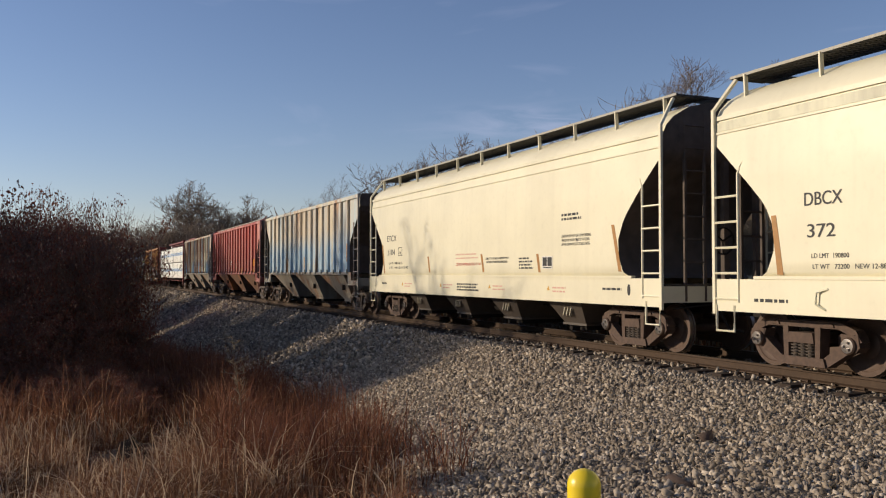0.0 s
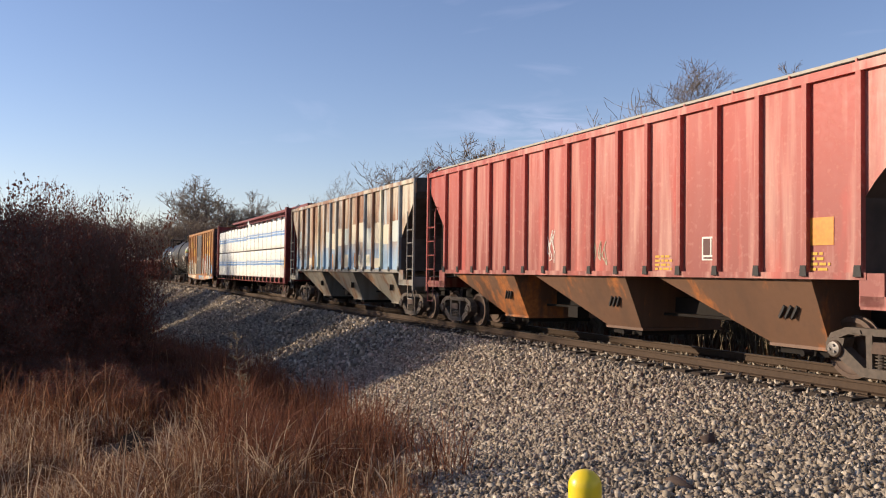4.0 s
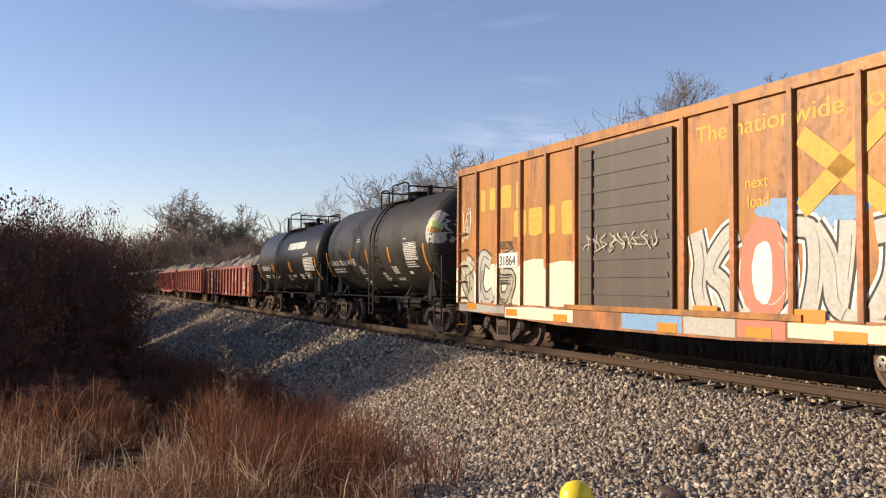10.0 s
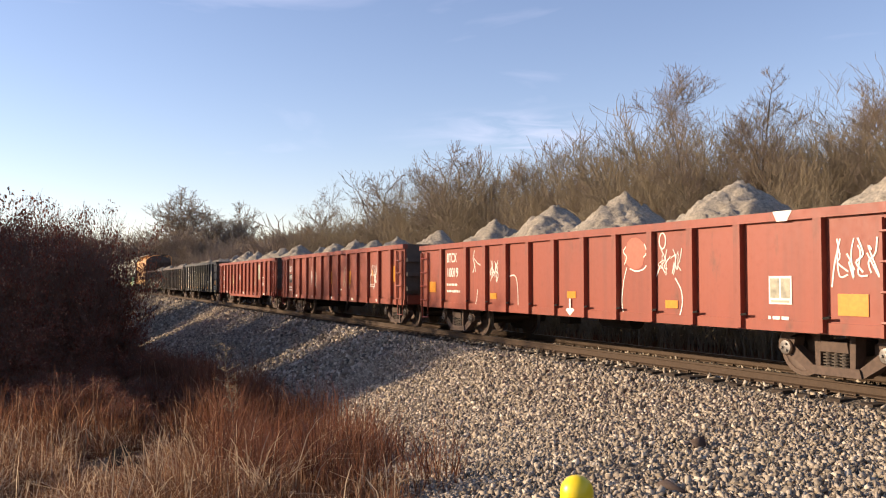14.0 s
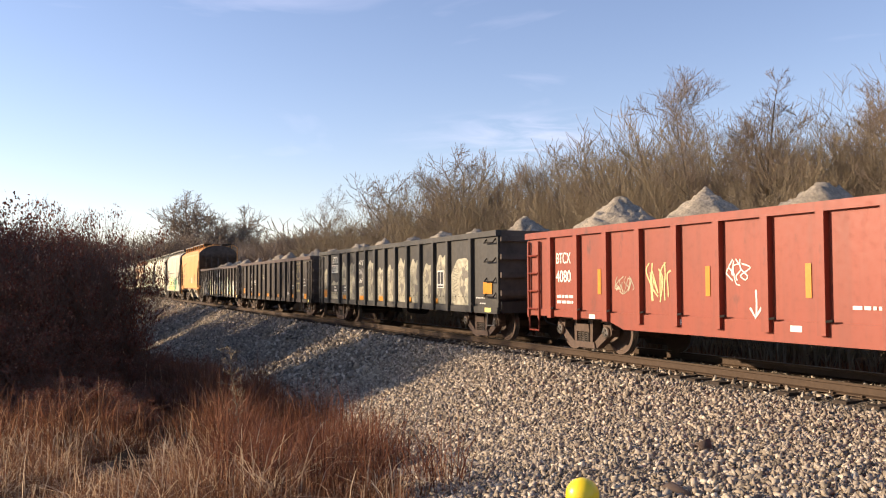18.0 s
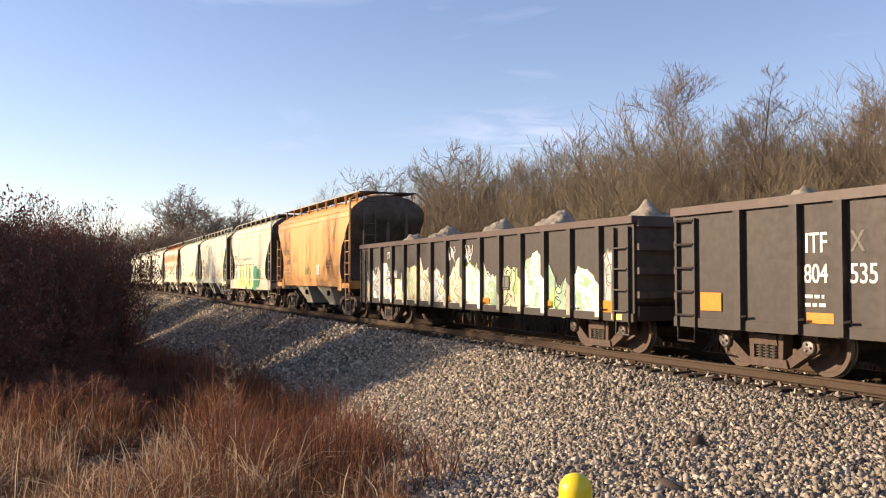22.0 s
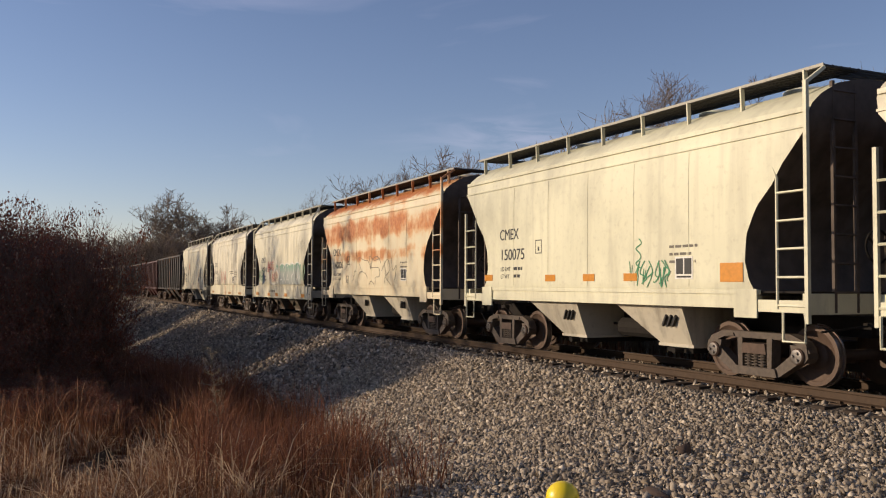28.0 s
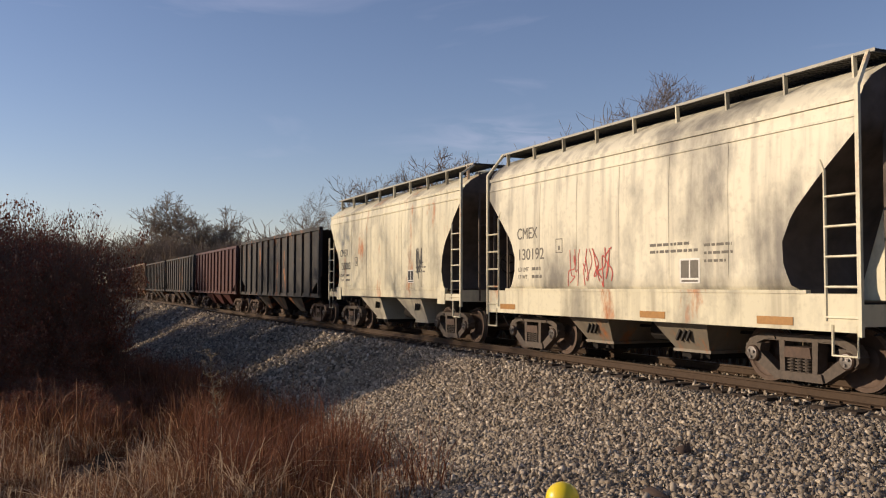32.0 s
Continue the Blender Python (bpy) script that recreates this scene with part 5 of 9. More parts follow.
# ---------------- boxcar, flatcar, tank cars, gondolas ----------------
def build_boxcar(front, rear):
    car, L = new_car("boxcar", "rusting yellow-orange boxcar with a brown sliding door and graffiti", front, rear, "box_orange", "truck", 1.9)
    rng = random.Random(31)
    body = shell(L, [(1.44, 0.98), (1.45, 1.0), (1.45, 4.5), (1.40, 4.56), (0.0, 4.76)], [(0, 0), (5, 0)], 0.5)
    shade_ends(part("body", body, "box_orange", car))
    door0, door1 = -48.37 + 46.58, -48.37 + 49.56
    for k in (-1, 1):
        part("side_sill", Geo().slab([(-L / 2 + 0.1, 0.80), (-L / 2 + 2.6, 0.72), (-2.6, 0.62), (2.6, 0.62), (L / 2 - 2.6, 0.72), (L / 2 - 0.1, 0.80), (L / 2 - 0.1, 1.02), (-L / 2 + 0.1, 1.02)], k * 1.47 - 0.03, k * 1.47 + 0.03), "box_post", car)
        part("top_plate", Geo().box(-L / 2, L / 2, k * 1.47 - 0.04, k * 1.47 + 0.04, 4.40, 4.58), "box_orange", car)
        rib = Geo().slab([(-0.05, 1.0), (0.05, 1.0), (0.05, 4.42), (-0.05, 4.42)], k * 1.45, k * 1.525).mesh("side_post", MAT["box_post"])
        for x in [-L / 2 + 0.05] + [door0 - 0.25 - i * 1.18 for i in range(5)] + [door1 + 0.25 + i * 1.22 for i in range(6)] + [L / 2 - 0.05]:
            if abs(x) < L / 2:
                part("side_post", rib, None, car, at=pose(x, 0, 0))
        g = Geo().box(door0, door1, k * 1.50 - 0.03, k * 1.50 + 0.02, 1.08, 4.3)
        d = part("door", g, "door_grey", car, "dull brown corrugated sliding door")
        for z in np.arange(1.35, 4.2, 0.34):
            part("door_corrugation", Geo().slab([(door0 + 0.08, z - 0.05), (door1 - 0.08, z - 0.05), (door1 - 0.12, z + 0.05), (door0 + 0.12, z + 0.05)], k * 1.52, k * 1.55), "door_grey", d)
        part("door_rail", Geo().box(door0 - 0.6, door1 + 2.9, k * 1.5 - 0.04, k * 1.5 + 0.04, 0.98, 1.08), "box_orange", car)
        part("door_bar", Geo().tube([(door0 + 0.5, k * 1.56, 1.1), (door0 + 0.5, k * 1.56, 4.2)], 0.025, 6), "door_grey", d)
        for s in (-1, 1):
            e = s * (L / 2 - 0.06)
            for z in np.arange(1.15, 3.1, 0.42):
                part("grab_iron", Geo().tube([(e, k * 1.46, z), (e, k * 1.55, z), (e - s * 0.48, k * 1.55, z), (e - s * 0.48, k * 1.46, z)], 0.018, 5), "box_post", car)
            part("stirrup_step", Geo().tube([(e, k * 1.46, 0.85), (e, k * 1.46, 0.42), (e - s * 0.45, k * 1.46, 0.42), (e - s * 0.45, k * 1.46, 0.85)], 0.022, 5), "box_orange", car)
    for x in np.linspace(-L / 2 + 0.5, L / 2 - 0.5, 14):
        part("roof_rib", Geo().add([(x - 0.06, -1.42, 4.56), (x + 0.06, -1.42, 4.56), (x + 0.06, 0, 4.77), (x - 0.06, 0, 4.77), (x + 0.06, 1.42, 4.56), (x - 0.06, 1.42, 4.56), (x, -1.4, 4.61), (x, 0, 4.82), (x, 1.4, 4.61)],
                                   [(0, 6, 7, 3), (6, 1, 2, 7), (3, 7, 8, 5), (7, 2, 4, 8), (0, 1, 6), (5, 8, 4)]), "box_orange", car)
    for s in (-1, 1):
        for z in np.arange(1.2, 4.4, 0.28):
            part("end_corrugation", Geo().bar((s * (L / 2 + 0.02), -1.35, z), (s * (L / 2 + 0.02), 1.35, z), 0.09, 0.14), "coal_black", car)
    stripes(car, [(L / 2 - 1.1, 0.93), (L / 2 - 3.0, 0.80), (1.0, 0.75), (3.2, 0.78), (-L / 2 + 0.9, 0.92), (-L / 2 + 3.1, 0.83), (-2.6, 0.78)], -1.502, 0.55, 0.16, "amber")
    # slogan along the top and the large painted arrow mark, as plain shapes
    write(car, "The nationwide boxcar pool", 1.74, 3.90, 0.29, "yellow_ink", -1.4535, width=5.6)
    write(car, "next", door1 + 1.7, 3.02, 0.2, "yellow_ink", -1.456)
    write(car, "load", door1 + 1.75, 2.72, 0.2, "yellow_ink", -1.456)
    cx, cz = 4.78, 3.15
    g = Geo()
    for a, b in (((-0.75, -0.55), (0.75, 0.60)), ((-0.75, 0.55), (0.75, -0.60))):
        g.bar((cx + a[0], -1.457, cz + a[1]), (cx + b[0], -1.457, cz + b[1]), 0.30, 0.006, (0, 1, 0))
    part("painted_mark", g, "yellow_ink", car, "faded crossed-arrow mark")
    for row, (x0, x1, z0, z1) in enumerate(((-6.75, -4.25, 3.35, 3.9), (-4.85, -1.95, 2.62, 3.25))):
        for i in range(4):
            w = (x1 - x0) / 4
            x = x0 + w * (i + 0.5)
            g = Geo().slab(blob(rng, x, (z0 + z1) / 2, w * (0.86 if (i + row) % 3 else 0.4), (z1 - z0) * (1.0 if i != 3 else 1.15), 24, 0.04, 9), -1.4545, -1.4515)
            part("painted_mark", g, "yellow_ink", car, "faded yellow block shape")
    posts_l = [-L / 2 + 0.05] + [door0 - 0.25 - i * 1.18 for i in range(5)][::-1]
    for a, b in zip(posts_l, posts_l[1:]):
        zt = 2.02 + rng.uniform(-0.06, 0.06)
        part("overpaint", Geo().add(*flat([(a + 0.055, 1.0), (b - 0.055, 1.0), (b - 0.055, zt), ((a + b) / 2, zt + 0.02), (a + 0.055, zt - 0.03)], -1.4515)), "primer_cream", car, "pale overpaint along the foot of the side")
    for x in posts_l:
        part("overpaint", Geo().add(*flat([(x - 0.05, 1.0), (x + 0.05, 1.0), (x + 0.05, 1.9 + rng.uniform(-0.2, 0.15)), (x - 0.05, 1.9)], -1.527)), "primer_cream", car, "pale overpaint on a side post")
    for x0, x1, m in ((-7.75, -5.2, "silver"), (-5.15, -2.1, "primer_cream"), (-2.05, -0.4, "box_post"), (-0.35, 1.4, "blue_ink"), (1.45, 2.7, "silver"), (2.75, 3.75, "salmon"), (3.8, 6.0, "primer_cream"), (6.05, 7.4, "blue_ink")):
        zb = float(np.interp(abs((x0 + x1) / 2), [2.6, 5.3, 7.8], [0.67, 0.75, 0.83]))
        top = [(x1 - (x1 - x0) * t / 6, 1.0 + rng.uniform(-0.05, 0.0)) for t in range(7)]
        part("graffiti_fill", Geo().add(*flat([(x0, zb), (x1, zb)] + top, -1.5012)), m, car, "overspray along the sill")
    panel_spray(car, rng, [door1 + 0.25 + i * 1.22 for i in range(5)], 1.02, 1.5, "silver", "pale_spray", -1.452)
    part("graffiti_fill", Geo().add(*flat(blob(rng, 4.1, 2.55, 2.0, 0.55), -1.4515)), "blue_ink", car, "sprayed pale blue haze")
    part("graffiti_fill", Geo().add(*flat(blob(rng, 6.6, 1.35, 1.3, 0.9), -1.4530)), "blue_ink", car, "sprayed pale blue haze")
    sprayed_letters(car, rng, 1.6, 6.2, 1.08, 2.4, ["silver", "silver", "silver"], "ink", -1.455, 4, "silver", 0.22, "white",
                    [[[(0.12, 1.0), (0.22, 0.62), (0.18, 0.3), (0.30, 0.0)], [(0.98, 0.98), (0.72, 0.86), (0.42, 0.52), (0.70, 0.32), (0.92, -0.02)]],
                     [[(0.5, 0.9), (0.25, 0.62), (0.25, 0.3), (0.55, 0.1), (0.85, 0.35), (0.8, 0.7), (0.5, 0.92)]],
                     [[(0.0, 0.98), (0.30, 0.90), (0.34, 0.45), (0.22, 0.0)], [(0.30, 0.95), (0.55, 0.62), (0.62, 0.18), (0.78, 0.06)], [(0.84, 1.0), (0.80, 0.6), (0.70, 0.1)]],
                     [[(1.02, 1.02), (0.60, 0.92), (0.22, 0.86)], [(0.48, 0.86), (0.44, 0.42), (0.20, 0.05)], [(0.50, 0.55), (0.82, 0.30), (1.04, 0.0)]]])
    sprayed_letters(car, rng, -L / 2 + 0.15, -L / 2 + 3.1, 1.05, 2.2, ["pale_spray", "silver"], "ink", -1.455, 3, "ink", 0.25)
    part("graffiti_fill", Geo().add(*flat(blob(rng, 3.27, 1.75, 0.95, 1.55, 26, 0.12), -1.4685)), "salmon", car, "salmon-red sprayed oval")
    part("graffiti_fill", Geo().add(*flat(blob(rng, 3.27, 1.70, 0.42, 0.95, 26, 0.08), -1.471)), "white", car)
    stripes(car, [(2.0, 1.06), (4.2, 1.06), (6.75, 1.05)], -1.503, 0.6, 0.2, "amber")
    panel_sign(car, L / 2 - 1.75, 1.65, 0.42, 0.38, -1.476)
    part("plate_number", Geo().box(-L / 2 + 2.35, -L / 2 + 3.35, -1.478, -1.470, 1.9, 2.25), "white", car)
    write(car, "RBOX", -L / 2 + 2.35, 2.35, 0.2, "ink", -1.479)
    write(car, "31864", -L / 2 + 2.42, 1.95, 0.24, "ink", -1.482)
    scrawl(car, rng, door0 + 0.2, 2.15, 2.5, 0.35, "pale_spray", -1.556, 9, 0.03)
    scrawl(car, rng, L / 2 - 0.85, 3.0, 0.45, 0.7, "white", -1.458, 3, 0.03)
    scrawl(car, rng, -L / 2 + 0.25, 2.6, 0.5, 0.9, "white", -1.458, 3, 0.03)
    small_print(car, -L / 2 + 2.4, 1.75, 4, "ink", rng, -1.474, 0.8)


def build_centerbeam(front, rear):
    car, L = new_car("centerbeam_flatcar", "deep red centre-beam flatcar with tall end bulkheads", front, rear, "beam_red", "truck", 2.0)
    rng = random.Random(5)
    mid, half = CARS[-1][1:]
    part("deck", Geo().box(-L / 2, L / 2, -1.42, 1.42, 1.0, 1.10), "beam_red", car)
    part("top_chord", Geo().box(-L / 2, L / 2, -0.42, 0.42, 4.78, 4.90).box(-L / 2, L / 2, -0.12, 0.12, 4.62, 4.78), "beam_red", car, "red top beam")
    for k in (-1, 1):
        part("side_sill", Geo().slab([(-L / 2, 0.82), (L / 2, 0.82), (L / 2, 1.1), (-L / 2, 1.1)], k * 1.44 - 0.03, k * 1.44 + 0.03), "beam_red", car)
    for s in (-1, 1):
        e = s * L / 2
        b = part("bulkhead", Geo().box(min(e, e - s * 0.12), max(e, e - s * 0.12), -1.42, 1.42, 0.95, 4.6), "beam_red", car, "tall red end bulkhead")
        for y in (-1.44, 1.44):
            part("bulkhead_post", Geo().box(min(e, e - s * 0.32), max(e, e - s * 0.32), y - 0.07, y + 0.07, 0.85, 4.66), "beam_red", b)
        for z in np.arange(1.5, 4.4, 0.55):
            part("bulkhead_rib", Geo().box(min(e, e + s * 0.08), max(e, e + s * 0.08), -1.36, 1.36, z, z + 0.1), "beam_red", b)
        part("stirrup_step", Geo().tube([(e - s * 0.05, -1.45, 0.9), (e - s * 0.05, -1.45, 0.45), (e - s * 0.55, -1.45, 0.45), (e - s * 0.55, -1.45, 0.9)], 0.024, 5), "beam_red", car)
    for x in np.linspace(-L / 2 + 0.8, L / 2 - 0.8, 13):
        part("centre_post", Geo().box(x - 0.07, x + 0.07, -0.09, 0.09, 1.1, 4.74), "beam_red", car)
    xs = np.linspace(-L / 2 + 0.9, L / 2 - 0.9, 21)
    winch = Geo().lathe([(-1.60, 0.05), (-1.58, 0.095), (-1.52, 0.095), (-1.50, 0.05), (-1.42, 0.05)], 10).box(-0.13, -0.1, -1.54, -1.46, -0.12, 0.12).box(0.1, 0.13, -1.54, -1.46, -0.12, 0.12).mesh("strap_winch", MAT["under"])
    for x in xs:
        part("strap_winch", winch, None, car, at=pose(float(x), 0, 0.98))
    # load: wrapped bundles in two tiers, and what holds them
    lx0, lx1, n = -L / 2 + 0.38, L / 2 - 0.38, 6
    w = (lx1 - lx0 - 0.13) / n

    def crease(x, z, k):
        """How far the loose wrap stands out of the bundle."""
        v = Vector((x * 0.9, z * 1.6, 3.0 * k))
        fold = noise.noise(Vector((x * 2.4 + 0.8 * z, z * 0.9, 7.0 + k)))
        return 0.022 * noise.noise(v) + 0.020 * (1 - abs(fold)) ** 5 + 0.010 * noise.noise(Vector((x * 6.0, z * 5.0, k)))

    for k in (-1, 1):
        for tier, (z0, z1) in enumerate(((1.11, 2.60), (2.665, 4.13))):
            for i in range(n):
                a = lx0 + i * w + 0.012 + (0.13 if i > 2 else 0.0)
                b = a + w - 0.024
                lift = (0.0, 0.03, -0.02, 0.05, 0.01, -0.01)[i] if tier else 0.0
                g, nx, nz = Geo(), 44, 18
                vs = []
                for q in range(nz + 1):
                    for p in range(nx + 1):
                        x, z = a + (b - a) * p / nx, z0 + (z1 + lift - z0) * q / nz
                        edge = 0.03 if q in (0, nz) or p in (0, nx) else 0.0
                        hem = 0.03 * noise.noise(Vector((x * 2.2, 1.0, k))) if q == 0 and not tier else 0.012 * noise.noise(Vector((x * 3, 5.0, k))) if q == nz else 0.0
                        vs.append((x, k * (1.40 + crease(x, z, k) - edge), z + hem))
                fs = [(q * (nx + 1) + p, q * (nx + 1) + p + 1, (q + 1) * (nx + 1) + p + 1, (q + 1) * (nx + 1) + p) for q in range(nz) for p in range(nx)]
                if k > 0:
                    fs = [f[::-1] for f in fs]
                g.add(vs, fs).box(a + 0.01, b - 0.01, min(k * 0.2, k * 1.36), max(k * 0.2, k * 1.36), z0 + 0.005, z1 + lift - 0.005)
                bd = tagged(new("lumber_bundle"), "lumber bundle in creased white plastic wrap with blue stripes", "lumber bundle", "bundles on the flatcar")
                part("wrap", g, "wrap", bd, smooth=50)
                if k < 0:
                    band, small = Geo(), Geo()
                    zc = z1 - (z1 - z0) * 0.45 + lift * 0.5

                    def lay(into, x0, x1, za, zb, m=5):
                        cols = [x0 + (x1 - x0) * t / m for t in range(m + 1)]
                        into.add([(x, -(1.405 + crease(x, z, k)), z + 0.012 * math.sin(x * 1.7)) for z in (za, (za + zb) / 2, zb) for x in cols],
                                 [(r * (m + 1) + t, r * (m + 1) + t + 1, (r + 1) * (m + 1) + t + 1, (r + 1) * (m + 1) + t) for r in (0, 1) for t in range(m)])

                    x = a + 0.05
                    while x < b - 0.12:
                        ww = min(0.42, b - 0.04 - x)
                        lay(band, x, x + ww, zc - 0.01, zc + 0.07)
                        lay(band, x, x + ww, zc - 0.17, zc - 0.055)
                        u = x + 0.03
                        while u < x + ww - 0.08:
                            tall_one = rng.random() < 0.3
                            lay(small, u, u + 0.02, zc + 0.10, zc + (0.165 if tall_one else 0.145), 1)
                            u += 0.036
                        x += ww + 0.05
                    part("print", band, "wrap_blue", bd, "blue printed bars")
                    part("fine_print", small, "wrap_pale_blue", bd, "row of small pale blue strokes")["kind"] = "stuff"
                    if tier and i == 3:
                        part("loose_flap", Geo().add([(a, -1.40, 4.16), (a + 0.02, -1.36, 4.52), (a + 0.30, -1.38, 4.36), (a + 0.75, -1.40, 4.22), (a + 1.2, -1.40, 4.17), (a, -1.37, 4.16), (a + 0.02, -1.33, 4.51), (a + 0.30, -1.35, 4.35), (a + 0.75, -1.37, 4.21), (a + 1.2, -1.37, 4.16)],
                                                     [(0, 4, 3, 2, 1), (5, 6, 7, 8, 9), (0, 1, 6, 5), (1, 2, 7, 6), (2, 3, 8, 7), (3, 4, 9, 8)]), "wrap", bd, "corner of wrap standing up loose")
                CARS.append((bd, mid, half))
        for x in np.arange(lx0 + 0.5, lx1, 1.19):
            part("tie_down_strap", Geo().tube([(x + rng.uniform(-0.03, 0.03), k * 1.445, 1.0), (x, k * 1.44, 2.6), (x + rng.uniform(-0.03, 0.03), k * 1.435, 4.17), (x, k * 1.2, 4.24), (x, k * 0.42, 4.74)], 0.007, 4), "strap", car)
            part("corner_guard", Geo().slab([(x - 0.05, 4.07), (x + 0.05, 4.07), (x + 0.07, 4.20), (x + 0.02, 4.25), (x - 0.10, 4.24), (x - 0.10, 4.20), (x - 0.03, 4.18)], k * 1.43 - 0.025, k * 1.43 + 0.025), "strap", car)
    slat = Geo().box(0.05, 0.85, -1.41, 1.41, 2.602, 2.66).mesh("load_spacer", MAT["tie"])
    for x in np.arange(lx0, lx1 - 0.4, 0.95):
        part("load_spacer", slat, None, car, at=pose(float(x), 0, 0))
    stripes(car, [(-L / 2 + 0.45, 0.95)] + [(-L / 2 + 4.45 + i * 3.0, 0.95) for i in range(6)], -1.475, 0.4, 0.11, "amber")
    part("amber_plate", Geo().box(L / 2 - 0.22, L / 2 - 0.06, -1.525, -1.515, 1.6, 2.15), "amber", car)
    part("amber_plate", Geo().box(-L / 2 + 0.08, -L / 2 + 0.2, -1.525, -1.515, 1.6, 2.15), "amber", car)
    write(car, "GACX", -L / 2 + 2.12, 0.90, 0.17, "white", -1.478, 0.9)
    write(car, "62446", -L / 2 + 3.22, 0.90, 0.17, "white", -1.478, 0.9)
    write(car, "IL 73-0   L 75-0", -1.4, 0.90, 0.12, "white", -1.478)
    for x in (-L / 2 + 1.3, L / 2 - 1.5):
        part("red_plate", Geo().box(x, x + 0.45, -1.480, -1.474, 0.88, 1.06), "red_ink", car)
    small_print(car, 3.5, 1.04, 2, "white", rng, -1.476, 1.2)
    small_print(car, 0.8, 1.04, 2, "white", rng, -1.476, 0.7)


def curved_patch(R, zc, x0, x1, a0, a1, lift=0.006, n=6):
    """A patch on the near side of a lying tank, between two angles above its middle."""
    vs = []
    for i in range(n + 1):
        a = radians(a0 + (a1 - a0) * i / n)
        for x in (x0, x1):
            vs.append((x, -(R + lift) * math.cos(a), zc + (R + lift) * math.sin(a)))
    return vs, [(2 * i, 2 * i + 1, 2 * i + 3, 2 * i + 2) for i in range(n)]


def build_tank(front, rear, label, R, zc, lx, seed, style):
    car, L = new_car("tank_car", label, front, rear, "tank_black", "truck", 1.0, True)
    rng = random.Random(seed)
    prof = [(-L / 2 + 0.52 * (1 - math.cos(t)), R * math.sin(t)) for t in np.linspace(0.06, math.pi / 2, 9)]
    prof = prof + [(0.0, R)] + [(-a, r) for a, r in prof[::-1]]
    part("tank_shell", Geo().lathe(prof, 64, "x", (0, 0, zc)), "tank_brown" if style == 1 else "tank_black", car, "dull black tank shell", smooth=40)
    for x in (-L / 2 + 0.5, -L / 6, L / 6, L / 2 - 0.5):
        part("weld_seam", Geo().lathe([(x - 0.012, R + 0.001), (x, R + 0.005), (x + 0.012, R + 0.001)], 64, "x", (0, 0, zc)), "tank_black", car, smooth=60)
    h = L / 2 - 1.0
    for s in (-1, 1):
        x = s * (h - 0.05)
        g = Geo()
        for k in (-1, 1):
            web = [(-0.34, 1.04), (0.34, 1.04), (0.30, 1.30), (0.16, 1.62), (0.10, 1.92), (0.0, 1.96), (-0.20, 1.55)]
            g.slab([(x + s * a, z) for a, z in web][::s], k * (R - 0.36) - 0.02, k * (R - 0.36) + 0.02)
        g.box(x - 0.30, x + 0.30, -R + 0.2, R - 0.2, 1.0, 1.14)
        part("saddle", g, "tank_frame", car)
        e = s * (L / 2 + 0.12)
        part("end_platform", Geo().box(min(e, e - s * 0.75), max(e, e - s * 0.75), -1.45, 1.45, 1.02, 1.10).box(min(e, e - s * 0.08), max(e, e - s * 0.08), -1.45, 1.45, 0.92, 1.06), "under", car)
        for k in (-1, 1):
            y = k * 1.47
            part("grab_rail", Geo().tube([(e - s * 0.75, y, 1.05), (e - s * 0.75, y, 2.15), (e - s * 0.55, y, 2.35), (e - s * 0.2, y, 2.35)], 0.022, 5).tube([(e - s * 0.05, y, 0.5), (e - s * 0.05, y, 2.3), (e - s * 0.05, y * 0.3, 2.3)], 0.02, 5), "tank_black", car)
            part("stirrup_step", Geo().tube([(e - s * 0.08, y, 1.0), (e - s * 0.08, y, 0.5), (e - s * 0.5, y, 0.5), (e - s * 0.5, y, 1.0)], 0.022, 5), "tank_black", car)
    for k in (-1, 1):
        part("running_rail", Geo().tube([(-h, k * 1.45, 1.06), (h, k * 1.45, 1.06)], 0.026, 6), "tank_frame", car)
        for x in np.linspace(-h + 1.4, h - 1.4, 3):
            part("rail_bracket", Geo().bar((x - 0.35, k * 1.42, 1.12), (x, k * 1.36, 1.42), 0.05).bar((x + 0.35, k * 1.42, 1.12), (x, k * 1.36, 1.42), 0.05), "tank_frame", car)
    # ladder that follows the shell, platform and rails round the dome
    for k in (-1, 1):
        g = Geo()
        for x in (lx - 0.21, lx + 0.21):
            pts = [(x, k * (R + 0.09), 0.45), (x, k * (R + 0.09), zc)] + [(x, k * (R + 0.09) * math.cos(t), zc + (R + 0.09) * math.sin(t)) for t in np.linspace(0.15, 1.15, 6)]
            g.tube(pts, 0.028, 5)
        for z in np.arange(0.5, zc, 0.32):
            g.tube([(lx - 0.21, k * (R + 0.09), z), (lx + 0.21, k * (R + 0.09), z)], 0.02, 5)
        for t in np.arange(0.1, 1.1, 0.2):
            yy, z = k * (R + 0.09) * math.cos(t), zc + (R + 0.09) * math.sin(t)
            g.tube([(lx - 0.21, yy, z), (lx + 0.21, yy, z)], 0.02, 5)
        part("ladder", g, "tank_frame", car)
    zt = zc + R
    p0, p1, gate, top = (lx - 0.62, lx + 1.93, 0.25, 0.60) if style == 2 else (lx - 1.2, lx + 1.45, 0.8, 0.42)
    part("dome_platform", Geo().box(p0, p1, -0.95, -0.45, zt - 0.16, zt - 0.12).box(p0, p1, 0.45, 0.95, zt - 0.16, zt - 0.12), "grate", car, "grey steel grating platform")
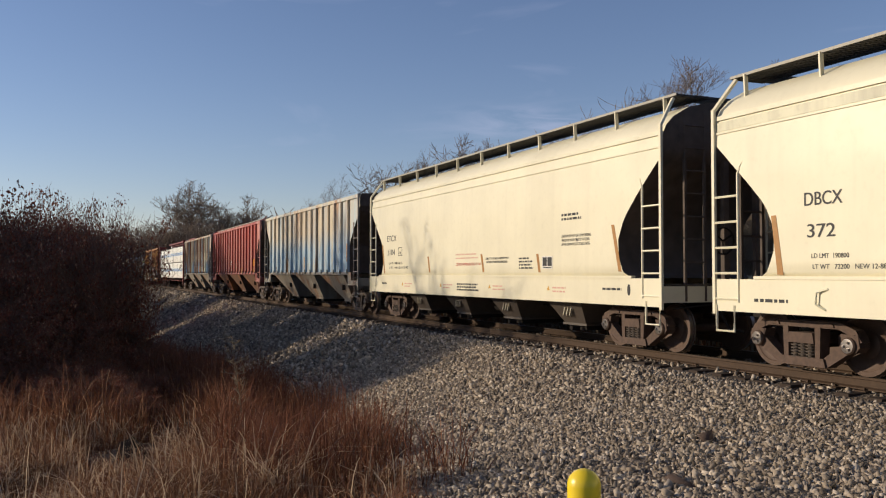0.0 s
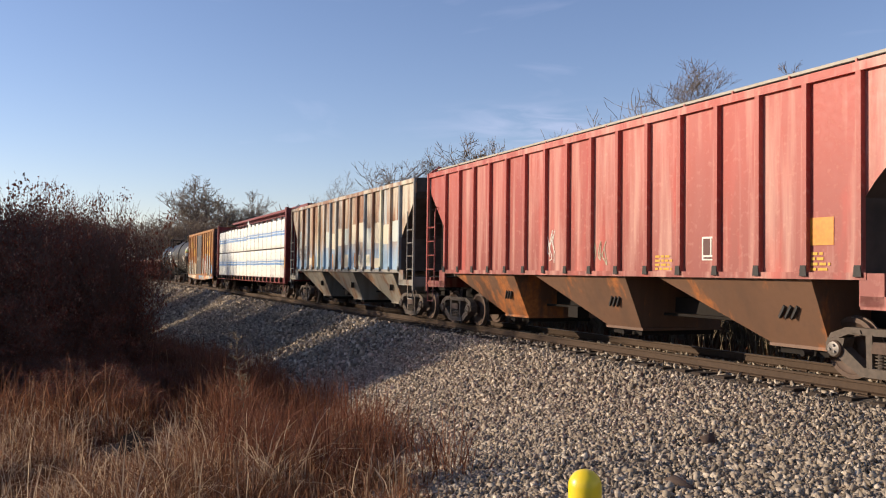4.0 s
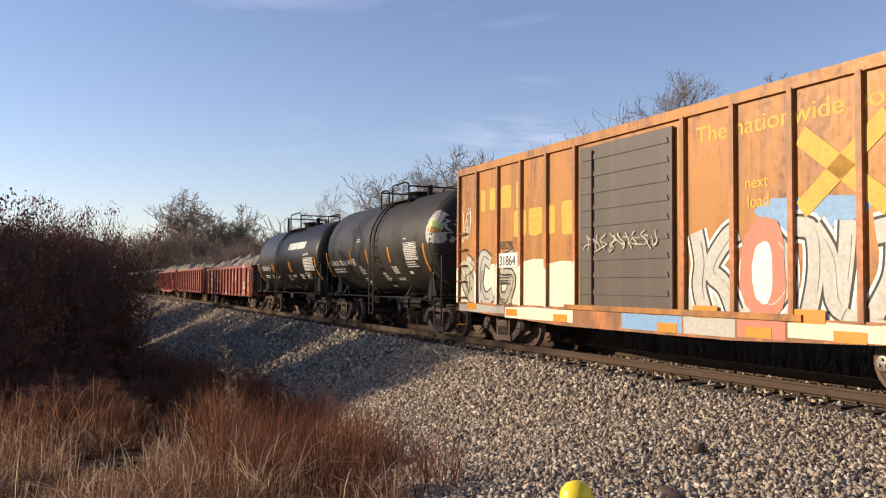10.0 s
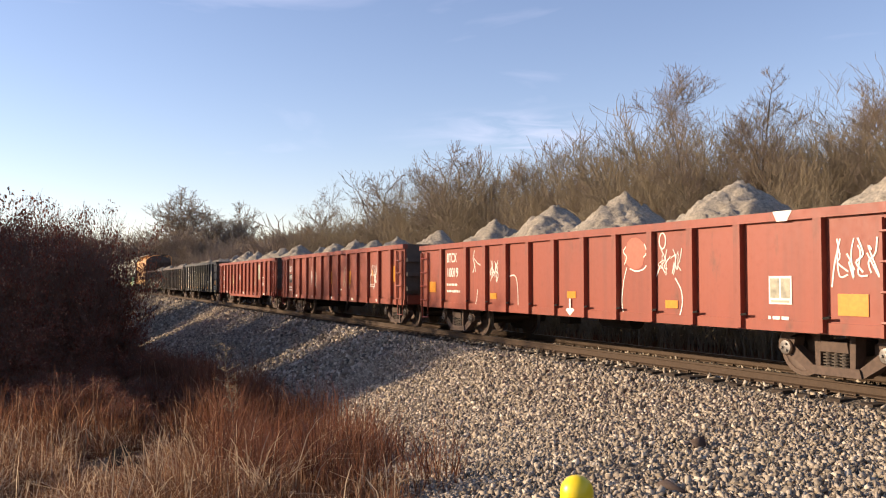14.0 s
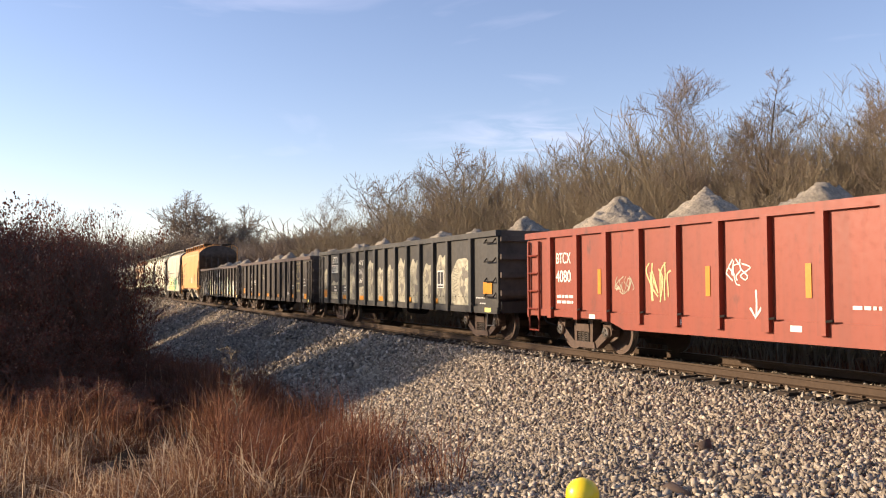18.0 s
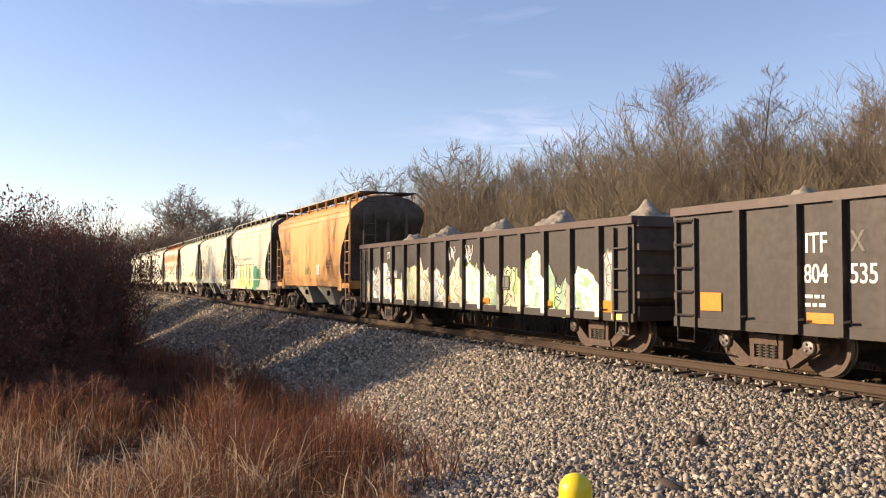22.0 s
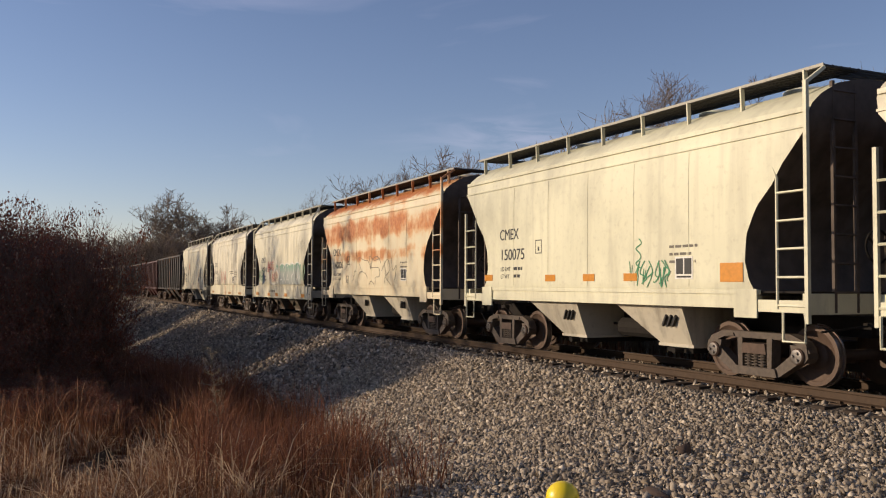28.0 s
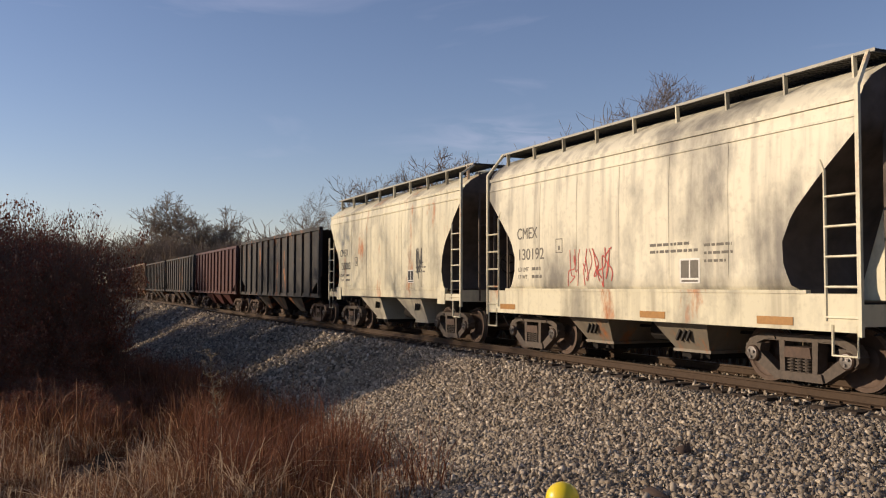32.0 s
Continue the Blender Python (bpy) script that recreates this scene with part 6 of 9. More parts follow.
    for k in (-1, 1):
        for a, b, h1 in ((p0, p0 + gate, top - 0.1), (p0 + gate + 0.34, p1, top)):
            bow = [(a, k * 0.95, zt - 0.45), (a, k * 0.95, zt + h1 - 0.10), (a + 0.05, k * 0.95, zt + h1 - 0.03), (a + 0.14, k * 0.95, zt + h1)]
            bow += [(b - 0.30, k * 0.95, zt + h1 + 0.01), (b - 0.06, k * 0.95, zt + h1 - 0.06), (b, k * 0.95, zt + h1 - 0.16), (b, k * 0.95, zt - 0.3)]
            part("guard_rail", Geo().tube(bow, 0.03, 7), "tank_frame", car)
    for x in (p0, p1):
        part("guard_rail_cross", Geo().tube([(x, -0.95, zt + top - 0.14), (x, 0.95, zt + top - 0.14)], 0.026, 6), "tank_frame", car)
    part("manway", Geo().lathe([(zt - 0.1, 0.42), (zt + 0.14, 0.42), (zt + 0.15, 0.50), (zt + 0.21, 0.50), (zt + 0.25, 0.2)], 18, "z", ((p0 + p1) / 2, 0, 0)), "under", car, smooth=35)
    part("valve", Geo().lathe([(zt - 0.05, 0.1), (zt + 0.3, 0.09), (zt + 0.32, 0.13), (zt + 0.4, 0.05)], 10, "z", ((p0 + p1) / 2 + 0.85, 0, 0)), "under", car)
    part("outlet_valve", Geo().lathe([(0.55, 0.16), (0.95, 0.2), (1.1, 0.3)], 12, "z", (0.3, 0, 0)).tube([(0.3, -0.5, 0.75), (0.3, 0.5, 0.75)], 0.05, 6), "under", car)

    def patch(x0, x1, a0, a1, mat, name="stencil_bar", lift=0.006):
        part(name, Geo().add(*curved_patch(R, zc, x0, x1, a0, a1, lift)), mat, car)

    def rows_of_bars(x, a, count, width, mat="white", step=2.6, hh=1.2):
        g = Geo()
        for i in range(count):
            u, end = 0.0, width * rng.uniform(0.6, 1.0)
            while u < end:
                ww = rng.uniform(0.05, 0.16)
                g.add(*curved_patch(R, zc, x + u, x + u + ww, a - i * step - hh, a - i * step, 0.006, 1))
                u += ww + 0.035
        part("stencil_print", g, mat, car)["kind"] = "stuff"

    def hollow(x, a, w, h):
        g = Geo()
        for x0, x1, a0, a1 in ((x, x + w, a, a + 0.8), (x, x + w, a + h - 0.8, a + h), (x, x + 0.022, a, a + h), (x + w - 0.022, x + w, a, a + h), (x + w * 0.35, x + w * 0.65, a + h * 0.3, a + h * 0.7)):
            g.add(*curved_patch(R, zc, x0, x1, a0, a1, 0.007, 2))
        part("stencil_box", g, "white", car, "outlined stencil box")

    def text(words, x, angle, size, width):
        write(car, words, x, zc + R * radians(angle), size, "white", -R, wrap=(R, zc), width=width)

    def table(x0, x1, a0, a1, lines):
        g = Geo()
        for q0, q1, b0, b1 in ((x0, x1, a0, a0 + 0.5), (x0, x1, a1 - 0.5, a1), (x0, x0 + 0.018, a0, a1), (x1 - 0.018, x1, a0, a1)):
            g.add(*curved_patch(R, zc, q0, q1, b0, b1, 0.006, 6))
        for i in range(lines):
            u = x0 + 0.04
            step = (a1 - a0 - 1.4) / lines
            while u < x1 - 0.06:
                ww = min(rng.uniform(0.05, 0.2), x1 - 0.04 - u)
                g.add(*curved_patch(R, zc, u, u + ww, a0 + 0.8 + i * step, a0 + 0.8 + (i + 0.62) * step, 0.006, 1))
                u += ww + 0.03
        part("stencil_panel", g, "white", car, "white inspection table of small lines")["kind"] = "stuff"

    if style == 1:
        text("GBRX 707814", -5.05, -22.8, 0.20, 2.5)
        hollow(-2.25, -23.5, 0.3, 8.5)
        rows_of_bars(-4.75, -27, 2, 1.7, step=4.0, hh=1.9)
        for x, a0, a1 in ((-5.44, -40, -3.5), (-2.44, -22, -4), (-0.6, -22, -3.5), (1.6, -22, -4), (4.6, -40.5, -4)):
            patch(x, x + 0.12, a0, a1, "amber", "reflective_strip")
        table(3.06, 4.1, -20.5, -1.4, 9)
        rows_of_bars(3.06, 3.6, 1, 0.4)
        rows_of_bars(-1.54, 9.5, 2, 0.35)
        rows_of_bars(-1.72, -25, 5, 0.5)
        rows_of_bars(-1.80, -43, 5, 0.5)
        rows_of_bars(0.42, -35.5, 5, 0.5)
        rows_of_bars(0.3, -56, 2, 0.5)
        rows_of_bars(1.6, -27.6, 4, 0.6)
        rows_of_bars(1.55, -43, 2, 0.8)
        rows_of_bars(3.0, -22.5, 3, 0.9)
        patch(2.95, 3.22, -38, -34.2, "white")
        pts = blob(rng, L / 2 - 0.30, 12, 0.9, 36, 26, 0.2)
        dome = [(-a, r) for a, r in prof[:9][::-1]]

        def on_shell(x, a, lift):
            r = R if x < L / 2 - 0.52 else float(np.interp(x, [p for p, _ in dome], [r for _, r in dome])) 
            return (x, -(r + lift) * math.cos(radians(a)), zc + (r + lift) * math.sin(radians(a)))
        for k, (shape, lift, mat) in enumerate(((pts, 0.012, "silver"), (blob(rng, L / 2 - 0.42, 12.5, 0.42, 13.5, 18, 0.04, 2.0), 0.03, "lime_ink"), (blob(rng, L / 2 - 0.40, 9.5, 0.36, 6, 14, 0.06, 2.0), 0.038, "ochre"))):
            mx, ma = sum(x for x, _ in shape) / len(shape), sum(a for _, a in shape) / len(shape)
            vs, fs, n = [], [], len(shape)
            for f in (1.0, 0.66, 0.33):
                vs += [on_shell(min(mx + (x - mx) * f, L / 2 - 0.06), ma + (a - ma) * f, lift) for x, a in shape]
            vs.append(on_shell(mx, ma, lift))
            for ring in (0, 1):
                fs += [(ring * n + i, ring * n + (i + 1) % n, (ring + 1) * n + (i + 1) % n, (ring + 1) * n + i) for i in range(n)]
            fs += [(2 * n + i, 2 * n + (i + 1) % n, 3 * n) for i in range(n)]
            part("graffiti_fill", Geo().add(vs, fs), mat, car, ("sprayed silver splash", "sprayed green oval", "sprayed orange shade")[k])
    else:
        text("STSX 3340", -5.0, -20.8, 0.24, 1.38)
        hollow(-3.46, -21.6, 0.32, 10)
        for i in range(9):
            x = 0.66 + 0.335 * i
            p, f = curved_patch(R, zc, x, x + (0.27 if i != 4 else 0.20), 13, 25, 0.006, 3)
            part("painted_mark", Geo().add([(q[0] + 0.20 * (q[2] - zc - R * 0.23), q[1], q[2]) for q in p], f), "white", car, "bold white slanted block shape")
        for x, a0, a1 in ((-L / 2 + 0.14, -44, -6), (-2.68, -25, -7), (-2.46, -25, -7), (0.80, -25, -7), (1.02, -25, -7), (L / 2 - 0.72, -42, -5)):
            patch(x, x + 0.12, a0, a1, "amber", "reflective_strip")
        table(L / 2 - 2.55, L / 2 - 0.95, -24, -3, 8)
        text("CORN SYRUP", L / 2 - 2.55, 0.5, 0.12, 0.9)
        rows_of_bars(-4.9, -30, 2, 1.15, step=4.0, hh=2.0)
        rows_of_bars(-3.34, -31, 4, 0.65)
        rows_of_bars(-0.04, -31, 5, 0.6)
        rows_of_bars(0.93, -31, 2, 0.6)
        rows_of_bars(-2.3, -56, 5, 0.6)
        rows_of_bars(-0.6, -58, 4, 0.6)
        rows_of_bars(2.35, -30, 4, 0.6)
        hollow(3.3, -38, 0.8, 10)
        scrawl(car, rng, -2.5, zc - 1.0, 0.8, 0.3, "ochre", -R * 0.84, 4, 0.03)
    return car


def build_gondola(front, rear, label, mat, top, bottom, ribs, seed, piles, heap, fish=False, posts=None, peaks=None, end_mat=None, grabs=False):
    car, L = new_car("gondola", label, front, rear, mat, "truck", 1.75)
    rng = random.Random(seed)
    for k in (-1, 1):
        part("side_wall", Geo().box(-L / 2, L / 2, k * 1.44 - 0.03, k * 1.44 + 0.03, bottom + 0.1, top - 0.05), mat, car)
        part("top_chord", Geo().box(-L / 2 - 0.02, L / 2 + 0.02, k * 1.46 - 0.08, k * 1.46 + 0.08, top - 0.14, top), "chord_rust" if mat == "gon_brown" else mat, car)
        if fish:
            part("side_sill", Geo().slab([(-L / 2, bottom + 0.05), (-L / 2 + 3.2, bottom + 0.05), (-L / 2 + 3.8, bottom - 0.12), (L / 2 - 3.8, bottom - 0.12), (L / 2 - 3.2, bottom + 0.05), (L / 2, bottom + 0.05), (L / 2, bottom + 0.2), (-L / 2, bottom + 0.2)], k * 1.46 - 0.04, k * 1.46 + 0.04), mat, car)
        else:
            part("side_sill", Geo().box(-L / 2, L / 2, k * 1.46 - 0.04, k * 1.46 + 0.04, bottom, bottom + 0.16), mat, car)
        y0, y1 = (1.47, 1.57)
        rib = Geo().slab([(-0.075, bottom + 0.02), (0.075, bottom + 0.02), (0.075, top - 0.14), (-0.075, top - 0.14)], k * y0, k * y1).mesh("side_post", MAT[mat])
        hook = Geo().tube([(0.06, k * 1.55, bottom + 0.22), (0.22, k * 1.58, bottom + 0.24)], 0.02, 5).mesh("lading_hook", MAT["under"])
        for x in (sorted({round(k2 * (L / 2 - o), 3) for o in posts for k2 in (-1, 1)}) if posts else np.linspace(-L / 2 + 1.1, L / 2 - 1.1, ribs)):
            part("side_post", rib, None, car, at=pose(float(x), 0, 0))
            part("lading_hook", hook, None, car, at=pose(float(x), 0, 0))
        for s in (-1, 1):
            e = s * (L / 2 - 0.12)
            if grabs and s > 0:
                for z in (bottom + 0.42, bottom + 0.80, bottom + 1.30, top - 0.30):
                    part("grab_iron", Geo().tube([(e - 0.50, k * 1.47, z + 0.10), (e - 0.50, k * 1.55, z), (e, k * 1.55, z), (e, k * 1.47, z + 0.10)], 0.018, 5), "under", car)
                part("stirrup_step", Geo().tube([(e, k * 1.5, bottom), (e, k * 1.5, 0.42), (e - s * 0.42, k * 1.5, 0.42), (e - s * 0.42, k * 1.5, bottom)], 0.022, 5), mat, car)
                continue
            part("side_ladder", Geo().bar((e, k * 1.52, bottom), (e, k * 1.52, top - 0.2), 0.05).bar((e - s * 0.46, k * 1.52, bottom), (e - s * 0.46, k * 1.52, top - 0.2), 0.05), mat, car)
            for z in np.arange(bottom + 0.2, top - 0.2, 0.4):
                part("rung", Geo().tube([(e, k * 1.55, z), (e - s * 0.46, k * 1.55, z)], 0.02, 5), mat, car)
            part("stirrup_step", Geo().tube([(e, k * 1.5, bottom), (e, k * 1.5, 0.42), (e - s * 0.42, k * 1.5, 0.42), (e - s * 0.42, k * 1.5, bottom)], 0.022, 5), mat, car)
    part("floor", Geo().box(-L / 2, L / 2, -1.42, 1.42, bottom + 0.3, bottom + 0.38), mat, car)
    for s in (-1, 1):
        e = s * L / 2
        # end_mat paints the shade between cars onto end wall and ribs
        part("end_wall", Geo().box(min(e, e - s * 0.06), max(e, e - s * 0.06), -1.44, 1.44, bottom + 0.1, top), end_mat or mat, car)
        for z in np.arange(bottom + 0.45, top - 0.1, 0.45):
            part("end_rib", Geo().box(min(e, e + s * 0.09), max(e, e + s * 0.09), -1.42, 1.42, z, z + 0.13), end_mat or mat, car)
        part("end_sill", Geo().box(min(e, e + s * 0.05), max(e, e + s * 0.05), -1.4, 1.4, bottom + 0.02, bottom + 0.3), mat, car)
    # load of crushed stone in heaps
    nx, ny = 230, 40
    xs, ys = np.linspace(-L / 2 + 0.07, L / 2 - 0.07, nx), np.linspace(-1.40, 1.40, ny)
    X, Y = np.meshgrid(xs, ys, indexing="ij")
    Z = np.full(X.shape, top - 0.62)
    for i in range(piles):
        cx = peaks[i] if peaks else -L / 2 + L * (i + 0.5) / piles + rng.uniform(-0.3, 0.3)
        peak = top + heap * rng.uniform(0.62, 1.0)
        Z = np.maximum(Z, peak - rng.uniform(0.68, 0.78) * np.sqrt((X - cx) ** 2 + (Y - rng.uniform(-0.2, 0.2)) ** 2 + 0.006))
    edge = top - 0.30 + 0.95 * (1.40 - np.abs(Y))
    Z = np.minimum(Z, edge)
    Z += np.array([0.12 * noise.noise(Vector((a * 1.7, b * 1.7, seed))) + 0.10 * noise.noise(Vector((a * 4.5, b * 4.5, seed))) + 0.11 * noise.noise(Vector((a * 11, b * 13, seed))) for a, b in zip(X.ravel(), Y.ravel())]).reshape(X.shape)
    i = (np.arange(nx - 1)[:, None] * ny + np.arange(ny - 1)).ravel()
    f = np.stack([i, i + ny, i + ny + 1, i + 1], 1)
    me = numpy_mesh("gravel_load", np.stack([X.ravel(), Y.ravel(), Z.ravel()], 1), f, MAT["load"], False)
    ld = tagged(new("gravel_load", me), "heaped grey crushed stone lying in a gondola", "gravel load", "loads in the gondolas")
    CARS.append((ld, (front + rear) / 2, L / 2 - 1.75))
    return car, L


def build_open_hopper(front, rear, label, mat, top=3.75, ribs=11):
    car, L = new_car("open_hopper", label, front, rear, mat, "truck", 1.5)
    for k in (-1, 1):
        part("side_wall", Geo().slab([(-L / 2, 1.9), (-L / 2 + 1.6, 1.12), (L / 2 - 1.6, 1.12), (L / 2, 1.9), (L / 2, top), (-L / 2, top)], k * 1.43 - 0.03, k * 1.43 + 0.03), mat, car)
        part("top_chord", Geo().box(-L / 2, L / 2, k * 1.46 - 0.07, k * 1.46 + 0.07, top - 0.1, top + 0.03), mat, car)
        part("side_sill", Geo().box(-L / 2, L / 2, k * 1.46 - 0.05, k * 1.46 + 0.05, 1.05, 1.2), mat, car)
        rib = Geo().box(-0.06, 0.06, min(k * 1.45, k * 1.55), max(k * 1.45, k * 1.55), 1.1, top - 0.08).mesh("side_post", MAT[mat])
        for x in np.linspace(-L / 2 + 0.1, L / 2 - 0.1, ribs + 2):
            part("side_post", rib, None, car, at=pose(float(x), 0, 0))
    for s in (-1, 1):
        part("slope_sheet", Geo().add([(s * L / 2, -1.4, top - 0.1), (s * L / 2, 1.4, top - 0.1), (s * (L / 2 - 3.0), 1.4, 1.1), (s * (L / 2 - 3.0), -1.4, 1.1), (s * (L / 2 + 0.04), -1.4, top - 0.1), (s * (L / 2 + 0.04), 1.4, top - 0.1), (s * (L / 2 - 2.9), 1.4, 1.0), (s * (L / 2 - 2.9), -1.4, 1.0)],
                                      [(0, 1, 2, 3), (7, 6, 5, 4), (0, 4, 5, 1), (3, 2, 6, 7)]), mat, car)
        part("end_post", Geo().box(min(s * L / 2, s * (L / 2 - 0.1)), max(s * L / 2, s * (L / 2 - 0.1)), -0.5, -0.4, 1.0, top - 0.2), mat, car)
    for x in (-L * 0.2, 0.0, L * 0.2):
        hopper_bay(car, x, L * 0.18, 0.8, 1.15, 0.40, mat, 1.40, 0.9, gate=False)
    return car, L


def hollow_box(car, x, z, w, h, mat, y=-1.501):
    """An outlined stencil box with a mark in it."""
    g = Geo()
    for x0, x1, z0, z1 in ((x, x + w, z, z + 0.018), (x, x + w, z + h - 0.018, z + h), (x, x + 0.018, z, z + h), (x + w - 0.018, x + w, z, z + h), (x + w * 0.38, x + w * 0.62, z + h * 0.2, z + h * 0.5)):
        g.box(x0, x1, y - 0.003, y, z0, z1)
    part("stencil_box", g, mat, car, "outlined stencil box")


# ---------------- the train, car by car ----------------
def build_train():
    rng = random.Random(77)
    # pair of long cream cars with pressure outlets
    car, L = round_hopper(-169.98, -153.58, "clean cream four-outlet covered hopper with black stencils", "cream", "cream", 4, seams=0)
    c = -(169.98 + 153.58) / 2
    write(car, "DBCX", -6.26, 2.47, 0.20, "ink", width=0.68)
    write(car, "372", -6.21, 2.01, 0.20, "ink", width=0.50)
    write(car, "LD LMT  190800", -6.14, 1.71, 0.07, "ink", width=0.66)
    write(car, "LT WT   72200   NEW 12-88", -6.12, 1.555, 0.07, "ink", width=1.24)
    part("reflective_strip", Geo().slab([(-6.80, 1.47), (-6.68, 1.47), (-6.82, 2.37), (-6.92, 2.37)], -1.505, -1.5), "ochre", car, "worn amber strip")
    part("stain_band", Geo().box(-L / 2 + 0.05, L / 2 - 0.05, -1.472, -1.450, 3.83, 3.98), "grey_cream", car, "grey weathered paint band")
    small_print(car, -7.3, 1.10, 1, "ink", rng, -1.499, 0.75, 0.05)
    part("grab_loop", Geo().tube([(-5.85, -1.5, 1.27), (-6.02, -1.54, 1.22), (-6.04, -1.54, 1.05), (-5.9, -1.5, 0.97)], 0.018, 5), "grey_cream", car)
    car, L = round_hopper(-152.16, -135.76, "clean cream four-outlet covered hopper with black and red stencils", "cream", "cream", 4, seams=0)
    c = -(152.16 + 135.76) / 2
    write(car, "ETCX", -6.48, 2.56, 0.20, "ink", width=0.88)
    write(car, "1104", -6.40, 2.10, 0.20, "ink", width=0.66)
    hollow_box(car, -5.42, 2.07, 0.34, 0.27, "ink")
    write(car, "LD LMT   198600  LBS  LD", -6.28, 1.80, 0.075, "ink", width=1.22)
    write(car, "LT WT     64400  LBS  KPT 03-1992", -6.26, 1.655, 0.075, "ink", width=1.72)
    for x0, x1, z0, z1 in ((-6.74, -6.95, 1.50, 2.47), (-2.75, -2.88, 1.53, 2.0), (0.88, 0.75, 1.53, 2.0), (3.78, 3.68, 1.52, 1.94), (6.92, 6.68, 1.53, 2.45)):
        part("reflective_strip", Geo().slab([(x0 - 0.05, z0), (x0 + 0.05, z0), (x1 + 0.05, z1), (x1 - 0.05, z1)], -1.505, -1.5), "ochre", car, "worn amber strip")
    write(car, "DO NOT HAMMER ON SIDES OF CAR", -0.84, 1.71, 0.075, "red_ink", width=1.55)
    small_print(car, -0.87, 2.03, 2, "faint_red", rng, width=1.5, h=0.035, gap=0.10)
    write(car, "SUBJECT TO A SECURITY AGREEMENT WITH", 1.0, 1.85, 0.055, "ink", width=1.26)
    write(car, "THE SURFACE TRANSPORTATION BOARD", 1.04, 1.76, 0.055, "ink", width=1.16)
    small_print(car, 2.8, 1.87, 4, "ink", rng, width=0.7, h=0.04, gap=0.075)
    panel_sign(car, 3.9, 1.60, 0.46, 0.28)
    write(car, "CAUTION: DO NOT USE STEAM, BOILING", 4.75, 2.27, 0.06, "ink", width=1.15)
    write(car, "WATER OR SHARP OBJECTS TO CLEAN.", 4.75, 2.18, 0.06, "ink", width=1.10)
    write(car, "ENTER CAR WITH SOFT SOLED SHOES.", 4.75, 2.09, 0.06, "ink", width=1.12)
    small_print(car, 4.75, 2.78, 2, "ink", rng, width=0.8, h=0.05, gap=0.09)
    for k, w in ((-4.85, 0.65), (-1.75, 0.7), (1.4, 0.7), (4.35, 0.7)):
        small_print(car, k, 1.20, 2, "faint_red", rng, -1.499, w, 0.035, 0.08)
        part("caution_mark", Geo().slab([(k - 0.25, 1.12), (k - 0.12, 1.12), (k - 0.185, 1.22)], -1.502, -1.499), "yellow_ink", car, "small yellow caution mark")
    small_print(car, -0.8, 1.23, 3, "ink", rng, -1.499, 1.75, 0.045, 0.075)
    small_print(car, 6.31, 1.21, 1, "ink", rng, -1.499, 0.65, 0.045)
    small_print(car, -7.0, 1.20, 1, "ink", rng, -1.499, 0.6, 0.04)
    part("slot", Geo().slab(blob(rng, 7.2, 1.18, 0.10, 0.22, 14, 0.0, 2.2), -1.502, -1.498), "ink", car)

    # three ribbed cars
    car, L = ribbed_hopper(-134.31, -117.97, "ribbed covered hopper in chalky pale blue and rust", "pale_blue", "trim_dirty", 16, bay="bay_streaked", rib_mats=("trim_dirty", "pale_blue", "pale_blue"))
    c = -(134.31 + 117.97) / 2
    x = c + 119.79
    for tx, tz, words in ((x + 0.05, 2.36, "OF"), (x + 0.80, 2.36, "OX"), (x - 0.2, 2.0, "475"), (x + 0.75, 2.0, "150")):
        write(car, words, tx, tz, 0.27, "grey_ink", -1.445, 0.9)
    panel_sign(car, L / 2 - 4.35, 1.68, 0.36, 0.36, -1.446, "grey_cream", "grey_ink")
    panel_sign(car, L / 2 - 3.45, 1.68, 0.36, 0.36, -1.446, "grey_cream", "grey_ink")
    stripes(car, [(L / 2 - 1.32, 2.3), (-L / 2 + 5.4, 1.85), (0.4, 1.9)], -1.531, 0.10, 0.7, "ochre")
    small_print(car, x, 1.85, 4, "grey_ink", rng, -1.445, 1.6, 0.04)
    car, L = ribbed_hopper(-116.58, -99.59, "ribbed covered hopper in faded red", "hopper_red", "hopper_red", 16, True, bay="bay_brown")
    panel_sign(car, L / 2 - 4.6, 1.75, 0.45, 0.4, -1.446, "white", "maroon")
    part("reflective_strip", Geo().box(L / 2 - 2.35, L / 2 - 1.8, -1.45, -1.444, 1.95, 2.35), "amber", car)
    for bx, bz, w in ((L / 2 - 2.35, 1.85, 0.5), (L / 2 - 5.9, 1.85, 0.6)):
        small_print(car, bx, bz, 4, "yellow_ink", rng, -1.446, w, 0.04)
    scrawl(car, rng, -1.6, 1.72, 0.6, 0.75, "white", -1.447, 4, 0.03)
    scrawl(car, rng, 0.3, 1.66, 0.7, 0.5, "pale_spray", -1.447, 4, 0.03)
    car, L = ribbed_hopper(-98.42, -81.95, "ribbed covered hopper with heavy rust over cream and blue", "rusty_blue", "trim_dirty", 16, bay="bay_streaked", rib_mats=("rib_rust", "rib_steel", "trim_dirty", "rib_rust", "grey_cream"))
    x = -L / 2 + 1.55
    for tx, tz, words in ((x, 2.36, "OF"), (x + 0.80, 2.36, "OX"), (x - 0.2, 2.0, "475"), (x + 0.75, 2.0, "181")):
        write(car, words, tx, tz, 0.27, "grey_ink", -1.445, 0.9)
    panel_sign(car, L / 2 - 6.1, 1.68, 0.5, 0.42, -1.446, "white", "grey_cream")
    panel_sign(car, L / 2 - 5.0, 1.68, 0.5, 0.42, -1.446, "white", "grey_cream")
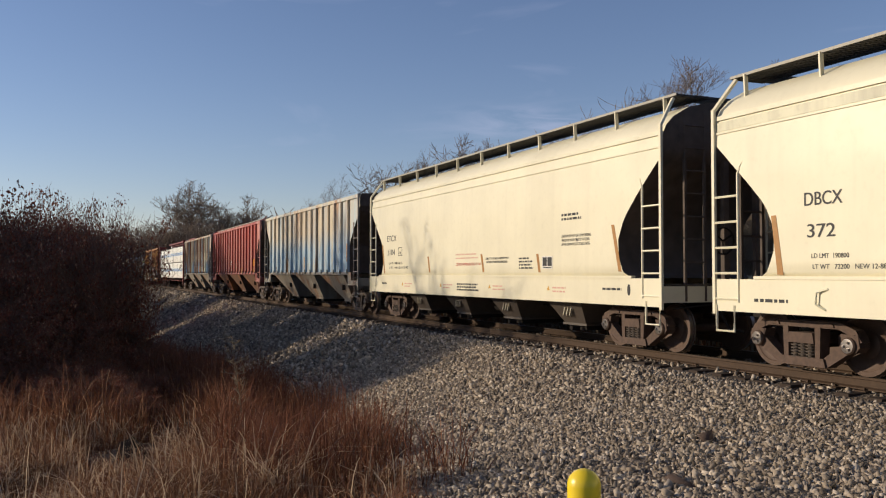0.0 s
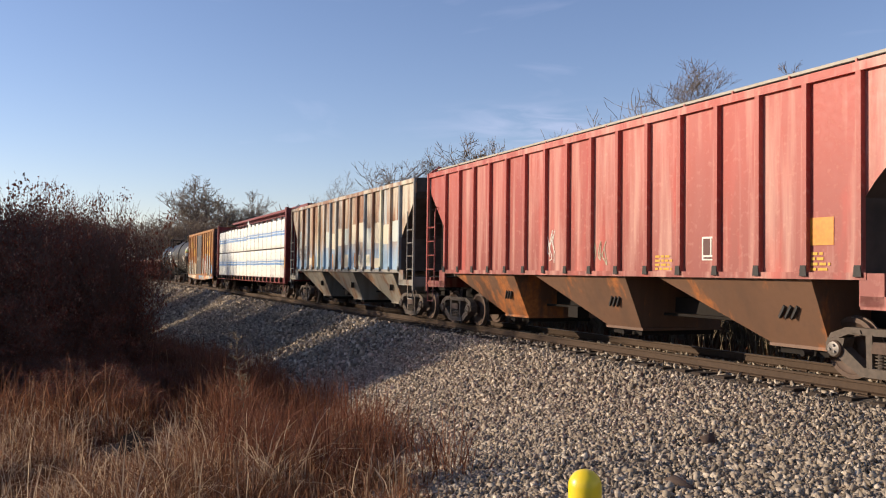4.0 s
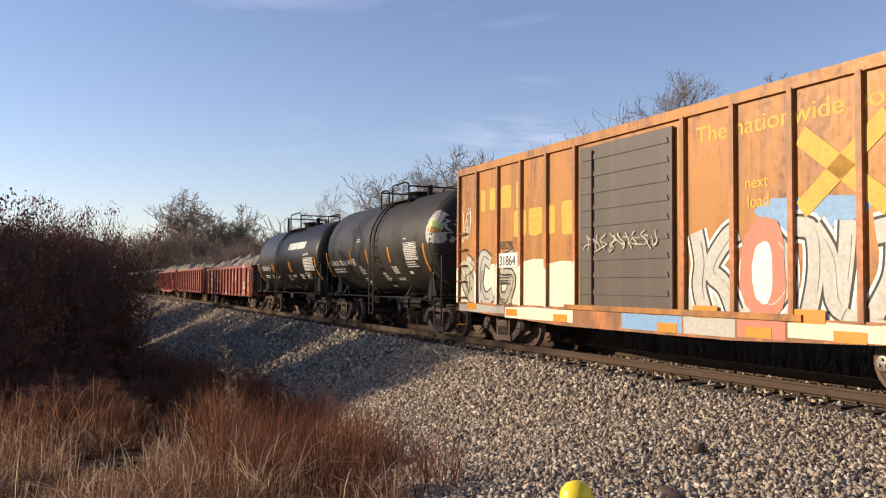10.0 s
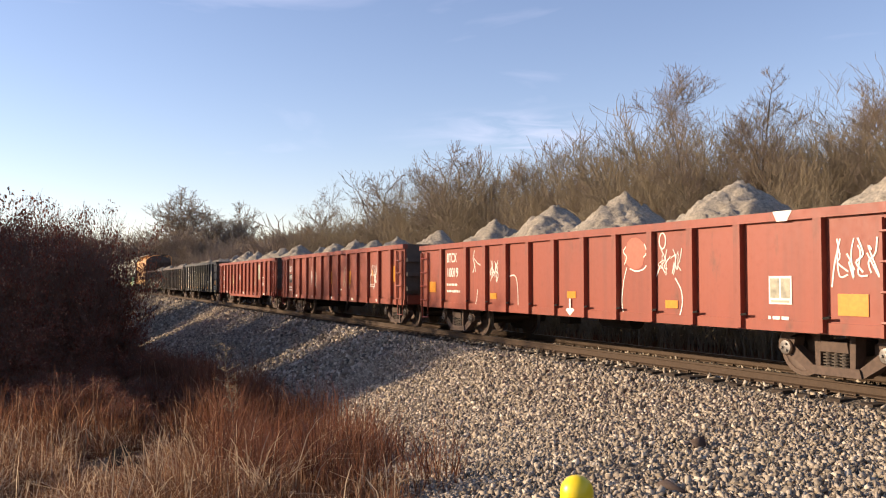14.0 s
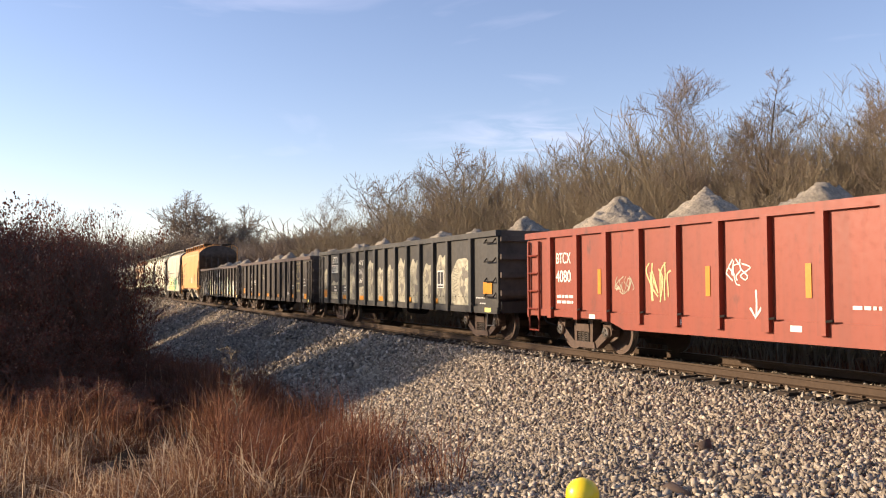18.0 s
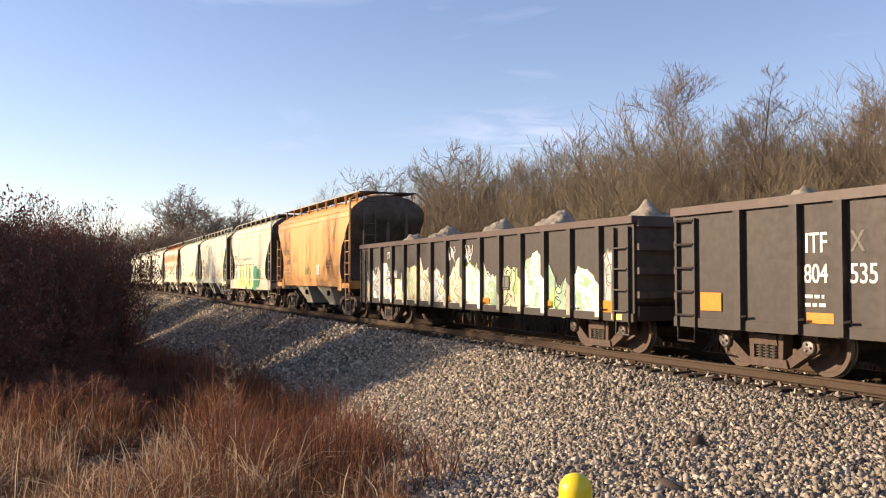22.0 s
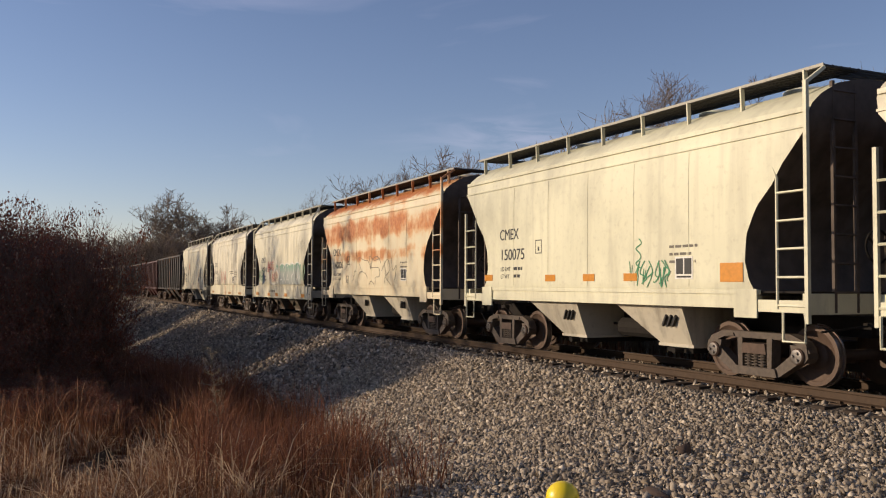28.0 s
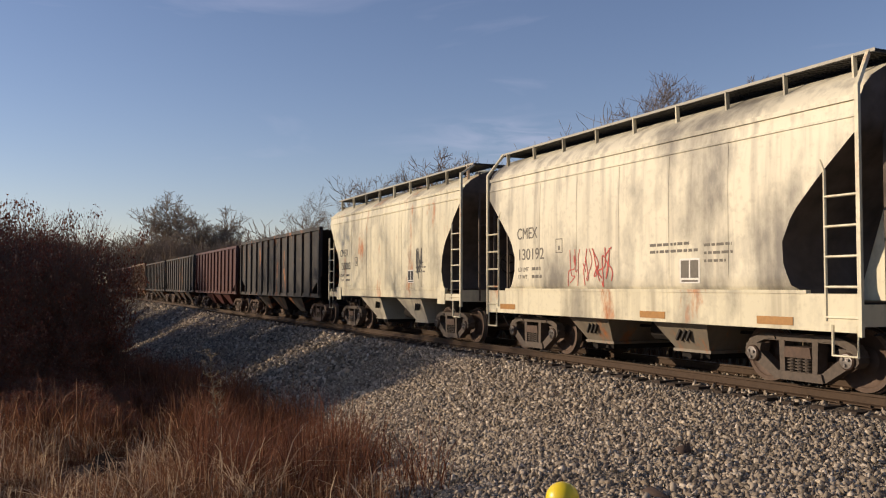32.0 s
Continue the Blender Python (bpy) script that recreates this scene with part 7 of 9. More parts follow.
    stripes(car, [(-L / 2 + 7.4, 1.9), (-L / 2 + 10.4, 1.9), (-L / 2 + 4.3, 1.9)], -1.531, 0.09, 0.55, "amber")
    step = (L - 2.64) / 15
    tops = (3.12, 3.02, 3.18, 3.16, 3.26, 3.30, 3.05, 3.22, 3.10, 3.20)
    for i in range(10):
        x0 = -L / 2 + 1.32 + step * (5 + i) + 0.07
        x1, z1, z0 = x0 + step - 0.14, tops[i], tops[i] - rng.uniform(0.62, 0.76)
        edge = [(x1 - (x1 - x0) * t / 5, z1 + rng.uniform(-0.015, 0.015)) for t in range(6)]
        part("primer_patch", Geo().add(*flat([(x0, z0), (x0 + 0.3, z0 - 0.02), (x1, z0 + rng.uniform(-0.04, 0.04))] + edge, -1.445)), "primer_blue" if i % 3 == 0 else "primer_cream", car, "pale painted-over patch")
    for i, z0, z1 in ((2, 1.72, 2.05), (8, 1.62, 2.12), (12, 1.60, 1.95), (0, 2.5, 3.3)):
        x0 = -L / 2 + 1.32 + step * i + 0.08
        part("primer_patch", Geo().add(*flat([(x0, z0), (x0 + step - 0.16, z0 + 0.03), (x0 + step - 0.16, z1), (x0 + 0.02, z1 + 0.02)], -1.4455)), "primer_cream" if i else "primer_blue", car, "small pale primer patch")

    build_centerbeam(-80.74, -58.22)
    build_boxcar(-56.28, -40.46)
    build_tank(-39.25, -27.95, "long black tank car with amber strips and white stencils", 1.62, 2.80, 0.38, 3, 1)
    build_tank(-26.80, -14.67, "black tank car with bold white shapes and amber strips", 1.55, 2.68, -1.08, 4, 2)

    # loaded gondolas
    reds = [(-13.05, 3.42, "gon_red_dark", 2.50, 0.72, 12, 51, 5, 0.98), (4.80, 20.81, "gon_red_dark", 2.62, 0.72, 13, 52, 6, 0.72), (22.20, 38.40, "gon_red", 2.62, 0.70, 14, 53, 6, 0.85)]
    for j, (a, b, m, top, bot, nr, seed, pl, hp) in enumerate(reds):
        car, L = build_gondola(a, b, "oxide-red gondola with ribbed sides, full of crushed stone", m, top, bot, nr, seed, pl, hp, fish=j == 2, posts=None if j else (1.60, 3.20, 4.33, 5.43, 6.53, 7.65), peaks=None if j else (-6.0, -3.1, -0.4, 3.3, 6.9), end_mat="end_shade")
        tx = -L / 2 + (1.85, 1.35, 1.27)[j]
        write(car, "BTCX", tx, top - 0.72 if j else 1.98, 0.24 if j == 2 else 0.26, "white", -1.476, 0.70 if j != 1 else 0.85)
        if j == 1:
            part("number_board", Geo().box(-L / 2 + 1.3, -L / 2 + 2.2, -1.476, -1.47, top - 1.22, top - 0.82), "ink", car)
        write(car, ("10019", "4093", "4080")[j], tx, top - 1.12 if j else 1.58, 0.26, "white", -1.479, 0.85)
        small_print(car, tx if j == 0 else -L / 2 + 1.3, top - (1.1 if j == 0 else 1.4), 2, "white", rng, -1.475, 0.9, 0.06, 0.18 if j == 0 else 0.12)
        small_print(car, 1.0 if j else 5.6, bot + (0.45 if j else 0.22), 1, "white", rng, -1.475, 0.6, 0.05)
        for q in range(3):
            x = rng.uniform(-L / 2 + 2.6, L / 2 - 2.5)
            if j == 0:
                sx, sz, w, h, thick = ((-3.72, 1.42, 0.42, 0.55, 0.028), (2.98, 1.55, 0.62, 0.48, 0.020), (6.90, 1.50, 0.66, 0.55, 0.030))[q]
                scrawl(car, rng, sx, sz, w, h, "white", -1.476, 4, thick)
            elif j == 1:
                scrawl(car, rng, x, bot + 0.45, 0.75, 0.85, "white" if q else "pale_spray", -1.476, 4, 0.035)
        post = [-L / 2 + 1.1 + (L - 2.2) / (nr - 1) * q for q in range(nr)]
        if j == 0:
            part("faded_patch", Geo().add(*flat([(2.26 + 0.33 * math.cos(t) * (1 + 0.1 * math.sin(4 * t)), 1.98 + 0.30 * math.sin(t)) for t in np.linspace(0, PI2, 25)[:-1]], -1.4745)), "red_overpaint", car, "salmon overpainted patch")
            g = Geo()
            for way in ([(-4.62, 2.26), (-4.70, 2.05), (-4.62, 1.88), (-4.72, 1.68)], [(-4.62, 1.9), (-4.56, 1.70)], [(-4.64, 2.05), (-4.45, 1.93), (-4.28, 1.88)], [(-4.44, 1.26), (-4.5, 1.0), (-4.58, 0.86)],
                        [(-2.72, 1.58), (-2.45, 1.60), (-2.32, 1.40), (-2.28, 0.90)], [(1.98, 2.12), (1.90, 2.02), (2.0, 1.92), (1.93, 1.78)], [(2.55, 2.15), (2.62, 2.0), (2.52, 1.9)],
                        [(2.10, 1.70), (2.3, 1.65), (2.5, 1.68), (2.62, 1.76)], [(2.0, 1.72), (1.90, 1.45), (1.84, 1.1), (1.88, 0.86)], [(3.42, 1.52), (3.58, 1.3), (3.60, 1.05), (3.50, 0.80)],
                        [(3.08 + 0.09 * math.cos(t), 2.18 + 0.14 * math.sin(t)) for t in np.linspace(0, PI2, 11)], [(3.02, 1.75), (2.9, 1.55)], [(6.95, 2.05), (6.85, 1.7), (6.80, 1.38)]):
                g.add(*ribbon(smooth_line(way), 0.026, -1.4765))
            part("chalk_drawing", g, "white", car, "white chalk strokes")
            part("chalk_arrow", Geo().add(*ribbon([(0.02, 1.10), (0.02, 0.95), (0.02, 0.82)], 0.06, -1.504)).add(*flat([(-0.14, 0.86), (0.02, 0.74), (0.20, 0.86), (0.14, 0.90), (-0.08, 0.90)], -1.505)), "white", car)
            part("white_patch", Geo().slab([(5.86, top - 0.15), (6.06, top - 0.15), (6.16, top + 0.004), (5.78, top + 0.004)], -1.545, -1.543), "white", car)
        if j == 2:
            pen = random.Random(77)
            scrawl(car, pen, post[2] + 0.25, 1.25, 0.6, 0.35, "pale_spray", -1.476, 4, 0.022)
            scrawl(car, pen, post[3] + 0.18, 1.12, 0.72, 0.72, "chalk", -1.476, 4, 0.035)
            scrawl(car, pen, post[5] + 0.12, 1.40, 0.55, 0.45, "white", -1.476, 3, 0.026)
            scrawl(car, pen, post[9] + 0.2, 1.2, 0.6, 0.5, "pale_spray", -1.476, 3, 0.03)
            ax = post[5] + 0.80
            part("chalk_arrow", Geo().add(*ribbon([(ax, 1.36), (ax + 0.01, 1.15), (ax, 0.95)], 0.035, -1.476)).add(*ribbon([(ax - 0.13, 1.08), (ax - 0.02, 0.93), (ax + 0.13, 1.10)], 0.045, -1.478)), "white", car)
            stripes(car, [(post[q] - 0.30, 1.5) for q in (2, 5, 7, 10, 13)], -1.477, 0.11, 0.5, "amber")
        else:
            stripes(car, [(-L / 2 + 0.75, 1.75), (-L / 2 + 3.1, 1.6), (0.1, 1.6), (2.5, 1.6), (L / 2 - 3.0, 1.6), (L / 2 - 0.9, 1.7)] if j else [(3.32, 1.06), (0.05, 1.18), (-3.55, 1.10)], -1.477, 0.12 if j else 0.34, 0.5 if j else 0.14, "amber")
            if j == 0:
                stripes(car, [(7.15, 1.14), (-7.4, 1.3)], -1.477, 0.5, 0.3, "amber")
        for q in range(5 if j else 0):
            x = -L / 2 + 2.6 + q * 2.7
            part("white_tab", Geo().box(x, x + 0.22, -1.505, -1.5, bot + 0.05, bot + 0.14), "white", car)
        panel_sign(car, L / 2 - 3.25 if j else 5.62, bot + (0.55 if j else 0.40), 0.45, 0.42, -1.476, "white", "gon_red" if j else "pale_spray")
        if j == 2:
            part("faded_patch", Geo().box(L / 2 - 4.6, L / 2 - 3.7, -1.475, -1.47, 1.55, 2.35), "pale_spray", car)
    blacks = [(39.93, 56.22, "gon_black", 2.80, 0.72, 14, 61, 6, 0.5), (57.62, 73.68, "gon_brown", 2.70, 0.66, 13, 62, 6, 0.52), (74.86, 90.85, "gon_brown", 2.66, 0.66, 14, 63, 5, 0.55)]
    for j, (a, b, m, top, bot, nr, seed, pl, hp) in enumerate(blacks):
        car, L = build_gondola(a, b, ("worn black gondola with pale spray-painted figures, full of crushed stone", "brown-black gondola with chalk drawings, full of crushed stone", "brown-black gondola with yellow and green graffiti, full of crushed stone")[j], m, top, bot, nr, seed, pl, hp,
                               posts=((1.46, 2.96, 4.0, 5.05, 6.1, 7.15, (b - a) / 2), (1.63, 2.79, 3.59, 4.65, 5.75, 6.85, (b - a) / 2), None)[j], end_mat="end_shade", grabs=j == 0)
        if j == 0:
            half = (1.46, 2.96, 4.0, 5.05, 6.1, 7.15, L / 2)
            xs = sorted({round(k2 * (L / 2 - o), 3) for o in half for k2 in (-1, 1)})
            bays = [(-L / 2 + 0.64, xs[0] - 0.09)] + [(p + 0.09, q - 0.09) for p, q in zip(xs, xs[1:])] + [(xs[-1] + 0.09, L / 2 - 0.64)]
            for q, (p0, p1) in enumerate(bays):
                if q == len(bays) - 1:
                    small_print(car, p0 + 0.1, 1.12, 1, "white", rng, -1.475, 0.6, 0.03)
                    small_print(car, p0 + 0.35, 0.98, 1, "white", rng, -1.475, 0.4, 0.03)
                elif q == 1:
                    hatched_panel(car, rng, p0, p1, 0.90, 1.60, -1.472)
                elif q == 4:
                    hatched_panel(car, rng, p0 + 0.1, p1 - 0.05, 0.90, 1.42, -1.472)
                    part("graffiti_core", Geo().add(*flat(blob(rng, p1 - 0.26, 1.75, 0.42, 0.6), -1.473)), "grey_spray", car)
                    for z, w in ((2.12, 0.62), (1.80, 0.40), (1.48, 0.45)):
                        scrawl(car, rng, p0 + 0.06, z, w, 0.22, "white", -1.478, 4, 0.016)
                else:
                    hatched_panel(car, rng, p0, p1, 0.90, 2.25 + rng.uniform(-0.15, 0.15), -1.472)
                rivet_row(car, p0, p1, 1.12, -1.481, "under")
            for p0, p1 in bays[1:3]:
                part("stencil_band", Geo().box(p0, p1, -1.484, -1.479, 1.17, 1.43), "gon_black", car)
                small_print(car, (p0 + p1) / 2 - 0.1, 1.38, 2, "white", rng, -1.486, 0.36, 0.06, 0.12)
            part("number_board", Geo().box(-L / 2 + 1.72, -L / 2 + 2.74, -1.484, -1.477, 1.92, 2.22), "white", car)
            write(car, "ITFX", -L / 2 + 1.86, 2.29, 0.27, "white", -1.478, 0.95)
            write(car, "802810", -L / 2 + 1.75, 1.96, 0.24, "ink", -1.487, 0.8)
            panel_sign(car, L / 2 - 3.78, 1.35, 0.45, 0.5, -1.490, "white", "ink")
        elif j == 1:
            write(car, "ITF", -L / 2 + 2.92, 1.85, 0.30, "white", -1.476, 0.75)
            write(car, "X", -L / 2 + 3.72, 1.85, 0.30, "grey_ink", -1.476, 0.8)
            write(car, "804", -L / 2 + 2.9, 1.42, 0.28, "white", -1.476, 0.75)
            write(car, "535", -L / 2 + 3.70, 1.42, 0.28, "white", -1.476, 0.8)
            write(car, "ITEL", -L / 2 + 5.9, 1.75, 0.24, "pale_spray", -1.476, 0.8)
            small_print(car, -L / 2 + 2.92, 1.25, 2, "white", rng, -1.475, 0.5, 0.05, 0.12)
            g = Geo()
            fx = L / 2 - 2.34
            for cx in (fx - 0.18, fx + 0.18):
                g.tube([(cx + 0.1 * math.cos(t), -1.476, 2.16 + 0.14 * math.sin(t)) for t in np.linspace(0, PI2, 13)], 0.008, 4)
                g.tube([(cx + 0.16 * math.cos(t), -1.476, 2.33 + 0.1 * math.sin(t)) for t in np.linspace(0.4, 2.7, 7)], 0.008, 4)
            g.tube([(fx + 0.38 * math.cos(t), -1.476, 1.97 + 0.26 * math.sin(t)) for t in np.linspace(3.3, 6.1, 12)], 0.009, 4)
            part("chalk_drawing", g, "chalk", car, "yellow chalk doodle of rings and arcs")
            panel_sign(car, fx - 0.30, 1.12, 0.74, 0.42, -1.476, "chalk", "gon_brown")
            small_print(car, L / 2 - 3.5, 1.42, 2, "white", rng, -1.475, 0.5, 0.04, 0.12)
            small_print(car, L / 2 - 4.4, 1.10, 3, "white", rng, -1.475, 0.4, 0.022, 0.06)
            small_print(car, L / 2 - 1.35, 1.72, 3, "white", rng, -1.475, 0.38, 0.045, 0.14)
            small_print(car, L / 2 - 1.5, 1.05, 3, "white", rng, -1.475, 0.26, 0.03, 0.08)
            g = Geo()
            for x0, z0, x1, z1 in ((-3.45, 2.05, -3.15, 2.18), (-1.45, 2.42, -0.75, 2.52), (-2.2, 2.45, -1.9, 2.52), (-1.4, 1.5, -1.2, 1.53), (-1.3, 1.4, -1.0, 1.3)):
                g.add(*ribbon([(L / 2 + x0, z0), (L / 2 + (x0 + x1) / 2, (z0 + z1) / 2 - 0.03), (L / 2 + x1, z1)], 0.012, -1.4725))
            part("scratch", g, "pale_spray", car, "pale scratches in the paint")
        else:
            xs = list(np.linspace(-L / 2 + 1.1, L / 2 - 1.1, nr))
            bays = [(-L / 2 + 0.62, xs[0] - 0.09)] + [(p + 0.09, q - 0.09) for p, q in zip(xs, xs[1:])] + [(xs[-1] + 0.09, L / 2 - 0.62)]
            coats = [("silver", "ink", "ink"), ("silver", "white", "ink"), ("white", "silver", "grey_ink"), ("pale_lemon", "white", "grey_ink"), ("pale_lemon", "white", "lime_ink"), ("pale_lemon", "white", "grey_ink"), ("white", "pale_lemon", "grey_ink"), ("pale_lemon", "silver", "grey_ink"),
                     ("white", "pale_green", "lime_ink"), ("pale_green", "white", "lime_ink"), ("pale_lemon", "lime_ink", "ink"), ("white", "pale_green", "lime_ink"), ("pale_green", "lime_ink", "ink"), ("white", "pale_green", "lime_ink"), ("silver", "white", "grey_ink")]

            def crest(x):
                return 1.72 + 0.22 * math.sin(1.9 * x) + 0.16 * math.sin(4.3 * x + 1.0) + 0.10 * math.sin(9.1 * x)

            mural(car, rng, bays, 0.76, crest, lambda i: coats[i], -1.472)
            for i, x in enumerate(xs):
                part("graffiti_fill", Geo().add(*flat([(x - 0.07, 0.72), (x + 0.07, 0.72), (x + 0.07, crest(x) - 0.35), (x - 0.07, crest(x) - 0.25)], -1.5715)), coats[i][0] if i % 3 else "pale_spray", car, "paint carried over a post")
            write(car, "ITFX", -L / 2 + 2.7, 2.1, 0.24, "white", -1.488, 0.9)
            part("number_board", Geo().box(-L / 2 + 2.7, -L / 2 + 3.9, -1.489, -1.484, 1.46, 1.78), "ink", car)
            write(car, "804461", -L / 2 + 2.75, 1.50, 0.25, "white", -1.492, 0.85)
            panel_sign(car, 2.6, 1.2, 0.5, 0.35, -1.486, "ink", "grey_ink")
            scrawl(car, rng, -0.6, 1.9, 0.6, 0.45, "white", -1.486, 4, 0.03)
            scrawl(car, rng, 0.5, 1.85, 0.6, 0.5, "white", -1.486, 4, 0.03)
        stripes(car, [(L / 2 - 0.55, 1.36) if j == 0 else (L / 2 - 0.94, 0.90), (-L / 2 + 0.94, 1.1)], -1.488, 0.50, 0.30, "amber")
        stripes(car, [(-L / 2 + o, bot + 0.26) for o in ((3.5, 5.58, 7.7, 10.2, 12.3) if j == 0 else (3.2, 5.2, 7.4, 9.8, L - 3.19))], -1.489, 0.48, 0.15, "amber")
        part("yellow_tab", Geo().box(L / 2 - 0.7, L / 2 - 0.35, -1.505, -1.5, bot + 0.03, bot + 0.14), "lemon", car)

    # two-bay cement hoppers
    def cmex(front, rear, label, mat, trim, number, style, lx=1.35, ink="ink", mark="CMEX", prints=True, weights=None):
        car, L = round_hopper(front, rear, label, mat, trim, 2, truck="truck_grey", bays=style == "slab", seams=0 if mark == "CEMX" else 5)
        x = -L / 2 + lx
        write(car, mark, x, 2.56, 0.26, ink, squeeze=0.93)
        write(car, number, x + 0.02, 2.09, 0.26, ink, squeeze=1.08)
        hollow_box(car, x + 1.65, 2.2, 0.26, 0.3, ink)
        write(car, "LD LMT" + (" " + weights[0] if weights else ""), x + 0.05, 1.83, 0.10, ink)
        write(car, "LT WT" + ("   " + weights[1] if weights else ""), x + 0.05, 1.66, 0.10, ink, -1.503)
        if not weights:
            small_print(car, x + 0.66, 1.92, 1, ink, rng, width=0.5, h=0.07)
            small_print(car, x + 0.66, 1.75, 1, ink, rng, width=0.45, h=0.07)
        if prints:
            small_print(car, L / 2 - 3.0, 2.2, 3, "grey_ink", rng, width=0.75, h=0.045, gap=0.13)
        return car, L

    car, L = cmex(92.13, 103.55, "two-bay covered hopper in sun-faded orange", "orange", "orange", "11347", "slab", 1.4, "grey_ink", "CEMX")
    panel_sign(car, L / 2 - 4.5, 1.62, 0.48, 0.42, -1.503, "white", "grey_cream")
    scrawl(car, rng, L / 2 - 6.4, 1.6, 1.0, 0.35, "green_ink", -1.506, 4, 0.035)
    scrawl(car, rng, L / 2 - 3.0, 1.6, 0.8, 0.8, "ochre", -1.506, 4, 0.03)
    car, L = cmex(105.02, 116.05, "sooty cream two-bay covered hopper with yellow and green graffiti", "tan_soot", "tan_soot", "130031", "round", 1.25)
    for q, (bx, w, h) in enumerate(((-2.4, 2.2, 1.0), (-0.4, 2.4, 1.2), (1.4, 2.0, 1.3), (2.4, 1.4, 1.0))):
        part("graffiti_fill", Geo().add(*flat(blob(rng, bx, 1.55, w, h), -1.506 - 0.0008 * q)), "green_ink", car, "green spray-painted cloud")
    for i, wx in enumerate((-2.9, -1.95, -1.05, -0.15, 0.95)):
        w = 0.42
        top, low = Geo(), Geo()
        out = Geo()
        n1, n2, n3, n4 = rng.uniform(-0.3, 0.15), rng.uniform(1.38, 1.70), rng.uniform(-0.2, 0.3), rng.uniform(1.85, 2.12)
        shape = [(-w, 1.28), (w * (n1 - 0.2), 1.28), (w * (n1 - 0.1), n2), (w * (n1 + 0.2), n2), (w * (n1 + 0.3), 1.28), (w, 1.28), (w * 0.8, 1.75), (w, 2.22 + n3 * 0.2), (w * (n3 + 0.25), 2.22), (w * (n3 + 0.1), n4), (w * (n3 - 0.2), n4), (w * (n3 - 0.3), 2.22), (-w, 2.22 - n3 * 0.2), (-w * 0.8, 1.75)]
        out.add(*flat([(wx + a * 1.13, 1.75 + (b - 1.75) * 1.1) for a, b in shape], -1.512))
        top.add(*flat([(wx + a, b) for a, b in shape], -1.516))
        low.add(*flat([(wx - w, 1.27), (wx + w, 1.27), (wx + w * 0.8, 0.92), (wx + w * 0.3, 1.05), (wx - w * 0.3, 0.92), (wx - w * 0.8, 1.05)][::-1], -1.516))
        part("graffiti_outline", out, "ink", car)
        part("graffiti_fill", top, "lemon" if i % 2 else "cream", car, "bold block shape with dark edge")
        part("graffiti_fill", low, "lemon", car)
    part("graffiti_line_work", Geo().tube([(-3.0 + 0.4 * i, -1.51, 2.45 + 0.18 * abs(math.sin(i * 1.3))) for i in range(11)], 0.012, 4), "ink", car)
    scrawl(car, rng, 2.1, 1.5, 0.6, 0.5, "ink", -1.513, 4, 0.03)
    car, L = cmex(117.62, 129.10, "pale cream two-bay covered hopper with amber strips", "cream_smoke", "grey_cream", "150291", "slab", 1.35)
    scrawl(car, rng, -L / 2 + 2.7, 1.75, 1.35, 0.45, "red_ink", -1.506, 6, 0.03)
    stripes(car, [(-L / 2 + 0.98 + 0.4, 1.72), (-L / 2 + 4.1, 1.70), (-L / 2 + 6.0, 1.70), (-L / 2 + 7.9, 1.70), (L / 2 - 1.5, 1.72)], -1.507, 0.42, 0.14, "amber")
    car, L = cmex(130.24, 141.25, "pale cream two-bay covered hopper with a green scrawl", "grey_cream", "grey_cream", "150075", "slab", 1.83)
    stripes(car, [(-L / 2 + 1.27, 1.68), (-L / 2 + 4.1, 1.66), (-L / 2 + 5.55, 1.66), (-L / 2 + 6.9, 1.66)], -1.503, 0.40, 0.14, "amber")
    stripes(car, [(L / 2 - 1.5, 1.72)], -1.507, 0.5, 0.3, "amber")
    scrawl(car, rng, L / 2 - 4.15, 1.45, 1.2, 0.5, "green_ink", -1.506, 7, 0.024)
    part("graffiti_line_work", Geo().add(*ribbon(smooth_line([(L / 2 - 3.85 + 0.09 * math.sin(2.2 * i), 2.36 - 0.09 * i) for i in range(7)]), 0.024, -1.506)), "green_ink", car)
    panel_sign(car, L / 2 - 2.85, 1.62, 0.45, 0.38, -1.503)
    car, L = cmex(142.78, 153.88, "cream two-bay covered hopper streaked with orange rust", "cream_rust", "cream_rust", "140006", "slab", 1.38, weights=("232600", "53400"))
    g = Geo()
    for way in ([(-1.15, 1.52), (-1.15, 1.66), (-1.02, 1.66), (-1.02, 1.80), (-0.92, 1.80), (-0.92, 1.95), (-0.7, 1.97)],
                [(-0.55, 1.55), (-0.5, 1.8), (-0.2, 1.95), (0.2, 1.88), (0.45, 1.72)],
                [(-0.15, 1.92), (-0.5, 2.42), (0.1, 2.32), (0.5, 2.28), (0.75, 2.02), (0.62, 2.45), (1.1, 2.30), (1.6, 2.36)],
                [(0.75, 2.02), (0.9, 2.32), (1.35, 2.42), (1.7, 2.2)],
                [(0.78, 2.06), (1.5, 2.04), (1.56, 1.78), (1.2, 1.74), (1.2, 1.52)],
                [(0.55, 1.48), (0.75, 1.62), (1.0, 1.56), (1.1, 1.46)],
                [(1.95, 2.28), (2.1, 1.9), (2.0, 1.55)], [(1.75, 1.95), (2.25, 2.30), (2.5, 2.0), (2.15, 1.75), (2.6, 1.5)], [(2.6, 2.35), (2.75, 1.95), (3.05, 2.1), (2.9, 1.65)]):
        g.add(*ribbon(smooth_line([(a - 0.8, c) for a, c in way]), 0.020, -1.5065))
    part("graffiti_line_work", g, "grey_ink", car, "thin dark sprayed outlines")
    hollow_box(car, -2.6, 1.58, 0.24, 0.24, "grey_ink")
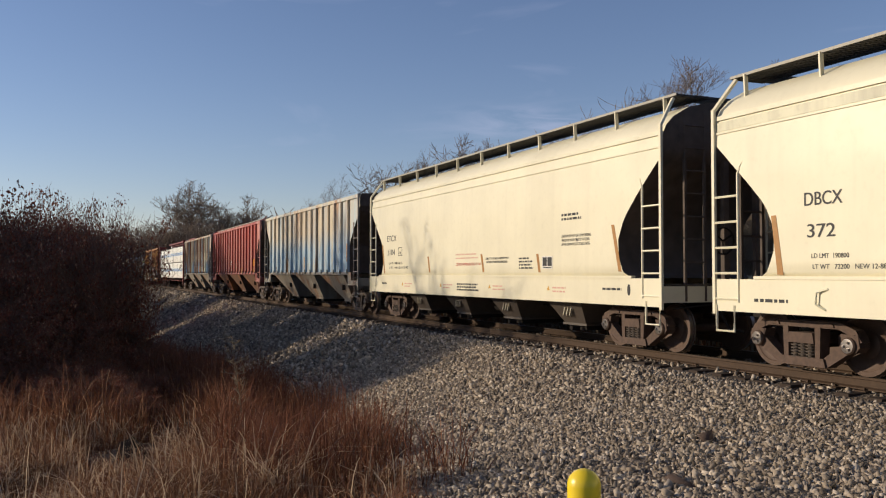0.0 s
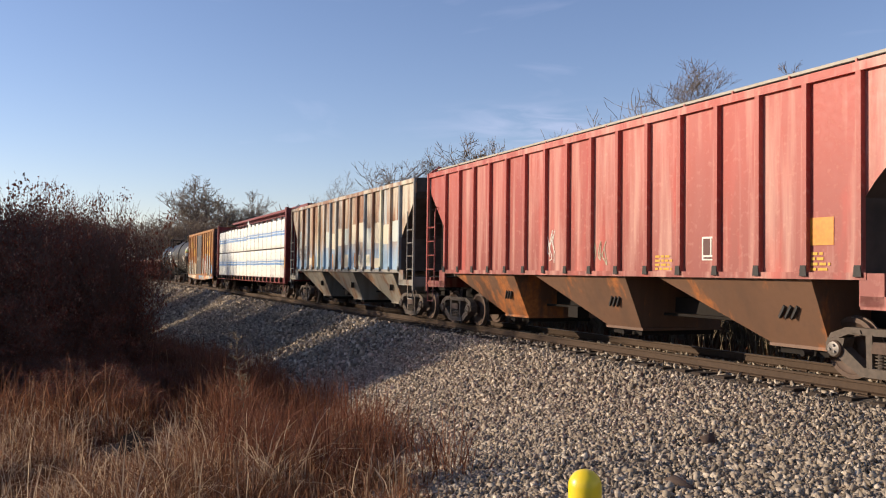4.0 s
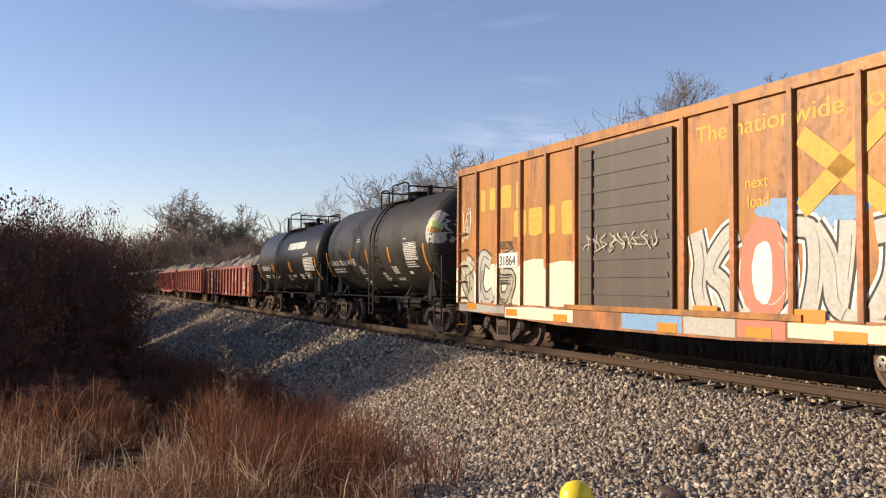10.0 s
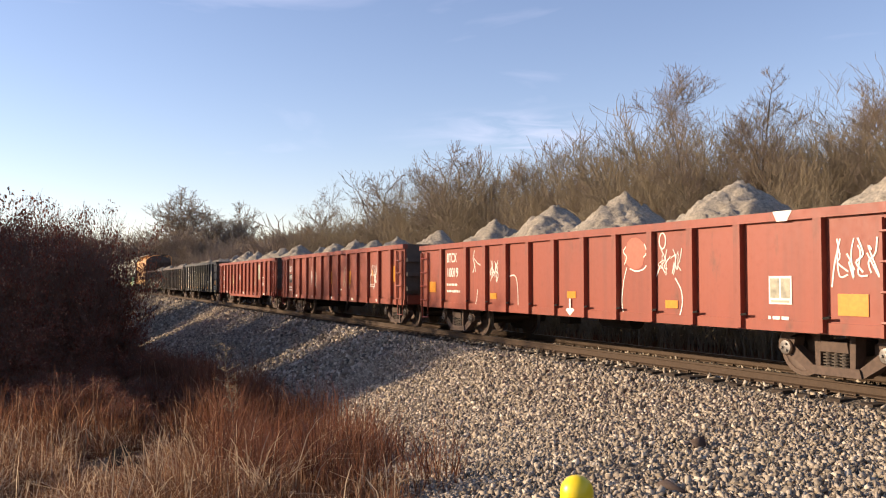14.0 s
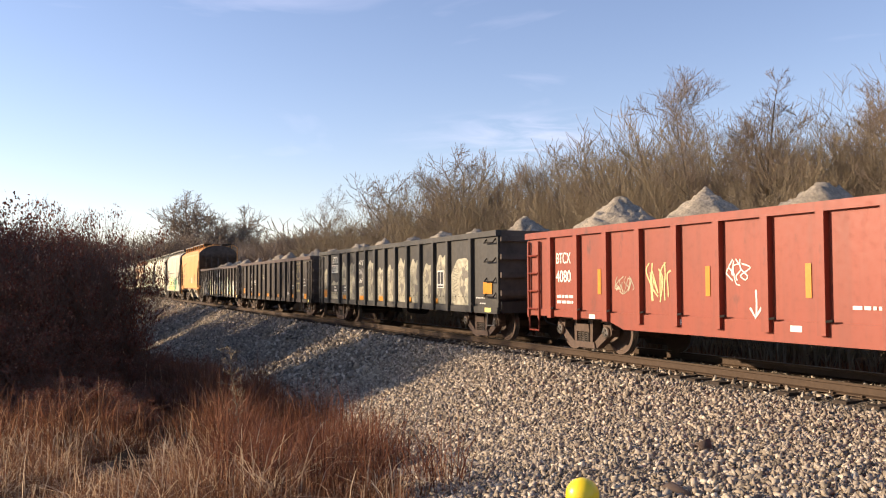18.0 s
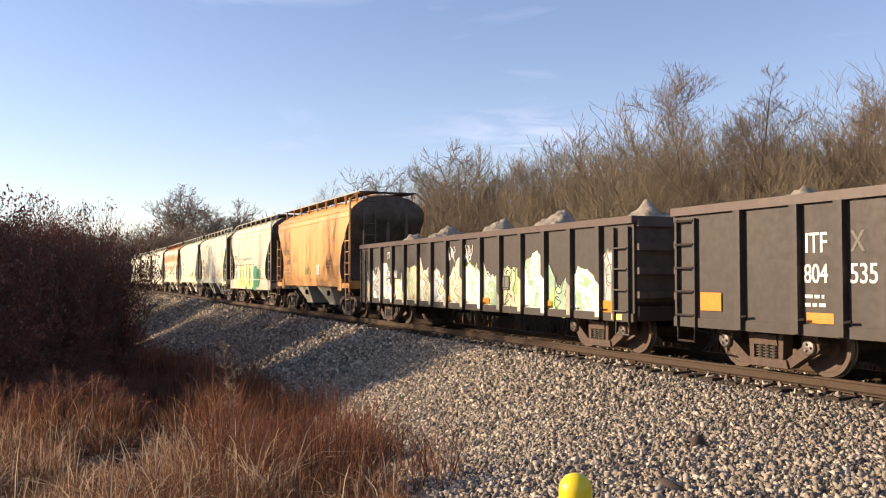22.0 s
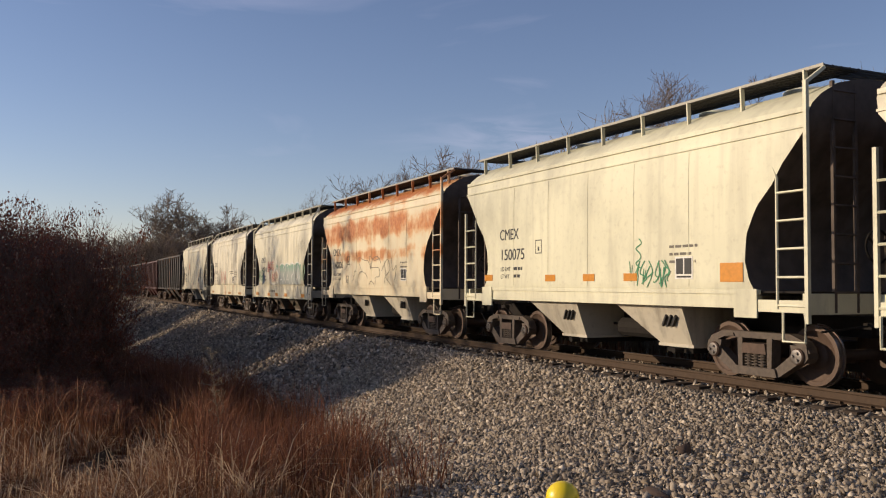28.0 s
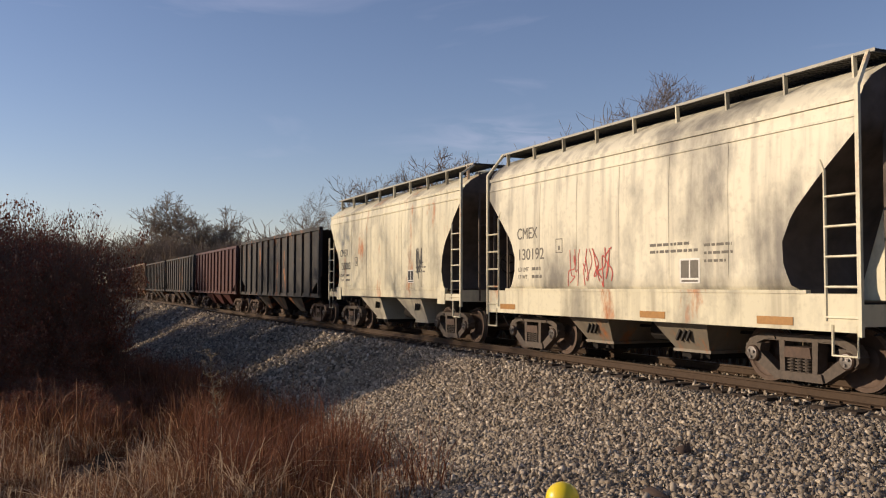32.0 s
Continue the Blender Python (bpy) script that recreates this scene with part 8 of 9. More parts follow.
    panel_sign(car, L / 2 - 2.95, 1.62, 0.45, 0.38, -1.503)
    car, L = cmex(155.32, 166.00, "cream two-bay covered hopper with red, green and white graffiti", "cream_smoke", "cream_smoke", "140244", "round", 1.75, prints=False)
    x = -L / 2 + 1.5
    part("graffiti_fill", Geo().add(*flat(blob(rng, x + 0.75, 1.8, 0.5, 0.6, 26, 0.4), -1.5075)), "slate_blue", car, "sprayed slate-blue figure as a plain shape")
    scrawl(car, rng, x - 0.1, 1.6, 0.9, 0.6, "green_ink", -1.511, 5, 0.03)
    scrawl(car, rng, x + 1.55, 2.05, 1.3, 0.55, "red_ink", -1.507, 7, 0.04)
    scrawl(car, rng, x + 2.05, 1.62, 1.5, 0.45, "red_ink", -1.5105, 8, 0.022)
    scrawl(car, rng, x + 2.7, 1.60, 1.0, 0.5, "grey_ink", -1.5115, 6, 0.022)
    part("graffiti_fill", Geo().add(*flat(blob(rng, x + 2.85, 1.84, 1.9, 0.62), -1.5045)), "cream", car, "pale sprayed cloud")
    g = Geo()
    g.add(*ribbon(smooth_line([(x + 2.9 + 0.98 * math.cos(t) * (1 + 0.08 * math.sin(3 * t)), 1.84 + 0.33 * math.sin(t)) for t in np.linspace(0, PI2, 17)]), 0.045, -1.5085))
    g.add(*ribbon(smooth_line([(x + 3.0, 2.02), (x + 3.15, 2.22), (x + 3.5, 2.25), (x + 3.8, 2.05), (x + 3.9, 1.6)]), 0.04, -1.5090))
    part("graffiti_outline", g, "white", car, "white sprayed outline")
    part("graffiti_fill", Geo().add(*flat(blob(rng, x + 3.45, 2.30, 0.42, 0.22), -1.5048)), "pale_green", car)
    g = Geo()
    crest = [(x + 3.95 + 0.17 * i, 2.34 + 0.10 * abs(math.sin(i * 0.62))) for i in range(22)]
    for p, q in zip(crest, crest[1:]):
        g.add(*flat([(p[0], 1.50), (q[0], 1.50), q, p], -1.5042))
    part("graffiti_fill", g, "spray_fade", car, "broad sprayed panel fading from green to grey")
    g = Geo().add(*ribbon(smooth_line(crest), 0.04, -1.5075))
    for i, way in enumerate(([(0.0, 2.30), (0.05, 1.95), (0.10, 1.52)], [(0.1, 1.70), (0.45, 1.72), (0.62, 1.52)], [(0.6, 2.36), (0.85, 2.1), (0.75, 1.9), (1.1, 1.55)], [(1.05, 2.38), (1.1, 2.05)],
                             [(1.3, 2.40), (1.55, 2.2), (1.5, 1.95), (1.25, 1.72), (1.2, 1.62)], [(1.3, 1.72), (1.6, 1.72), (1.8, 1.52)], [(1.95, 2.30), (2.15, 2.42), (2.45, 2.30), (2.4, 2.0), (2.1, 1.9)],
                             [(2.1, 1.9), (2.2, 1.6), (2.35, 1.52)], [(2.7, 2.40), (2.75, 2.0), (3.0, 1.7), (3.15, 2.1), (3.0, 2.35)], [(3.25, 2.38), (3.35, 1.9), (3.55, 1.55)])):
        g.add(*ribbon(smooth_line([(x + 3.95 + a, c) for a, c in way]), 0.042, -1.5080 - 0.0004 * i))
    part("graffiti_line_work", g, "white", car, "white sprayed strokes")
    scrawl(car, rng, x + 7.45, 1.62, 0.7, 0.75, "pale_green", -1.506, 5, 0.035)
    scrawl(car, rng, L / 2 - 1.9, 2.9, 0.9, 0.5, "grey_ink", -1.506, 5, 0.009)
    write(car, "ARI CENTER FLOW", x + 1.9, 1.14, 0.10, "ink", -1.506)
    stripes(car, [(-L / 2 + 1.0, 1.05), (-L / 2 + 3.4, 1.03), (-L / 2 + 4.9, 1.03), (-L / 2 + 6.6, 1.03), (L / 2 - 1.3, 1.03)], -1.503, 0.5, 0.14, "amber")
    car, L = cmex(167.90, 178.55, "cream two-bay covered hopper streaked with soot", "cream_soot", "cream_dirty", "130192", "round", 1.45, "grey_ink")
    scrawl(car, rng, -L / 2 + 3.6, 1.5, 1.5, 0.75, "red_ink", -1.506, 7, 0.025)
    panel_sign(car, L / 2 - 3.6, 1.55, 0.5, 0.42, -1.503, "white", "grey_ink")
    small_print(car, L / 2 - 4.4, 2.25, 2, "grey_ink", rng, width=1.6, h=0.05, gap=0.12)
    stripes(car, [(L / 2 - 1.5, 1.0), (-L / 2 + 6.3, 1.0), (-L / 2 + 1.0, 1.03)], -1.503, 0.7, 0.12, "ochre")
    car, L = cmex(180.05, 191.40, "cream two-bay covered hopper with dark smears", "cream_dirty", "cream_dirty", "150003", "slab", 1.3, "ink")
    scrawl(car, rng, L / 2 - 3.0, 1.7, 0.5, 0.9, "ink", -1.506, 3, 0.05)
    panel_sign(car, L / 2 - 3.6, 1.6, 0.45, 0.38, -1.503)

    # dark open cars at the tail
    for a, b, m, t in ((192.65, 207.40, "coal_black", 3.80), (208.60, 222.60, "maroon", 3.72), (223.85, 239.40, "coal_black", 3.72), (240.60, 255.90, "coal_black", 3.72), (257.10, 271.00, "car_tan", 3.9), (272.20, 286.40, "maroon", 3.8), (287.6, 301.8, "maroon", 3.8)):
        build_open_hopper(a, b, {"coal_black": "sooty black open hopper car with ribbed sides", "maroon": "dark maroon open hopper car with ribbed sides", "car_tan": "brown open hopper car with ribbed sides"}[m], m, t)


# ---------------- plants ----------------
def segs_mesh(name, segs, mat):
    """Three-sided tapered twigs from rows of (start, end, radius, radius)."""
    a = np.array([s[0] for s in segs], float)
    b = np.array([s[1] for s in segs], float)
    r0, r1 = np.array([s[2] for s in segs])[:, None], np.array([s[3] for s in segs])[:, None]
    d = b - a
    d /= np.linalg.norm(d, axis=1, keepdims=True) + 1e-9
    u = np.cross(d, np.array([0.37, 0.21, 0.9]))
    u /= np.linalg.norm(u, axis=1, keepdims=True) + 1e-9
    w = np.cross(d, u)
    vs = []
    for base, r in ((a, r0), (b, r1)):
        for t in (0, 2.094, 4.189):
            vs.append(base + r * (u * math.cos(t) + w * math.sin(t)))
    v = np.stack(vs, 1).reshape(-1, 3)
    n = len(segs)
    f = (np.array([(0, 1, 4, 3), (1, 2, 5, 4), (2, 0, 3, 5)])[None] + 6 * np.arange(n)[:, None, None]).reshape(-1, 4)
    return numpy_mesh(name, v, f, mat)


def grow(rng, p, d, length, r, level, limbs, twigs, spread, lift, kids, steps=4, shrink=1.0):
    """One limb and all that springs from it."""
    pts = [p]
    d = d.normalized()
    for i in range(steps):
        bend = 0.13 if level > 1 else 0.22
        d = (d + Vector((rng.gauss(0, bend), rng.gauss(0, bend), rng.gauss(0, 0.08) + lift))).normalized()
        pts.append(pts[-1] + d * length / steps)
    for i in range(steps):
        a, b = r * (1 - 0.75 * i / steps), r * (1 - 0.75 * (i + 1) / steps)
        (limbs if level >= 2 else twigs).append((pts[i][:], pts[i + 1][:], a, b))
    if level == 0:
        return
    for _ in range(kids[level]):
        t = rng.uniform(0.25, 1.0)
        i = min(steps - 1, int(t * steps))
        q = pts[i].lerp(pts[i + 1], t * steps - i)
        out = Vector((rng.gauss(0, 1), rng.gauss(0, 1), rng.gauss(0.1, 0.5))).normalized()
        nd = (d * (1 - spread) + out * spread).normalized()
        grow(rng, q, nd, length * rng.uniform(0.38, 0.62) * shrink * (1.25 - 0.5 * t), max(r * (1 - 0.7 * t) * 0.6, 0.006), level - 1, limbs, twigs, spread, lift, kids, 4 if level > 2 else 3, 1.0)


def make_tree(seed, h, stems, kids, spread=0.5, lift=0.06, lean=0.25, r=0.07, width=1.0, trunk_mat="bark", twig_mat="twig", thin=1.0, leaf=0, tip=0.0, shrink=1.0):
    rng = random.Random(seed)
    limbs, twigs = [], []
    for i in range(stems):
        a = rng.uniform(0, PI2)
        k = rng.uniform(0, width)
        d = Vector((math.cos(a) * lean * rng.uniform(0.2, 1.2), math.sin(a) * lean * rng.uniform(0.2, 1.2), 1))
        grow(rng, Vector((math.cos(a) * k, math.sin(a) * k, -0.3)), d, h * rng.uniform(0.6, 1.0) * 0.8, r * rng.uniform(0.6, 1.1), 3 if stems < 4 else 2, limbs, twigs, spread, lift, kids, 7, shrink)
    if thin != 1.0:
        twigs = [(a, b, c * thin, e * thin) for a, b, c, e in twigs]
    if tip:
        twigs = [(a, b, max(c, tip * 1.25), max(e * 0.9, tip * 0.6)) for a, b, c, e in twigs]
        limbs = [(a, b, max(c, tip * 1.2), max(e, tip * 1.2)) for a, b, c, e in limbs]
    if leaf:
        lr = np.random.default_rng(seed)
        ends = np.array([t[1] for t in twigs])
        heart = ends[lr.integers(0, len(ends), max(1, leaf // 26))]
        p = heart[lr.integers(0, len(heart), leaf)] + lr.normal(size=(leaf, 3)) * np.array([0.16, 0.16, 0.11])
        p = p[p[:, 2] > 0.3]
        return segs_mesh("trunk", limbs, MAT[trunk_mat]), segs_mesh("crown", twigs, MAT[twig_mat]), leaves_mesh(lr, p, 0.045, MAT["leaf"])
    return segs_mesh("trunk", limbs, MAT[trunk_mat]), segs_mesh("crown", twigs, MAT[twig_mat])


def plant(kind, label, meshes, m, group=""):
    category = "shrub" if "shrub" in kind or "bush" in kind else "tree"
    ob = tagged(new(kind), label, category, group)
    for name, me in zip(("trunk", "crown", "leaves"), meshes):
        piece = part(name, me, None, ob)
        if category == "shrub":
            piece["kind"] = "stuff"
    ob.matrix_basis = m
    return ob


def leaves_mesh(rng, p, size, mat):
    """Small crumpled leaves at the given places."""
    n = len(p)
    u, w = rng.normal(size=(n, 3)), rng.normal(size=(n, 3))
    u /= np.linalg.norm(u, axis=1, keepdims=True)
    w -= u * (u * w).sum(1, keepdims=True)
    w /= np.linalg.norm(w, axis=1, keepdims=True)
    s = size * rng.uniform(0.6, 1.3, (n, 1))
    v = np.stack([p - u * s, p + w * s * 0.6, p + u * s, p - w * s * 0.6], 1).reshape(-1, 3)
    f = (np.array([[0, 1, 2, 3]])[None] + 4 * np.arange(n)[:, None, None]).reshape(-1, 4)
    return numpy_mesh("leaves", v, f, mat)


def put_xy(x, y, turn=0.0, size=1.0, dz=0.0):
    z = float(ground_z(x, y)[0])
    return pose(x, y, z + dz, 0, 0, turn) @ Matrix.Diagonal((size, size, size, 1))


def tall(meshes, x, y, top, turn=0.0, wide=1.0):
    """Stands a plant at x, y so that it reaches up to the height top."""
    hi = max(float(np.max(np.array([v.co.z for v in me.vertices]))) for me in meshes[:2])
    z = float(ground_z(x, y)[0])
    k = (top - z) / hi
    return pose(x, y, z, 0, 0, turn) @ Matrix.Diagonal((k * wide, k * wide, k, 1))


def build_plants():
    rng = random.Random(9)
    # thicket beyond the line
    near = [make_tree(100 + i, 9.0, 26, {2: 14, 1: 8}, 0.34, 0.13, 0.17, 0.030, 1.9, "twig", "twig", tip=0.0041, shrink=0.6) for i in range(5)]
    shrubs = [make_tree(110 + i, 9.0, 24, {2: 11, 1: 6}, 0.36, 0.12, 0.20, 0.034, 2.0, "twig", "twig", tip=0.0068, shrink=0.62) for i in range(4)]
    far = [make_tree(120 + i, 9.0, 16, {2: 9, 1: 4}, 0.42, 0.08, 0.24, 0.06, 1.7, "twig_far", "twig_far", tip=0.024) for i in range(3)]
    saplings = [make_tree(130 + i, 11.0, 1, {3: 32, 2: 10, 1: 6}, 0.50, 0.09, 0.04, 0.07, 0.0, "bark", "twig_far", tip=0.0043, shrink=0.42) for i in range(3)]
    big = [make_tree(150 + i, 13.0, 1, {3: 16, 2: 10, 1: 6}, 0.60, 0.06, 0.06, 0.17, 0.0, "bark", "twig_far", tip=0.012, shrink=0.9) for i in range(3)]
    vast = [make_tree(160 + i, 13.0, 1, {3: 13, 2: 9, 1: 5}, 0.58, 0.07, 0.06, 0.22, 0.0, "bark", "twig_far", tip=0.024, shrink=0.95) for i in range(3)]
    s = 2.0
    i = 0
    while s < 150:
        for row, (lat, top) in enumerate(((-7.4, 4.6), (-10.4, 7.2), (-13.4, 9.0), (-16.8, 10.2))):
            if row == 3 and s > 110 or row == 0 and s > 70:
                continue
            x, y = rail_xy(s + rng.uniform(-1.2, 1.2), lat + rng.uniform(-1.2, 1.2))
            v = near[i % 5] if s < 30 else shrubs[i % 4] if s < 85 else far[i % 3]
            plant("thicket_shrub", "leafless tan many-stemmed shrub beyond the track", v, tall(v, float(x), float(y), top * rng.uniform(0.80, 1.04) * float(np.interp(s, [18, 27, 46, 60, 80], [0.90, 1.0, 1.02, 0.96, 0.90])), rng.uniform(0, 360), 1.35), "thicket beyond the track")
            i += 1
        s += 1.65 + max(0.0, s) * 0.02
    for x, y, top, v in ((9.0, 31.5, 9.3, 0), (11.7, 31.5, 9.1, 1), (12.6, 28.0, 7.6, 2), (5.9, 45.0, 8.9, 1), (4.4, 46.5, 7.9, 0), (7.6, 38.0, 7.8, 2), (13.8, 27.0, 7.4, 0), (10.4, 35.0, 7.7, 2), (14.8, 29.0, 8.2, 1), (0.5, 56.0, 8.6, 2)):
        plant("bare_sapling", "tall slender leafless young tree in the thicket", saplings[v], tall(saplings[v], x, y, top, rng.uniform(0, 360), 1.2))
    for x, y, top, v in ((-2.0, 63.0, 10.6, 0), (2.6, 52.6, 9.8, 1), (-11.9, 86.0, 11.4, 2), (-4.6, 70.0, 10.4, 1)):
        plant("bare_tree", "leafless spreading tree behind the thicket", big[v], tall(big[v], x, y, top, rng.uniform(0, 360), 0.72))
    # woods at the far end
    for x, y, top, v in ((-53.0, 172.0, 20.0, 0), (-48.5, 176.0, 17.0, 1), (-55.0, 170.0, 17.5, 2), (-45.5, 172.0, 15.0, 2), (-43.0, 185.0, 12.0, 0), (-37.0, 180.0, 11.0, 1), (-51.0, 180.0, 15.0, 1), (-55.5, 168.0, 17.0, 1), (-50.0, 166.0, 16.5, 2), (-47.0, 170.0, 13.5, 0), (-44.5, 166.0, 12.5, 1), (-41.0, 165.0, 11.5, 2)):
        plant("bare_tree", "large leafless tree at the bend of the line", vast[v], tall(vast[v], x + 5.3, y, top * 1.03, rng.uniform(0, 360)))
    for i in range(36):
        x, y = -53.0 + i * 0.72 + rng.uniform(-1.5, 1.5), 158 + rng.uniform(-6, 12) - i * 0.5
        top = (9.0 if i < 3 else 11.0 if i < 16 else 9.0) * rng.uniform(0.8, 1.1)
        plant("thicket_shrub", "leafless brown shrub at the bend of the line", far[i % 3], tall(far[i % 3], x, y, top, rng.uniform(0, 360), 1.2), "thicket at the bend")
    for i in range(18):
        x, y = -125 + i * 3.4 + rng.uniform(-2, 2), 262 + rng.uniform(-12, 22)
        plant("bare_tree", "distant grey-brown leafless tree", vast[i % 3], tall(vast[i % 3], x, y, rng.uniform(14, 18), rng.uniform(0, 360)), "far woods")
    # dark bushes on the camera's side
    bush = [make_tree(170 + i, 4.6, 13, {2: 17, 1: 8}, 0.56, 0.05, 0.46, 0.026, 0.9, "twig_red", "twig_red", leaf=7000, tip=0.0048, shrink=0.85) for i in range(4)]
    wisp = [make_tree(180 + i, 4.6, 9, {2: 9, 1: 5}, 0.45, 0.09, 0.34, 0.022, 0.7, "twig_red", "twig_red", leaf=500, tip=0.005) for i in range(2)]

    def bushes(kind, spots, label):
        for x, y, top, wide in spots:
            v = kind[rng.randrange(len(kind))]
            plant("dark_bush", label, v, tall(v, x, y, top, rng.uniform(0, 360), wide), "bushes by the ditch")

    # the thick clump beside the ditch, and what stands before and behind it
    bushes(bush, ((-11.9, 28.0, 3.8, 0.55), (-12.7, 26.6, 3.7, 0.6), (-13.7, 28.5, 4.1, 0.6), (-14.0, 26.2, 3.8, 0.65), (-15.1, 28.6, 4.4, 0.65), (-15.6, 27.2, 4.3, 0.7), (-16.6, 28.8, 4.7, 0.7), (-12.9, 27.6, 4.0, 0.55), (-14.7, 27.6, 4.3, 0.6), (-13.2, 29.4, 4.0, 0.55), (-10.9, 28.3, 3.4, 0.5)),
           "dense dark red-brown bush with clumps of dead leaves")
    bushes(wisp, ((-11.3, 28.4, 3.7, 0.55), (-12.5, 27.6, 3.9, 0.6), (-13.2, 28.9, 4.1, 0.6), (-14.6, 27.4, 4.2, 0.6), (-11.7, 27.2, 3.2, 0.5), (-15.2, 29.0, 4.6, 0.6), (-12.1, 29.0, 4.1, 0.45), (-10.7, 28.7, 4.0, 0.45), (-11.1, 28.2, 3.9, 0.4), (-15.9, 28.0, 4.5, 0.6)),
           "thin leafless bush with upright red-brown twigs")
    bushes(bush, ((-10.6, 26.8, -0.1, 1.0), (-11.6, 25.7, 0.9, 0.95), (-12.9, 25.0, 1.3, 0.9), (-9.9, 28.4, -0.2, 1.1), (-11.0, 28.0, 1.4, 0.75), (-14.6, 25.2, 1.8, 0.9), (-15.8, 26.0, 2.4, 0.9), (-13.4, 23.2, -0.2, 1.2), (-15.2, 23.6, 0.5, 1.1), (-11.4, 23.8, -0.7, 1.3), (-9.0, 29.0, -0.8, 1.2), (-7.5, 20.6, -1.0, 1.3), (-8.5, 22.0, -0.7, 1.2), (-9.6, 21.4, -0.7, 1.2), (-8.2, 24.6, -1.0, 1.3), (-10.2, 24.4, -0.6, 1.1)),
           "low dark bramble bush at the edge of the ditch")
    bushes(bush, ((-15.2, 36.0, 4.9, 0.5), (-16.5, 35.2, 5.2, 0.6), (-17.6, 36.4, 5.4, 0.6), (-18.9, 38.2, 5.6, 0.6), (-16.4, 38.6, 5.0, 0.45), (-17.8, 41.5, 5.2, 0.45), (-19.6, 44.0, 5.7, 0.5), (-20.6, 48.0, 5.6, 0.45), (-24.8, 61.0, 6.4, 0.5), (-26.4, 65.0, 6.8, 0.5)),
           "tall dense brown bush further along the ditch")
    # bushes and trees to the west, whose shade falls on the clump and the bank; the gaps let bands of sun through
    slim = [make_tree(190 + i, 8.0, 11, {2: 24, 1: 7}, 0.48, 0.09, 0.09, 0.03, 0.45, "twig_red", "twig_red", leaf=9000, tip=0.006, shrink=0.34) for i in range(3)]

    def screen(u0, u1, x_at, low, high):
        """A row of slim shrubs that shades the bank between two lines of sunlight."""
        u = u0 + 0.45
        while u < u1 - 0.3:
            for back in (0.0, 2.6):
                x = x_at(u) - back + rng.uniform(-0.5, 0.5)
                y = u + rng.uniform(-0.15, 0.15) - 0.103 * x
                rim = float(np.interp(y - 2.5, GY, GX)) - 1.8
                bushes(slim, ((x, y, -0.15 + 0.306 * (rim - x) * rng.uniform(low, high), 0.62),), "tall slim brown shrub west of the ditch")
            u += rng.uniform(0.75, 1.05)

    screen(22.3, 29.4, lambda u: -0.30 * u - 10.6, 0.98, 1.10)
    for u0, u1 in ((32.0, 37.0), (38.0, 45.4), (46.9, 51.2), (54.6, 67.6), (70.0, 71.6), (74.0, 79.5), (83.2, 85.0), (88.4, 95.8), (101.0, 104.5), (109.0, 125.0)):
        screen(u0, u1, lambda u: -0.535 * u - 7.0, 0.90, 1.08)
    for x, y, top, v in ((-31.5, 31.0, 13.6, 0), (-34.5, 38.6, 13.5, 1), (-38.0, 44.0, 15.0, 2), (-38.6, 62.4, 12.0, 1), (-33.0, 28.6, 11.0, 2)):
        plant("bare_tree", "leafless tree standing beside the ditch", big[v], tall(big[v], x, y, top, rng.uniform(0, 360), 0.8))


def blades(name, px, py, hh, rng, mat, width=0.011, bend=0.5, way=None, twist=0.9):
    """Dry grass: ribbons that curl over at the tip."""
    n = len(px)
    z = ground_z(px, py)
    a = rng.uniform(0, PI2, n) if way is None else way
    lean = rng.uniform(0.05, 1.0, n) ** 1.3 * bend
    fa = rng.uniform(0, PI2, n)
    wx, wy = np.cos(fa) * width, np.sin(fa) * width
    vs = []
    curl = rng.normal(0, twist, n)
    ox, oy, last = np.zeros(n), np.zeros(n), 0.0
    for t, k in ((0.0, 1.0), (0.4, 0.9), (0.72, 0.7), (0.9, 0.5), (1.0, 0.15)):
        way_t = a + curl * t
        o = lean * hh * (t ** 3 - last ** 3)
        ox, oy, last = ox + np.cos(way_t) * o, oy + np.sin(way_t) * o, t
        h = hh * (t - 0.42 * lean * t ** 4)
        cx, cy, cz = px + ox, py + oy, z - 0.03 + h
        vs += [np.stack([cx - wx * k, cy - wy * k, cz], 1), np.stack([cx + wx * k, cy + wy * k, cz], 1)]
    v = np.stack(vs, 1).reshape(-1, 3)
    f = (np.array([(0, 1, 3, 2), (2, 3, 5, 4), (4, 5, 7, 6), (6, 7, 9, 8)])[None] + 10 * np.arange(n)[:, None, None]).reshape(-1, 4)
    return numpy_mesh(name, v, f, mat)


